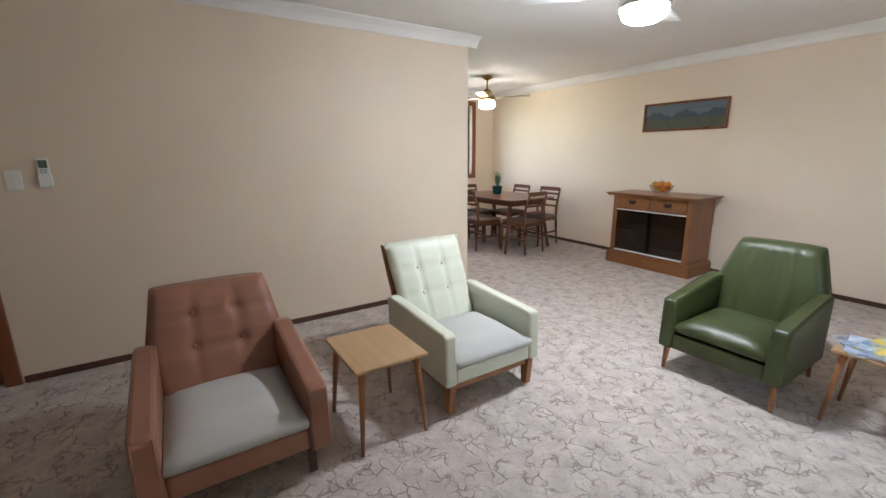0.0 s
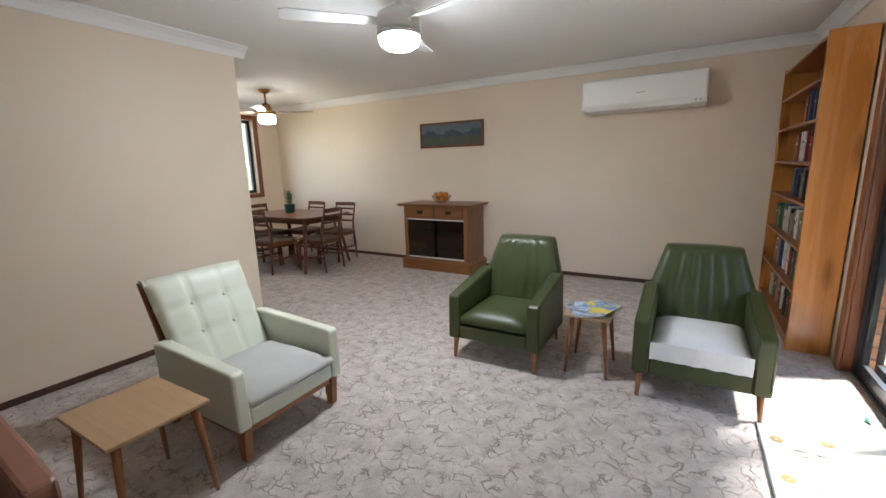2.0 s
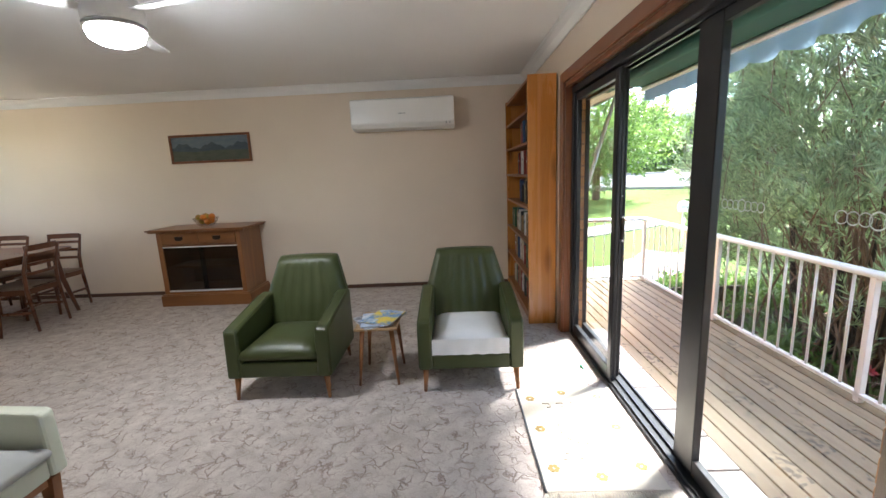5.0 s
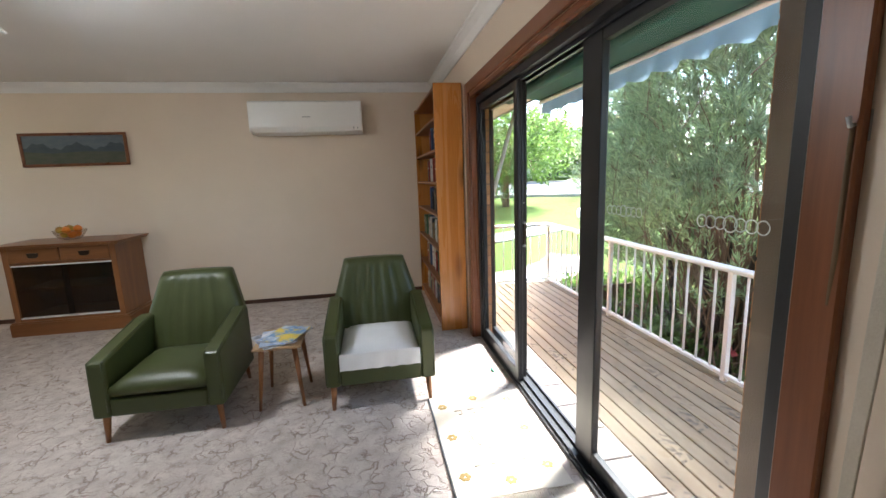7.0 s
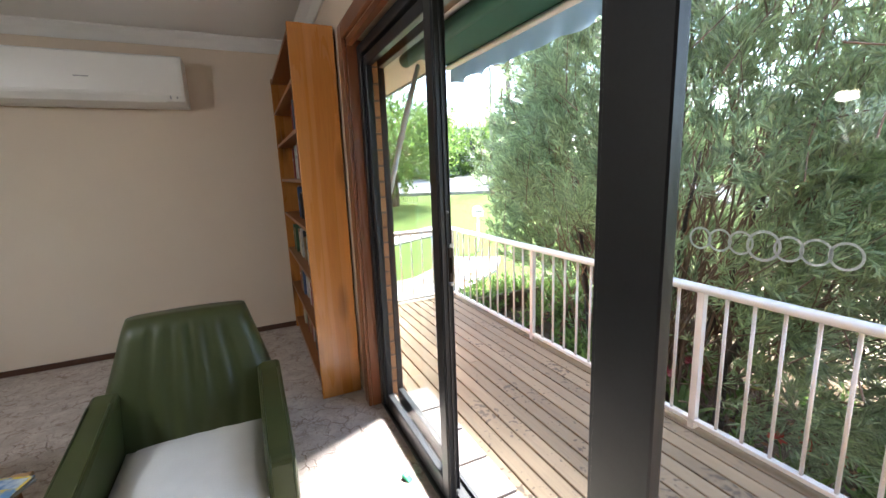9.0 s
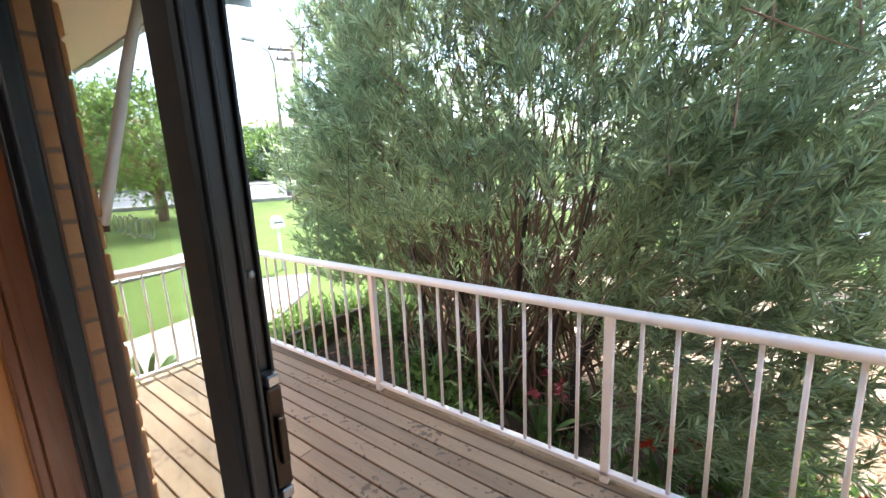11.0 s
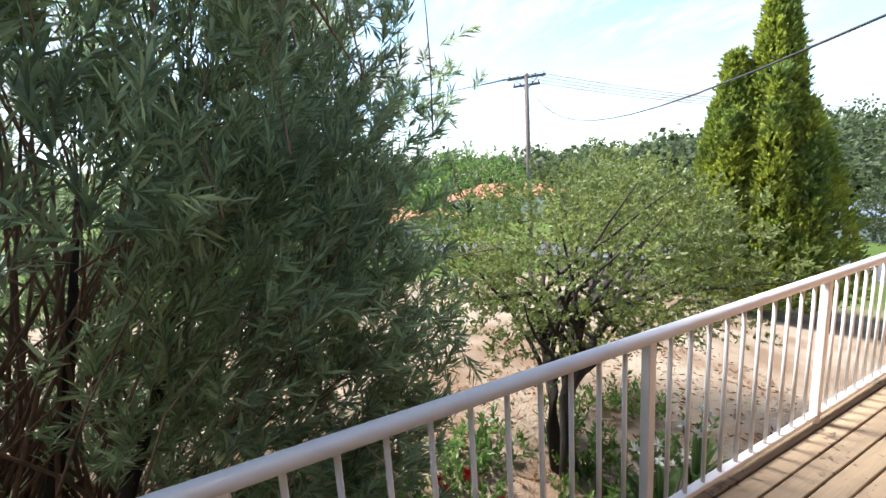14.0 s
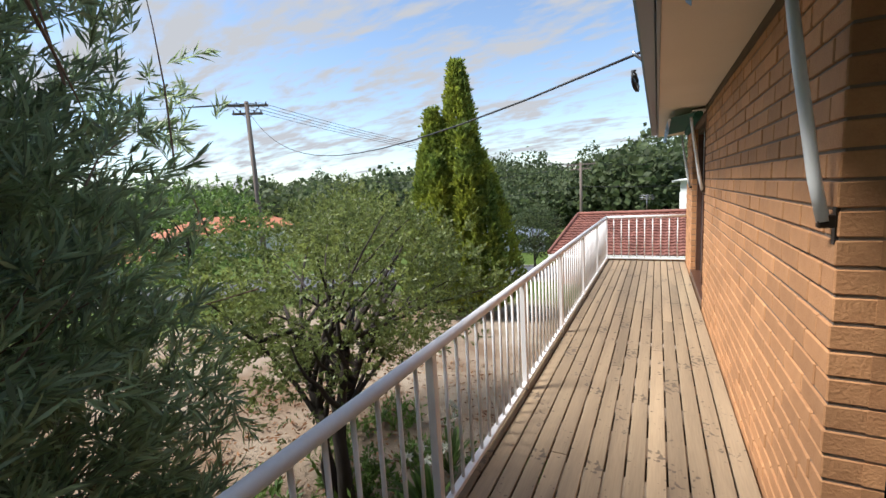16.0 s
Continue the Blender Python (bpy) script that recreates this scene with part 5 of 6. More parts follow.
bm = B(); prism(bm, [(-0.457, -0.136), (0.457, -0.136), (0.457, -0.03), (0.1, -0.02), (-0.2, -0.035), (-0.457, -0.015)], "y", -0.0165, -0.0147); part("painted_field", bm, flat_mat("painted_field", (0.055, 0.07, 0.045), (0.085, 0.09, 0.065)), pf)

# wall-mounted air conditioner
ac = thing("air_conditioner", (0.572, YB - 0.001, 1.872), 0, "white wall-mounted split air conditioner", "air conditioner")
bm = B(); prism(bm, [(0, 0.0), (0, 0.33), (-0.24, 0.33), (-0.285, 0.315), (-0.295, 0.06), (-0.27, 0.02), (-0.16, 0.0)], "x", -0.57, 0.57, 0.008); body = part("casing", bm, PLASTIC, ac)
bm = B(); box(bm, -0.555, -0.298, 0.07, 0.555, -0.2945, 0.308, 0.002, 1); part("front_panel", bm, PLASTIC, ac)
bm = B(); prism(bm, [(-0.292, 0.052), (-0.27, 0.012), (-0.262, 0.014), (-0.286, 0.056)], "x", -0.53, 0.45); part("louvre", bm, PLASTIC, ac)
bm = B(); box(bm, 0.475, -0.2975, 0.03, 0.485, -0.288, 0.055); box(bm, 0.515, -0.2975, 0.035, 0.525, -0.288, 0.05); part("status_lights", bm, STEEL, ac)
bm = B(); box(bm, -0.04, -0.2995, 0.155, 0.04, -0.298, 0.163); part("badge_bar", bm, STEEL, ac, "small grey bar")

# ---- bookcase against the deck wall, its side towards the room ----
bs = thing("bookcase", (1.853, 5.03, 0), 0, "tall varnished pine bookcase with books", "bookcase")
bw, bh = 0.715, 2.125
for y0, y1 in ((-bw, -bw + 0.035), (bw - 0.025, bw)):
    bm = B(); box(bm, -0.118, y0, 0, 0.118, y1, bh, 0.003, 1); part("side_board", bm, PINE, bs, "knotty varnished pine side")
# back, shelves and kick board use the darker pine, with recess shade painted in
bm = B(); box(bm, 0.106, -bw + 0.035, 0, 0.118, bw - 0.025, bh); part("back_board", bm, PINE_SHADED, bs)
levels = [0.07, 0.40, 0.71, 1.02, 1.30, 1.58, 1.84, 2.085]
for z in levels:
    bm = B(); box(bm, -0.114, -bw + 0.0355, z, 0.1055, bw - 0.0255, z + 0.022, 0.002, 1); part("shelf_board", bm, PINE_SHADED, bs)
bm = B(); box(bm, -0.10, -bw + 0.0355, 0, -0.085, bw - 0.0255, 0.069); part("kick_board", bm, PINE_SHADED, bs)
rng = random.Random(11)
BOOKM = [material("book_" + nm, c, 0.55, second=tuple(q * 0.7 for q in c), scale=20, bump=0.1) for nm, c in
         (("red", (0.28, 0.04, 0.03)), ("white", (0.68, 0.66, 0.62)), ("blue", (0.05, 0.09, 0.2)), ("black", (0.03, 0.03, 0.035)), ("tan", (0.38, 0.25, 0.13)), ("green", (0.05, 0.12, 0.06)), ("cream", (0.6, 0.52, 0.38)))]
names = ["red", "white", "blue", "black", "tan", "green", "cream"]
for li, z in enumerate(levels[:6]):
    y = 4.45 + (0.0 if li < 3 else 0.25)
    stop = 5.55 if li in (0, 1, 2) else 5.25
    while y < stop:
        t, h, d = rng.uniform(0.016, 0.05), rng.uniform(0.17, 0.245), rng.uniform(0.12, 0.165)
        k = rng.randrange(7)
        bk = thing("book", (1.955 - d / 2 - 0.01, y + t / 2, z + 0.0225), rng.uniform(-2, 2), names[k] + " covered book standing on a bookcase shelf", "book", "books in the bookcase")
        bm = B(); box(bm, -d / 2, -t / 2, 0, d / 2, t / 2, h, 0.002, 1); cv = part("cover", bm, BOOKM[k], bk)
        bm = B(); box(bm, -d / 2 - 0.0008, -t / 2 + 0.003, h * 0.62, -d / 2, t / 2 - 0.003, h * 0.72); part("spine_band", bm, BOOKM[(k + 1) % 7], bk)
        y += t + rng.choice((0.001, 0.002, 0.003, 0.06 if li > 2 else 0.002))

# ---- ceiling fans ----
fan = thing("ceiling_fan", (-0.53, 2.92, ZC), 0, "white ceiling fan with a lit round lamp", "ceiling fan")
bm = B(); lathe(bm, [(0.075, 0), (0.075, -0.03), (0.05, -0.05), (0.03, -0.07), (0.03, -0.12), (0.09, -0.135), (0.155, -0.17), (0.165, -0.21), (0.165, -0.27), (0.155, -0.29)], sides=32); part("motor_housing", bm, WHITE, fan)
bm = B(); lathe(bm, [(0.16, -0.285), (0.168, -0.29), (0.168, -0.305), (0.155, -0.312)], sides=32); part("trim_ring", bm, STEEL, fan, "silver lamp ring")
bm = B(); lathe(bm, [(0.152, -0.306), (0.156, -0.325), (0.14, -0.36), (0.10, -0.382), (0.05, -0.391), (0.005, -0.393)], sides=32); part("lamp_bowl", bm, GLOW, fan, "glowing white lamp bowl")
for k in range(3):
    a = radians(-12 + 120 * k)
    bm = B(); prism(bm, [(0.13, -0.03), (0.20, -0.05), (0.80, -0.07), (0.845, -0.05), (0.85, 0.05), (0.80, 0.07), (0.20, 0.05), (0.13, 0.03)], "z", -0.004, 0.004, 0.002)
    bmesh.ops.rotate(bm, verts=bm.verts, matrix=Matrix.Rotation(radians(10), 3, "X"))
    bmesh.ops.rotate(bm, verts=bm.verts, matrix=Matrix.Rotation(a, 3, "Z"))
    bmesh.ops.translate(bm, verts=bm.verts, vec=(0, 0, -0.22)); part("blade", bm, WHITE, fan)
fan.scale = (0.8, 0.8, 0.92)

f2 = thing("ceiling_fan", (-3.9, 4.53, ZC), 0, "brass ceiling fan with pale blades and a lit lamp", "ceiling fan")
bm = B(); lathe(bm, [(0.075, 0), (0.07, -0.02), (0.04, -0.045), (0.013, -0.05), (0.013, -0.17), (0.05, -0.18), (0.065, -0.22), (0.07, -0.26), (0.115, -0.275), (0.12, -0.31), (0.10, -0.325)], sides=24); part("motor_housing", bm, BRASS, f2, "brass motor housing")
bm = B(); lathe(bm, [(0.09, -0.326), (0.105, -0.33), (0.11, -0.40), (0.095, -0.425), (0.05, -0.437), (0.005, -0.44)], sides=24); part("lamp_shade", bm, GLOWW, f2, "warm glowing glass shade")
BLADE = wood_material("pale_fan_blade", (0.42, 0.36, 0.28), (0.34, 0.28, 0.21), 0.45)
for k in range(4):
    bm = B(); prism(bm, [(0.16, -0.04), (0.56, -0.065), (0.60, -0.04), (0.60, 0.04), (0.56, 0.065), (0.16, 0.04)], "z", -0.004, 0.004, 0.002); box(bm, 0.09, -0.012, -0.008, 0.2, 0.012, -0.004)
    bmesh.ops.rotate(bm, verts=bm.verts, matrix=Matrix.Rotation(radians(11), 3, "X"))
    bmesh.ops.rotate(bm, verts=bm.verts, matrix=Matrix.Rotation(radians(40 + 90 * k), 3, "Z"))
    bmesh.ops.translate(bm, verts=bm.verts, vec=(0, 0, -0.285)); part("blade", bm, BLADE, f2)

# switch and remote control on the partition
sw = thing("light_switch", (XL, -0.14, 1.24), 0, "white plastic double light switch", "light switch")
bm = B(); box(bm, 0.001, -0.036, -0.058, 0.009, 0.036, 0.058, 0.003); part("plate", bm, PLASTIC, sw)
for z in (-0.022, 0.022):
    bm = B(); box(bm, 0.009, -0.008, z - 0.014, 0.013, 0.008, z + 0.014, 0.002); part("rocker", bm, PLASTIC, sw)
rc = thing("remote_control", (XL, 0.0, 1.27), 0, "white air conditioner remote in a wall holder", "remote control")
bm = B(); box(bm, 0.001, -0.03, -0.075, 0.026, 0.03, 0.0, 0.003); part("holder", bm, PLASTIC, rc)
bm = B(); box(bm, 0.004, -0.026, -0.06, 0.022, 0.026, 0.09, 0.005); part("remote_body", bm, PLASTIC, rc)
bm = B(); box(bm, 0.022, -0.02, 0.035, 0.0235, 0.02, 0.08); part("screen", bm, material("lcd_screen", (0.16, 0.19, 0.16), 0.2, bump=0), rc)
for i in range(2):
    for j in range(2):
        bm = B(); box(bm, 0.022, -0.016 + i * 0.018, 0.006 + j * 0.013, 0.0242, -0.003 + i * 0.018, 0.014 + j * 0.013, 0.001, 1); part("key", bm, material("grey_key", (0.4, 0.42, 0.44), 0.5, bump=0), rc)

# ---- door mat with woven motifs ----
rug = thing("rug", (1.715, 2.76, 0.001), 0, "cream woven rug with gold flowers by the door", "rug")
bm = B(); box(bm, -0.265, -0.44, 0, 0.265, 0.42, 0.008, 0.003, 1); part("mat_body", bm, RUGM, rug)
bm = B(); tube(bm, [(-0.266, -0.44, 0.006), (-0.267, 0.0, 0.007), (-0.266, 0.42, 0.006)], 0.006, 6); part("bound_edge", bm, RUGE, rug, "dark grey bound edge")
for x, y in ((-0.2, -0.3), (0.0, -0.36), (0.2, -0.3), (-0.2, 0.0), (0.2, 0.0), (-0.2, 0.3), (0.2, 0.3), (0.0, 0.36)):
    bm = B()
    for q in range(6):
        a = q * math.tau / 6
        bmesh.ops.create_cone(bm, cap_ends=True, segments=10, radius1=0.012, radius2=0.011, depth=0.0015, matrix=Matrix.Translation((x + 0.017 * math.cos(a), y + 0.017 * math.sin(a), 0.0092)))
    part("flower", bm, RUGG, rug, "gold woven flower")
bm = B()
for q in range(12):
    a, b2 = q * math.tau / 12, (q + 0.65) * math.tau / 12
    for r in (0.05, 0.1):
        tube(bm, [(r * math.cos(a), r * 1.3 * math.sin(a), 0.0085), (r * math.cos(b2), r * 1.3 * math.sin(b2), 0.0085)], 0.004, 5)
part("medallion", bm, RUGT, rug, "taupe woven medallion")
for s in (-1, 1):
    for k in range(4):
        bm = B()
        tube(bm, [(-0.14 + 0.08 * k, s * 0.24, 0.0085), (-0.10 + 0.08 * k, s * 0.24, 0.0085), (-0.10 + 0.08 * k, s * 0.20, 0.0085), (-0.12 + 0.08 * k, s * 0.20, 0.0085)], 0.004, 5)
        part("key_motif", bm, RUGT, rug, "taupe woven key motif")
bm = B(); rng = random.Random(4)
for k in range(90):
    x = -0.26 + 0.52 * k / 89
    tube(bm, [(x, -0.44, 0.004), (x + rng.uniform(-0.004, 0.004), -0.465, 0.004), (x + rng.uniform(-0.008, 0.008), -0.485, 0.002)], 0.0016, 4)
part("fringe", bm, RUGM, rug)

tb = thing("curtain_tieback", (XR, 1.29, 1.46), 0, "cream fabric tieback hanging from a grey metal wall hook", "tieback")
bm = B(); tube(bm, [(-0.001, 0, 0.0), (-0.03, 0, 0.0), (-0.05, 0, -0.012), (-0.055, 0, -0.03), (-0.045, 0, -0.04)], 0.008, 8); box(bm, -0.006, -0.02, -0.03, -0.001, 0.02, 0.03, 0.002, 1); part("hook", bm, STEEL, tb, "grey metal hook")
bm = B(); prism(bm, [(-0.012, -0.03), (0.012, -0.03), (0.02, -0.35), (0.03, -0.8), (0.012, -0.82), (-0.004, -0.4)], "x", -0.05, -0.044, 0.002); part("strap", bm, RUGM, tb)

ds = thing("door_wedge", (1.955, 3.45, 0), 20, "small bright green plastic door wedge on the carpet", "door wedge")
bm = B(); prism(bm, [(-0.025, 0), (0.025, 0), (0.025, 0.022), (0.0, 0.02), (-0.025, 0.004)], "x", -0.014, 0.014, 0.003); part("wedge", bm, material("green_plastic", (0.02, 0.36, 0.16), 0.4, bump=0), ds)

# blind cord hanging from a hook beside the door
cd = thing("blind_cord", (XR, 1.385, 0), 0, "brown ribbon cord hanging from a metal wall hook", "cord")
bm = B(); box(bm, -0.004, -0.012, 1.40, -0.001, 0.012, 1.45, 0.001, 1); tube(bm, [(-0.003, 0, 1.43), (-0.03, 0, 1.425), (-0.035, 0, 1.44)], 0.004, 8); part("hook", bm, STEEL, cd)
bm = B(); tube(bm, [(-0.024, 0.0, 1.43), (-0.02, 0.003, 1.2), (-0.016, 0.012, 1.0), (-0.015, 0.014, 0.75), (-0.014, 0.02, 0.3), (-0.013, 0.02, 0.1)], [0.004, 0.006, 0.002, 0.002, 0.005, 0.005], 6); part("ribbon", bm, material("brown_ribbon", (0.16, 0.10, 0.05), 0.7, bump=0.1), cd)


# ---- dining area ----
tb = thing("dining_table", (-3.86, 4.80, 0), 0, "dark brown timber dining table with splayed legs", "dining table")
bm = B()
out = []
for sx, sy in ((1, 1), (-1, 1), (-1, -1), (1, -1)):
    for q in range(6):
        a = (q / 5) * math.pi / 2 + {(1, 1): 0, (-1, 1): 1, (-1, -1): 2, (1, -1): 3}[(sx, sy)] * math.pi / 2
        out.append((sx * 0.58 + 0.14 * math.cos(a), sy * 0.31 + 0.14 * math.sin(a)))
prism(bm, out, "z", 0.725, 0.75, 0.004); part("tabletop", bm, DINE, tb)
bm = B(); box(bm, -0.6, -0.34, 0.65, 0.6, 0.34, 0.724, 0.004, 1); part("apron", bm, DINE, tb)
for sx in (-1, 1):
    for sy in (-1, 1):
        bm = B(); tube(bm, [(sx * 0.60, sy * 0.42, 0), (sx * 0.565, sy * 0.345, 0.4), (sx * 0.55, sy * 0.31, 0.724)], [0.018, 0.026, 0.032], 10); part("leg", bm, DINE, tb)

SEATV = material("brown_seat_vinyl", (0.22, 0.16, 0.115), 0.5, second=(0.17, 0.12, 0.09), scale=8, fine=200, bump=0.15)


def dining_chair():
    """Faces +y; its ladder back is on the -y side."""
    c = thing("dining_chair", (0, 0, 0), 0, "dark timber ladder-back dining chair with a padded seat", "dining chair", "chairs round the dining table")
    for s in (-1, 1):
        bm = B(); tube(bm, [(s * 0.19, -0.23, 0), (s * 0.185, -0.19, 0.43), (s * 0.185, -0.20, 0.6), (s * 0.18, -0.27, 0.84)], [0.014, 0.019, 0.017, 0.013], 8); part("back_post", bm, DINE, c)
        bm = B(); tube(bm, [(s * 0.20, 0.21, 0), (s * 0.195, 0.19, 0.42)], [0.014, 0.02], 8); part("leg", bm, DINE, c)
        bm = B(); box(bm, s * 0.19 - 0.009, -0.19, 0.18, s * 0.19 + 0.009, 0.19, 0.205, 0.002, 1); part("stretcher", bm, DINE, c)
        bm = B(); box(bm, s * 0.19 - 0.01, -0.18, 0.375, s * 0.19 + 0.01, 0.18, 0.43, 0.002, 1); part("seat_rail", bm, DINE, c)
    for y in (-0.19, 0.19):
        bm = B(); box(bm, -0.18, y - 0.01, 0.375, 0.18, y + 0.01, 0.43, 0.002, 1); part("seat_rail", bm, DINE, c)
    bm = B(); box(bm, -0.18, -0.01, 0.183, 0.18, 0.01, 0.202, 0.002, 1); part("stretcher", bm, DINE, c)
    bm = B(); cushion(bm, -0.205, -0.175, 0.43, 0.205, 0.215, 0.458, 0.012, 0.012, 8); part("seat", bm, SEATV, c, "brown padded vinyl seat")
    for z, h in ((0.56, 0.03), (0.65, 0.03), (0.74, 0.03), (0.80, 0.055)):
        y = -0.19 - (z - 0.5) * 0.22
        bm = B(); prism(bm, [(-0.182, y), (-0.09, y - 0.016), (0.09, y - 0.016), (0.182, y), (0.182, y + 0.014), (0.09, y - 0.002), (-0.09, y - 0.002), (-0.182, y + 0.014)], "z", z, z + h); part("back_slat", bm, DINE, c)
    return c


dc = dining_chair()
dc.matrix_basis = pose(-3.82, 4.38, 0, 0, 0, 0)
for m in (pose(-3.30, 4.72, 0, 0, 0, 96), pose(-3.55, 5.28, 0, 0, 0, 183), pose(-4.52, 4.85, 0, 0, 0, -88), pose(-4.22, 4.42, 0, 0, 0, 3), pose(-4.2, 5.28, 0, 0, 0, 178)):
    copy_thing(dc, m)

pp = thing("pot_plant", (-3.98, 4.82, 0.75), 0, "spiky green plant in a teal glazed pot on the table", "pot plant")
bm = B(); lathe(bm, [(0.055, 0), (0.065, 0.01), (0.075, 0.12), (0.078, 0.125), (0.07, 0.125), (0.066, 0.1)], sides=20); part("pot", bm, material("teal_glaze", (0.01, 0.09, 0.10), 0.15, second=(0.01, 0.06, 0.075), bump=0.02), pp, "teal glazed pot")
bm = B(); lathe(bm, [(0.068, 0.10), (0.06, 0.108), (0.005, 0.11)], sides=16); part("soil", bm, MORTAR, pp)
bm = B(); rng = random.Random(8)
for k in range(46):
    a, sp, h = rng.uniform(0, math.tau), rng.uniform(0.03, 0.13), rng.uniform(0.13, 0.27)
    d = Vector((math.cos(a), math.sin(a), 0)); w = Vector((-d.y, d.x, 0)) * 0.007
    p0, p1, p2 = Vector((0, 0, 0.108)) + d * 0.015, Vector((0, 0, 0.11 + h * 0.6)) + d * sp * 0.45, Vector((0, 0, 0.11 + h)) + d * sp
    q = [bm.verts.new(p) for p in (p0 - w * 0.6, p0 + w * 0.6, p1 + w, p1 - w, p2)]
    bm.faces.new((q[0], q[1], q[2], q[3])); bm.faces.new((q[3], q[2], q[4]))
part("leaves", bm, leaf_material("grey_green_leaf", (0.20, 0.27, 0.17), (0.12, 0.19, 0.11), 0.3), pp)

# ---- plants ----
R = np.random.default_rng(7)


def unit(v):
    return v / np.maximum(np.linalg.norm(v, axis=-1, keepdims=True), 1e-9)


def leaves(name, base, along, length, width, mat, parent, bend=0.15):
    """Many small pointed leaves, each a folded diamond, in one mesh."""
    n = len(base)
    along = unit(along)
    side = unit(np.cross(along, R.normal(size=(n, 3))))
    up = np.cross(side, along)
    L, W = np.asarray(length).reshape(-1, 1) * np.ones((n, 1)), np.asarray(width).reshape(-1, 1) * np.ones((n, 1))
    mid = base + along * L * 0.45 + up * L * bend * 0.4
    tip = base + along * L
    v = np.stack([base, mid - side * W / 2, tip, mid + side * W / 2], 1).reshape(-1, 3)
    me = bpy.data.meshes.new(name)
    me.vertices.add(4 * n)
    me.vertices.foreach_set("co", v.ravel())
    me.loops.add(4 * n)
    me.loops.foreach_set("vertex_index", np.arange(4 * n, dtype=np.int32))
    me.polygons.add(n)
    me.polygons.foreach_set("loop_start", np.arange(0, 4 * n, 4, dtype=np.int32))
    me.update(calc_edges=True)
    me.materials.append(mat)
    ob = new(name, me)
    ob.parent = parent
    return ob


def sprigs(at, way, per, reach, spread, size):
    """Leaf bases and directions along twigs that start at at and run along way."""
    k = len(at)
    t = R.uniform(0.05, 1.0, (k, per, 1))
    way = unit(way)[:, None, :]
    base = at[:, None, :] + way * t * reach[:, None, None]
    d = way + spread * unit(R.normal(size=(k, per, 3)))
    ln = size * R.uniform(0.6, 1.25, (k, per))
    return base.reshape(-1, 3), d.reshape(-1, 3), ln.ravel()


def stems(bm, starts, ends, r0, r1, wob, sides=5, steps=5):
    for a, b in zip(starts, ends):
        pts, rad = [], []
        off = R.normal(size=3) * wob
        for k in range(steps + 1):
            t = k / steps
            p = np.array(a) * (1 - t) + np.array(b) * t + off * math.sin(math.pi * t) + R.normal(size=3) * wob * 0.15 * (0 < k < steps)
            p[2] = a[2] + (b[2] - a[2]) * (t ** 0.85)
            pts.append(p.tolist()); rad.append(r0 * (1 - t) + r1 * t)
        tube(bm, pts, rad, sides, caps=False)


# the big bush beside the deck
gzb = float(terrain(5.3, 4.7))
bush = thing("bush", (0, 0, 0), 0, "large dense green narrow-leaved bush with many bare stems", "bush")
CEN, RAD = np.array([5.75, 4.85, 1.75]), np.array([1.75, 3.05, 2.75])
dirs = unit(R.normal(size=(9400, 3)))
lump = np.array([noise.noise(Vector(d * 2.3)) + 0.5 * noise.noise(Vector(d * 6.0)) for d in dirs])
rad = R.uniform(0.45, 1.0, len(dirs)) ** 0.45 * (0.92 + 0.30 * lump)
pts = CEN + dirs * RAD * rad[:, None]
front = (pts[:, 0] < 5.7) & (pts[:, 1] > 3.1) & (pts[:, 1] < 6.9)
low = pts[:, 2] < 0.95 + 0.25 * np.sin(pts[:, 1] * 2.1)
keep = (pts[:, 0] > 4.0 + 0.12 * np.sin(pts[:, 1] * 5)) & (pts[:, 2] > gzb + 0.35) & ~(front & low & (R.random(len(pts)) > 0.10)) & ~((pts[:, 2] < 0.2) & (pts[:, 1] > 6) & (R.random(len(pts)) > 0.5))
pts = pts[keep]
for lc, lr, ln in (((5.0, 2.95, 0.35), (0.75, 1.0, 1.55), 900), ((5.75, 6.8, 0.9), (1.2, 1.3, 1.5), 1100), ((5.3, 3.9, 3.6), (1.0, 1.4, 1.0), 500)):
    ld = unit(R.normal(size=(ln, 3)))
    lp = np.array(lc) + ld * np.array(lr) * (R.uniform(0.3, 1, (ln, 1)) ** 0.5) * (0.9 + 0.35 * np.array([[noise.noise(Vector(q * 3.0))] for q in ld]))
    pts = np.concatenate([pts, lp[(lp[:, 0] > 4.0) & (lp[:, 2] > gzb + 0.1)]])
origin = np.array([5.35, 4.7, gzb])
way = unit(pts - origin) * 0.8 + np.array([0, 0, 0.15]) + R.normal(size=pts.shape) * 0.45
b0, d0, l0 = sprigs(pts - unit(way) * 0.12, way, 28, R.uniform(0.16, 0.36, len(pts)), 0.72, 0.108)
leaves("foliage", b0, d0, l0, l0 * 0.125, LEAFS, bush)["kind"] = "stuff"
bm = B()
na = 170
st = np.stack([origin[0] + R.normal(size=na) * 0.26, origin[1] + R.normal(size=na) * 0.5, np.full(na, gzb - 0.05)], 1)
pick = CEN + (pts[R.choice(len(pts), na, replace=False)] - CEN) * 0.85
pick = np.where((pick[:, 2:3] < 1.0), pick + np.array([0, 0, 0.6]), pick)
stems(bm, st, pick, 0.014, 0.003, 0.16)
part("stem", bm, BARK, bush)["kind"] = "stuff"
bm = B()
q = R.choice(len(pts), 900, replace=False)
stems(bm, pts[q] - unit(way[q]) * R.uniform(0.5, 1.1, (900, 1)), pts[q], 0.006, 0.002, 0.04, 4, 3)
part("twig", bm, BARK, bush)["kind"] = "stuff"
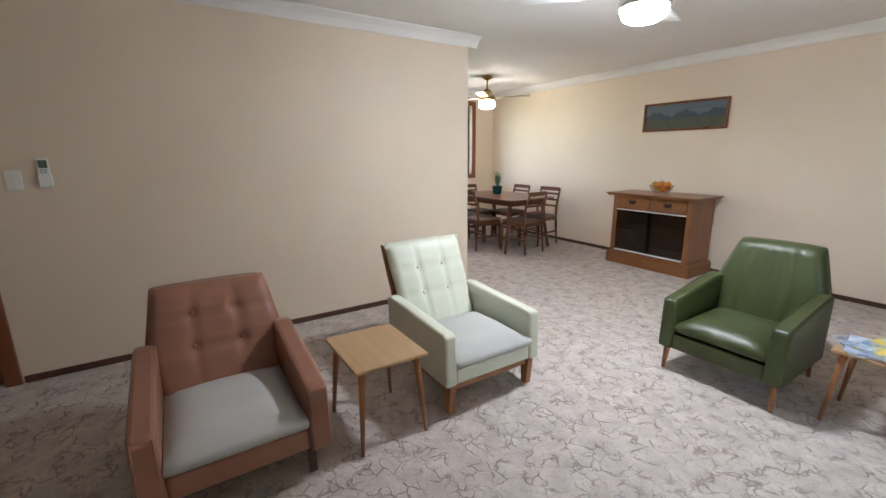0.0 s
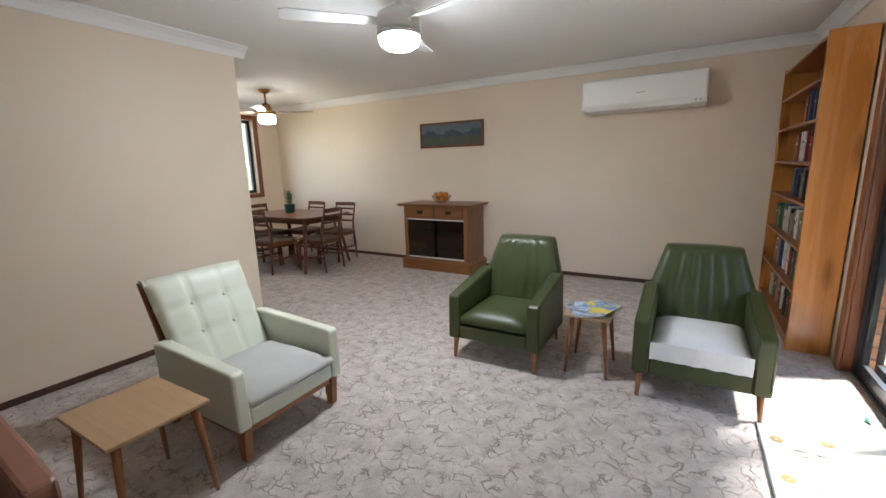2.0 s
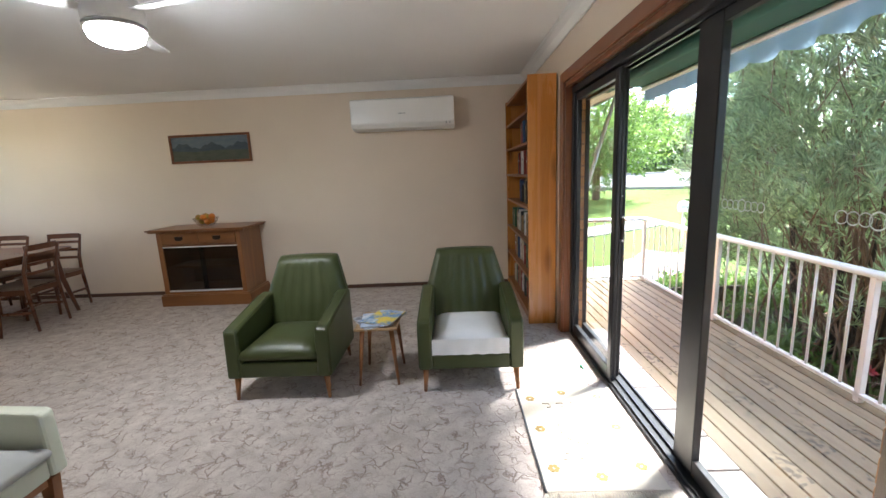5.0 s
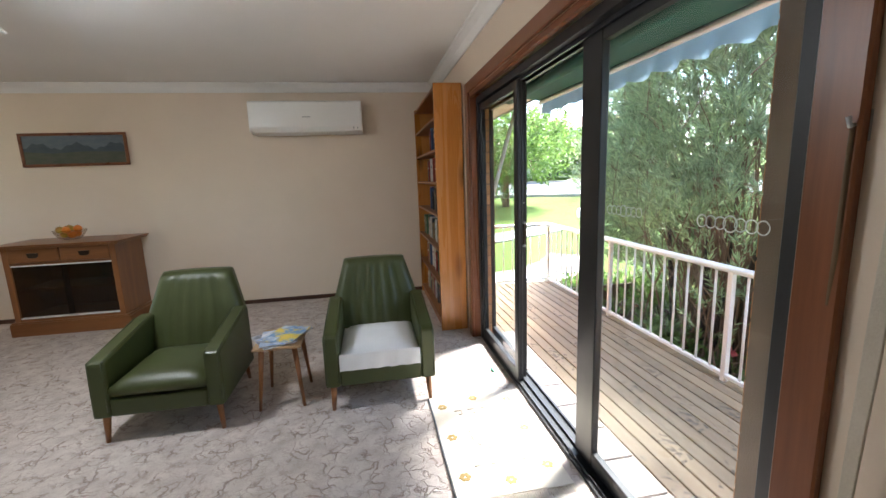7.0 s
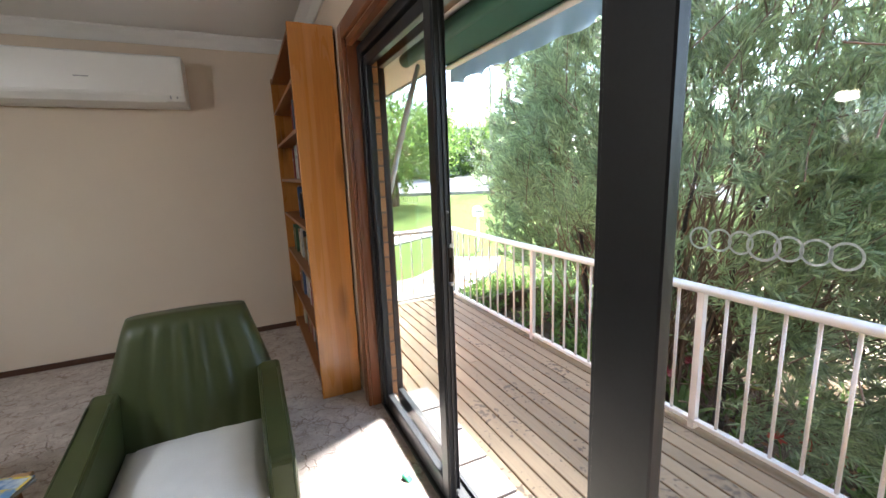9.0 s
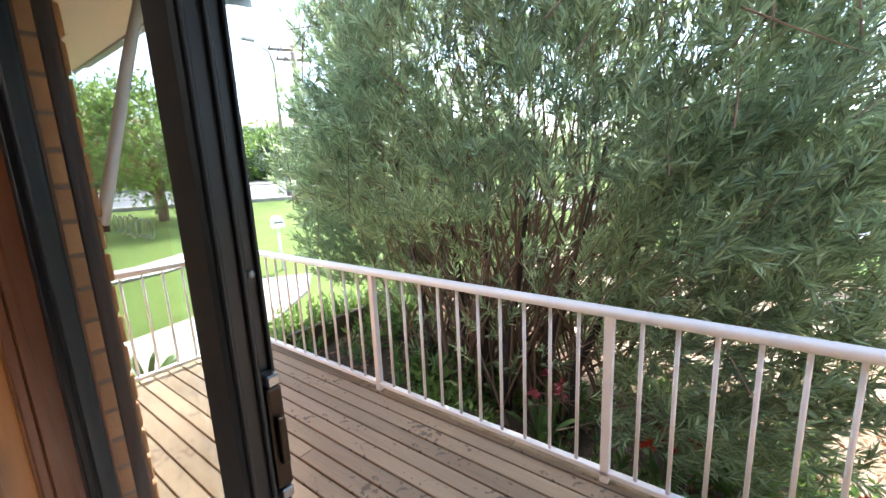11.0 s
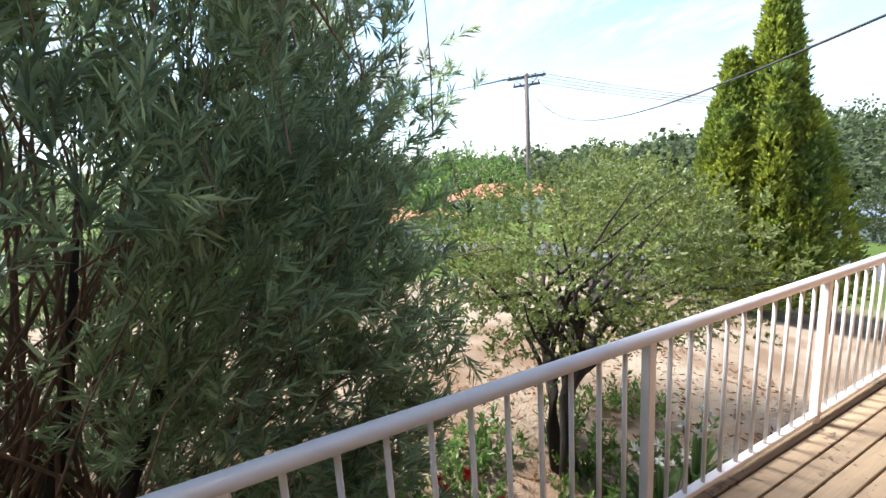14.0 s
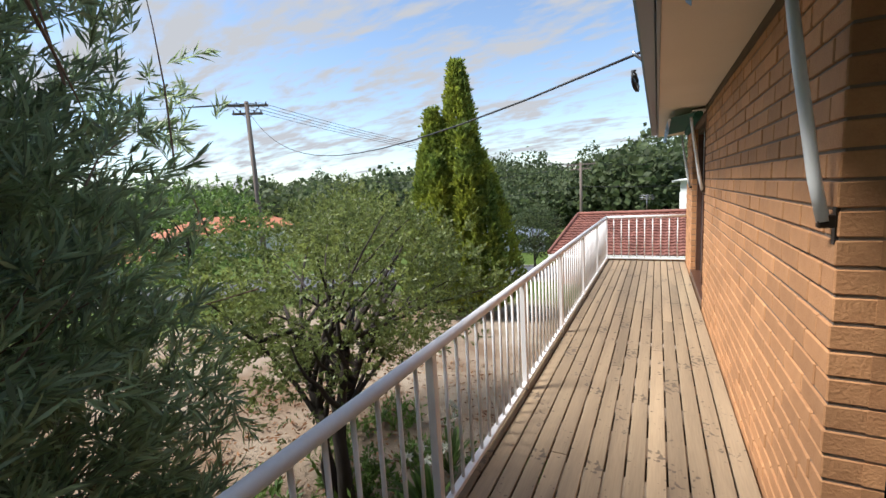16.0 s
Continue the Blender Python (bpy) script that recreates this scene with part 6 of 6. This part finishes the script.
for k in range(6):
    bm = B(); x, y = origin[0] - 0.25 + 0.12 * math.sin(k * 2.1), origin[1] - 0.75 + 0.3 * k
    tube(bm, [(x, y, gzb - 0.1), (x + 0.03, y + 0.02, gzb + 0.5), (x + 0.15, y + 0.12 * (k - 2.5), gzb + 1.3), (x + 0.3, y + 0.25 * (k - 2.5), gzb + 2.4)], [0.05, 0.04, 0.028, 0.012], 8)
    part("trunk", bm, BARKD, bush)


def tree(name, x, y, label, crown, radii, n, per, leaf, mat, trunks, bark=None, lean=(0, 0), fork=0.4, gap=0.25, width=0.42, group=""):
    """A tree: forked tapering trunks, limbs to the crown, and clumps of leaves with gaps between them."""
    z = float(terrain(x, y))
    t = thing(name, (x, y, z), 0, label, "tree", group)
    c, rd = np.array(crown) - np.array([x, y, z]), np.array(radii)
    d = unit(R.normal(size=(n, 3)))
    lump = np.array([noise.noise(Vector(v * 2.0 + np.array([x, y, 0]))) + 0.6 * noise.noise(Vector(v * 5.0)) for v in d])
    keep = lump > -gap - 0.15
    p = (c + d * rd * (R.uniform(0.3, 1, n) ** 0.5 * (0.9 + 0.4 * lump))[:, None])[keep]
    p[:, 2] = np.maximum(p[:, 2], c[2] - rd[2] * 0.95)
    w = unit(p - c) + R.normal(size=p.shape) * 0.6 + np.array([0, 0, 0.3])
    size = leaf
    b, dd, ln = sprigs(p, w, per, R.uniform(2.0, 4.5, len(p)) * size, 1.0, size)
    leaves("crown", b, dd, ln, ln * width, mat, t)["kind"] = "stuff"
    hz = c[2] - rd[2] * 0.35
    for k in range(trunks):
        a = k * math.tau / max(trunks, 1) + 0.5
        s = 0.0 if trunks == 1 else 0.12
        r0 = 0.035 * rd[2] + 0.03
        f = (s * math.cos(a) + lean[0] * 0.4 + 0.25 * s * k, s * math.sin(a) + lean[1] * 0.4, hz * fork)
        top = (c[0] * 0.6 + rd[0] * 0.35 * math.cos(a) * (trunks > 1), c[1] * 0.6 + rd[1] * 0.35 * math.sin(a) * (trunks > 1), hz + rd[2] * 0.3)
        bm = B(); tube(bm, [(s * math.cos(a) * 0.5, s * math.sin(a) * 0.5, -0.15), tuple(np.array(f) * np.array([1.2, 0.8, 0.55])), f, tuple((np.array(f) + np.array(top)) / 2 + np.array([0.05, -0.06, 0])), top], [r0 * 1.2, r0, r0 * 0.85, r0 * 0.55, r0 * 0.2], 9)
        part("trunk", bm, bark or BARKD, t)
        bm = B()
        m = 14 if trunks > 1 else 22
        ends = p[R.choice(len(p), m, replace=False)]
        stt = np.array(f) + (np.array(top) - np.array(f)) * R.uniform(0.0, 0.8, (m, 1))
        stems(bm, stt, ends, r0 * 0.42, 0.006, 0.10 * rd[2] / 1.5, 6, 5)
        part("limb", bm, bark or BARKD, t)["kind"] = "stuff"
    return t


tree("garden_tree", 5.55, 0.55, "small spreading tree with dark twisted trunks and yellow-green leaves", (6.25, -0.65, 0.25), (1.6, 2.35, 1.15), 3600, 16, 0.055, LEAFT, 3, fork=0.55, gap=0.15)
tree("street_tree", 7.8, 20.6, "broad green street tree on the lawn", (8.0, 20.6, 2.7), (2.6, 2.6, 2.1), 1300, 14, 0.17, LEAFG, 2, BARK, fork=0.5, gap=0.15)
tree("street_tree", 15.5, 36.0, "round green garden tree across the street", (15.5, 36.0, 3.6), (3.6, 3.6, 2.6), 900, 14, 0.26, LEAFG, 1, BARK)
tree("street_tree", 22.0, 37.0, "round green garden tree across the street", (22.0, 37.0, 3.0), (3.4, 3.4, 2.2), 900, 14, 0.26, LEAFG, 1, BARK)
tree("street_tree", 9.0, 38.0, "tall green garden tree across the street", (9.0, 38.0, 4.6), (4.2, 4.2, 3.6), 900, 14, 0.28, LEAFG, 1, BARK)
tree("yard_tree", -9.6, 6.5, "leafy green tree beside the house", (-9.6, 6.5, 2.6), (1.6, 3.6, 1.9), 900, 12, 0.12, LEAFG, 1, BARK)
tree("yard_tree", 14.5, 2.5, "dense green tree beyond the driveway", (14.5, 2.5, 0.2), (2.2, 2.2, 1.6), 900, 14, 0.15, LEAFG, 1, BARKD)
tree("yard_tree", 21.0, -7.5, "dense green tree beyond the driveway", (21.0, -7.5, 0.3), (3.4, 3.6, 2.2), 1200, 14, 0.18, LEAFG, 1, BARKD)
tree("yard_tree", 13.2, -8.8, "bright green tree behind the driveway", (13.2, -8.8, -0.2), (2.4, 2.6, 1.7), 1200, 14, 0.13, LEAFT, 1, BARKD)
tree("yard_tree", 9.2, -20.5, "round dark green tree by the neighbouring roof", (9.2, -20.5, -1.3), (1.6, 1.6, 1.4), 800, 14, 0.12, LEAFF, 1, BARKD)

# golden cypress with two spires
cy = thing("cypress", (8.15, -8.4, float(terrain(8.15, -8.4))), 0, "tall golden-green cypress with two spires", "tree")
cz = float(terrain(8.15, -8.4))
pp0, ww0 = [], []
for ox, oy, h, r, n in ((0, 0, 4.95 - cz, 1.25, 6200), (0.65, 0.45, 3.6 - cz, 1.25, 3600), (-0.5, -0.3, 2.3 - cz, 1.5, 2400), (0.95, -0.35, 2.6 - cz, 0.6, 1100), (-0.9, 0.45, 1.9 - cz, 0.6, 1100), (0.35, 0.95, 2.2 - cz, 0.6, 1100), (-0.45, 0.8, 3.0 - cz, 0.5, 900)):
    hh = R.uniform(0.03, 1.0, n) ** 0.9
    a = R.uniform(0, math.tau, n)
    taper = np.where(hh < 0.12, hh / 0.12 * 0.75 + 0.25, np.where(hh < 0.62, 1 - (hh - 0.12) * 0.9, 0.55 * (1 - hh) / 0.38 + 0.02)) 
    flame = 0.82 + 0.25 * np.array([noise.noise(Vector((math.cos(q) * 2.2, math.sin(q) * 2.2, w * h * 1.1))) for q, w in zip(a, hh)]) + R.uniform(-0.12, 0.06, n)
    rr = r * taper * flame
    pp0.append(np.stack([ox + rr * np.cos(a), oy + rr * np.sin(a), hh * h], 1))
    ww0.append(np.stack([0.55 * np.cos(a), 0.55 * np.sin(a), np.full(n, 0.9)], 1) + R.normal(size=(n, 3)) * 0.25)
pp0, ww0 = np.concatenate(pp0), np.concatenate(ww0)
b0, d0, l0 = sprigs(pp0, ww0, 9, R.uniform(0.12, 0.3, len(pp0)), 0.5, 0.12)
leaves("crown", b0, d0, l0, l0 * 0.4, LEAFC, cy)["kind"] = "stuff"
for ox, oy, h in ((0, 0, 4.7 - cz), (0.7, 0.42, 3.2 - cz)):
    bm = B(); tube(bm, [(ox * 0.3, oy * 0.3, -0.1), (ox, oy, h * 0.5), (ox, oy, h)], [0.16, 0.09, 0.01], 8); part("trunk", bm, BARK, cy)

# far wooded hills
fp, fw, fl = [], [], []
for th, r, s in [(R.uniform(52, 188), R.uniform(62, 190), R.uniform(3.0, 6.2)) for _ in range(620)]:
    x, y = 2 + r * math.sin(radians(th)), 3 + r * math.cos(radians(th))
    z = float(terrain(x, y))
    tall = R.uniform(0.8, 1.35) * s * np.interp(r, [62, 190], [0.75, 1.5]) * np.interp(th, [110, 150, 175], [0.85, 1.05, 1.2])
    if th < 100:
        tall *= 0.75
    m = 90
    d = unit(R.normal(size=(m, 3)))
    c = np.array([x, y, z + tall * 0.75])
    p = c + d * np.array([s, s, tall * 0.55]) * (R.uniform(0.5, 1, (m, 1)) ** 0.5)
    if R.random() < 0.45:
        p[: m // 2] += np.array([R.normal() * s * 0.6, R.normal() * s * 0.6, tall * 0.35])
    fp.append(p); fw.append(d + np.array([0, 0, 0.4])); fl.append(np.full(m, s * 0.17))
fp, fw, fl = np.concatenate(fp), np.concatenate(fw), np.concatenate(fl)
t0 = np.repeat(np.arange(len(fp)), 7)
b0 = fp[t0] + R.normal(size=(len(t0), 3)) * fl[t0][:, None] * 0.8
tagged(leaves("far_woods", b0, R.normal(size=(len(t0), 3)) * np.array([1, 1, 0.6]), fl[t0] * R.uniform(0.6, 1.3, len(t0)), fl[t0] * 1.0, LEAFF, None), "dark green wooded hills in the distance", "trees", kind="stuff")

# undergrowth below the deck rail
bedp = np.stack([R.uniform(4.0, 6.4, 2600), R.uniform(-1.6, 8.0, 2600)], 1)
bedp = bedp[(np.array([noise.noise(Vector((a * 1.3, b * 1.3, 0))) for a, b in bedp]) > -0.05)]
bedz = terrain(bedp[:, 0], bedp[:, 1])
p3 = np.column_stack([bedp, bedz])
b0, d0, l0 = sprigs(p3, R.normal(size=p3.shape) * 0.4 + np.array([0, 0, 1.0]), 14, R.uniform(0.12, 0.42, len(p3)), 0.8, 0.09)
tagged(leaves("undergrowth", b0, d0, l0, l0 * 0.35, LEAFG, None), "low green undergrowth in the garden bed", "plants", kind="stuff")
lit = np.stack([R.uniform(3.9, 8.5, 5000), R.uniform(-4, 8, 5000)], 1)
litz = terrain(lit[:, 0], lit[:, 1]) + 0.03
LITTER = leaf_material("dry_leaf_litter", (0.30, 0.17, 0.09), (0.20, 0.10, 0.055), 0.5, 0.9)
tagged(leaves("leaf_litter", np.column_stack([lit, litz]), R.normal(size=(5000, 3)) * np.array([1, 1, 0.25]), R.uniform(0.05, 0.12, 5000), 0.03, LITTER, None), "dry brown leaf litter on the bed", "leaf litter", kind="stuff")


def strap_plant(x, y, n, ln, label, flower=None):
    """A clump of broad arching leaves, with a few blooms where it has them."""
    z = float(terrain(x, y))
    t = thing("strap_leaf_plant", (x, y, z), 0, label, "plant", "garden bed plants")
    bm = B(); rr = random.Random(int(x * 100))
    for k in range(n):
        a, s, w = rr.uniform(0, math.tau), rr.uniform(0.25, 0.8) * ln, 0.028
        d, e = Vector((math.cos(a), math.sin(a), 0)), Vector((-math.sin(a), math.cos(a), 0)) * w
        prev = None
        for q in range(5):
            u = q / 4
            c = d * s * u + Vector((0, 0, ln * (u * 1.1 - 0.55 * u * u * (0.4 + s / ln))))
            ww = e * (0.5 + 1.2 * u) * (1 - u ** 3) + e * 0.05
            row = (bm.verts.new(c - ww), bm.verts.new(c + ww))
            if prev:
                bm.faces.new((prev[0], prev[1], row[1], row[0]))
            prev = row
    part("leaves", bm, LEAFG, t)
    if flower:
        for k in range(5):
            fx, fy, fz = rr.uniform(-0.2, 0.2), rr.uniform(-0.2, 0.2), ln * rr.uniform(0.9, 1.2)
            bm = B(); tube(bm, [(fx * 0.3, fy * 0.3, 0), (fx, fy, fz)], 0.006, 5)
            st = part("stalk", bm, LEAFG, t)
            b = np.tile(np.array([[fx, fy, fz]]), (14, 1))
            leaves("bloom", b, R.normal(size=(14, 3)) + np.array([0, 0, 0.5]), 0.07, 0.03, flower, st)
    return t


RED = leaf_material("red_petal", (0.62, 0.06, 0.02), (0.5, 0.04, 0.03), 0.2)
PALE = leaf_material("white_petal", (0.75, 0.75, 0.68), (0.65, 0.66, 0.58), 0.1)
PINK = leaf_material("pink_petal", (0.45, 0.10, 0.12), (0.35, 0.07, 0.09), 0.2)
strap_plant(4.65, 5.2, 16, 0.55, "broad-leaved green plant in the garden bed")
strap_plant(4.75, 4.1, 14, 0.5, "green plant with pink blooms under the bush", PINK)
strap_plant(4.8, 3.2, 16, 0.5, "green plant with red blooms in the bed", RED)
strap_plant(4.9, 2.0, 16, 0.55, "green plant with bright red blooms in the bed", RED)
strap_plant(4.75, 0.2, 26, 0.7, "green strap-leaved plant with white flowers", PALE)
strap_plant(4.95, -0.6, 26, 0.7, "green strap-leaved plant with white flowers", PALE)
strap_plant(4.6, 1.2, 22, 0.6, "green strap-leaved garden plant")
strap_plant(3.0, 7.3, 22, 0.6, "green strap-leaved plant beside the path")

# timber edging by the path
bm = B(); box(bm, 2.2, 7.05, -1.2, 5.6, 7.12, -0.55, 0.006, 1)
solid("garden_edging", bm, FRAMEW, "dark timber retaining edge along the bed", "edging", "structure")

# ---- neighbouring houses ----
nh = thing("neighbour_house", (0, 0, 0), 0, "house below with a brown tiled hip roof", "house")
E0, E1, R0, R1 = Vector((7.65, -17.3, -2.1)), Vector((-7, -17.3, -2.1)), Vector((6.75, -20.9, -0.45)), Vector((-6, -20.9, -0.45))
bm = B(); rows, cols = 15, 46
for i in range(rows):
    for j in range(cols):
        a, b2 = i / rows, (i + 1) / rows
        lo0, lo1 = E0.lerp(E1, j / cols).lerp(R0.lerp(R1, j / cols), a), E0.lerp(E1, (j + 1) / cols).lerp(R0.lerp(R1, (j + 1) / cols), a)
        hi0, hi1 = E0.lerp(E1, j / cols).lerp(R0.lerp(R1, j / cols), b2), E0.lerp(E1, (j + 1) / cols).lerp(R0.lerp(R1, (j + 1) / cols), b2)
        up = Vector((0, 0.02, 0.05))
        m0, m1 = lo0.lerp(lo1, 0.35), hi0.lerp(hi1, 0.35)
        q = [bm.verts.new(v) for v in (lo0 + up, m0 + up * 1.9, lo1 + up, hi1 + up * 0.15, m1 + up * 0.9, hi0 + up * 0.15, lo0, lo1)]
        bm.faces.new((q[0], q[1], q[4], q[5])); bm.faces.new((q[1], q[2], q[3], q[4])); bm.faces.new((q[6], q[7], q[2], q[1], q[0]))
part("roof_tiles", bm, ROOFT, nh, "rows of brown-red roof tiles")["kind"] = "stuff"
bm = B(); A = Vector((7.65, -24.5, -2.1)); Bk = Vector((-7, -24.5, -2.1))
for f in ((E0, A, R0), (A, Bk, R1, R0)):
    bm.faces.new([bm.verts.new(v) for v in f])
part("roof_back", bm, ROOFT, nh)
bm = B(); tube(bm, [tuple(E0 + Vector((0, 0, 0.08))), tuple(R0 + Vector((0, 0, 0.1)))], 0.09, 8); tube(bm, [tuple(R0 + Vector((0, 0, 0.1))), tuple(R1 + Vector((0, 0, 0.1)))], 0.09, 8); part("ridge_cap", bm, ROOFT, nh)
bm = B(); box(bm, -6.8, -24.2, -5.2, 7.3, -17.7, -2.15); part("wall", bm, HOUSEB, nh)
bm = B(); box(bm, -7, -17.34, -2.24, 7.65, -17.24, -2.1); part("gutter", bm, WHITE, nh)
bm = B(); tube(bm, [(3.3, -21, -0.5), (3.3, -21, 0.55)], 0.02, 6)
for z in (0.3, 0.4, 0.5):
    tube(bm, [(2.95, -21, z), (3.65, -21, z)], 0.012, 5)
part("aerial", bm, STEEL, nh)


def house(x, y, w, d, z0, eave, ridge, rz, wallm, roofm, label, storeys=1):
    """A plain hip-roofed house with its windows, at ground height z0."""
    h = thing("house", (x, y, z0), rz, label, "house", "houses in the street")
    bm = B(); box(bm, -w / 2, -d / 2, -0.5, w / 2, d / 2, eave); part("wall", bm, wallm, h)
    o = 0.5
    e = [Vector((sx * (w / 2 + o), sy * (d / 2 + o), eave)) for sx, sy in ((-1, -1), (1, -1), (1, 1), (-1, 1))]
    r0, r1 = Vector((-w / 2 + d / 2, 0, ridge)), Vector((w / 2 - d / 2, 0, ridge))
    bm = B(); v = [bm.verts.new(q) for q in e] + [bm.verts.new(r0), bm.verts.new(r1)]
    for f in ((0, 1, 5, 4), (1, 2, 5), (2, 3, 4, 5), (3, 0, 4), (3, 2, 1, 0)):
        bm.faces.new([v[k] for k in f])
    part("roof", bm, roofm, h)
    bm = B(); box(bm, -w / 2 - o, -d / 2 - o - 0.06, eave - 0.16, w / 2 + o, -d / 2 - o, eave); part("fascia", bm, WHITE, h)
    for s in range(storeys):
        for k in range(4):
            cx, cz = -w / 2 + w * (k + 0.5) / 4, eave - 1.6 - 2.7 * s
            bm = B(); box(bm, cx - 0.8, -d / 2 - 0.05, cz - 0.65, cx + 0.8, -d / 2 + 0.02, cz + 0.65); wi = part("window", bm, WHITE, h)
            for q in (-1, 1):
                bm = B(); box(bm, cx + (0.05 if q > 0 else -0.73), -d / 2 - 0.06, cz - 0.58, cx + (0.73 if q > 0 else -0.05), -d / 2 - 0.045, cz + 0.58); part("pane", bm, WINDK, wi)
    return h


house(22.5, 42.5, 15, 8, float(terrain(22.5, 42.5)), 4.4, 6.0, -28, HOUSEW, ROOFT, "two-storey pale house with a brown tiled roof across the street", 2)
house(10.0, 47.0, 12, 8, float(terrain(10, 47)), 4.6, 6.4, -12, HOUSEB, ROOFT, "two-storey orange brick house across the street", 2)
house(41.0, -9.5, 14, 8, -5.2, 2.9, 4.2, 75, HOUSEW, TERRA, "low house with a terracotta roof below the street")
house(45.0, -27.0, 14, 8, -4.6, 3.2, 4.7, 62, HOUSEW, TERRA, "low house with a terracotta roof among trees")
house(17.5, -37.0, 9, 6, -6.0, 2.6, 3.6, 20, HOUSEW, GUTTER, "pale house with a grey roof among trees")
house(-2.2, -33.0, 6, 5, -4.0, 5.1, 5.6, 10, HOUSEW, HOUSEW, "white shed-like house beyond the tiled roof")

# ---- street furniture ----
mb = thing("letterbox", (6.7, 11.0, float(terrain(6.7, 11.0))), -25, "small white metal letterbox on a post", "letterbox")
bm = B(); tube(bm, [(0, 0, -0.05), (0, 0, 0.92)], 0.03, 8); part("post", bm, WHITE, mb)
bm = B(); prism(bm, [(-0.13, 0.92), (0.13, 0.92), (0.13, 1.06), (0.09, 1.13), (0, 1.16), (-0.09, 1.13), (-0.13, 1.06)], "y", -0.2, 0.2, 0.008); bxm = part("box", bm, WHITE, mb)
bm = B(); box(bm, -0.08, -0.204, 1.03, 0.08, -0.2, 1.05); part("slot", bm, WIRE, bxm)


def pole(x, y, top, rz, label, arm=1.3):
    z = float(terrain(x, y))
    p = thing("power_pole", (x, y, z), rz, label, "power pole", "power poles")
    bm = B(); tube(bm, [(0, 0, -0.3), (0, 0, top - z)], [0.19, 0.13], 12); part("post", bm, POLE, p)
    for k, dz in enumerate((0.25, 0.75)):
        w = arm if k == 0 else arm * 0.7
        bm = B(); box(bm, -w, -0.06, top - z - dz - 0.07, w, 0.06, top - z - dz + 0.07, 0.01, 1); ca = part("crossarm", bm, POLE, p)
        for q in (-0.9, -0.45, 0.45, 0.9):
            bm = B(); lathe(bm, [(0.03, 0), (0.05, 0.04), (0.03, 0.08), (0.045, 0.12), (0.02, 0.16)], (q * w, 0, top - z - dz + 0.07), 8); part("insulator", bm, WIRE, ca)
    bm = B(); tube(bm, [(-arm * 0.6, 0.0, top - z - 0.3), (0, 0.05, top - z - 1.1), (arm * 0.6, 0, top - z - 0.3)], 0.03, 6); part("brace", bm, POLE, p)
    return p


PX, PY = 2.81 + 30 * 0.776, 3.35 - 30 * 0.628
pole(PX, PY, 7.75, 38, "tall grey timber power pole with crossarms")
pole(10.2, -44.0, 3.6, 5, "timber power pole in front of the wooded hill", 1.5)
pole(16.5, 24.0, 8.2, -30, "tall grey timber power pole beside the street")


def cable(a, b2, sag, r, label):
    a, b2 = Vector(a), Vector(b2)
    bm = B(); pts = []
    for k in range(21):
        t = k / 20
        p = a.lerp(b2, t); p.z -= sag * 4 * t * (1 - t); pts.append(tuple(p))
    tube(bm, pts, r, 5)
    solid("overhead_cable", bm, WIRE, label, "cable", "", "overhead cables")


PT = (PX, PY, 7.3)
cable(PT, (2.94, -0.5, 2.33), 1.7, 0.012, "black service cable from the pole to the eave")
for k in range(4):
    cable((PX - 0.9 + 0.55 * k, PY - 0.4 + 0.4 * k, 7.6 - 0.0 * k), (10.2 + 0.5 * k, -44.0, 3.4), 0.9, 0.014, "thin power line strung between poles")
    cable((PX - 0.9 + 0.55 * k, PY - 0.4 + 0.4 * k, 7.6), (47 + 0.6 * k, 8, 9.0), 1.2, 0.014, "thin power line strung between poles")
for k in range(2):
    cable((10.2, -44, 3.3 - 2.3 * k), (32, -36, 3.0 - 1.6 * k), 0.8, 0.02, "power line in front of the wooded hill")
    cable((10.2, -44, 3.3 - 2.3 * k), (-22, -46, 3.6 - 2.0 * k), 0.8, 0.02, "power line in front of the wooded hill")
lp = thing("cable_loop", (2.945, -0.5, 2.26), 0, "slack black service cable loops at the eave", "cable")
bm = B(); tube(bm, [(0.03 + 0.02 * math.sin(k * 0.7), 0.02 * k * 0 + 0.12 * math.sin(k * 0.63), -0.06 - 0.10 * (1 - math.cos(k * 0.63)) * 0.8) for k in range(20)], 0.009, 6); part("loop", bm, WIRE, lp)
bm = B(); tube(bm, [(-0.03, 0, 0.0), (0.03, 0, 0.06), (0.05, 0, 0.09)], 0.012, 6); part("hook", bm, STEEL, lp)
sl = thing("street_light", (14.5, 22.8, float(terrain(14.5, 22.8))), 0, "grey street light on a curved arm", "street light")
bm = B(); tube(bm, [(0, 0, -0.2), (0, 0, 6.6), (-0.4, -0.3, 7.1), (-1.6, -0.8, 7.3)], [0.1, 0.07, 0.05, 0.04], 8); part("mast", bm, STEEL, sl)
bm = B(); box(bm, -2.0, -1.0, 7.22, -1.4, -0.7, 7.34, 0.03); part("lamp_head", bm, STEEL, sl)
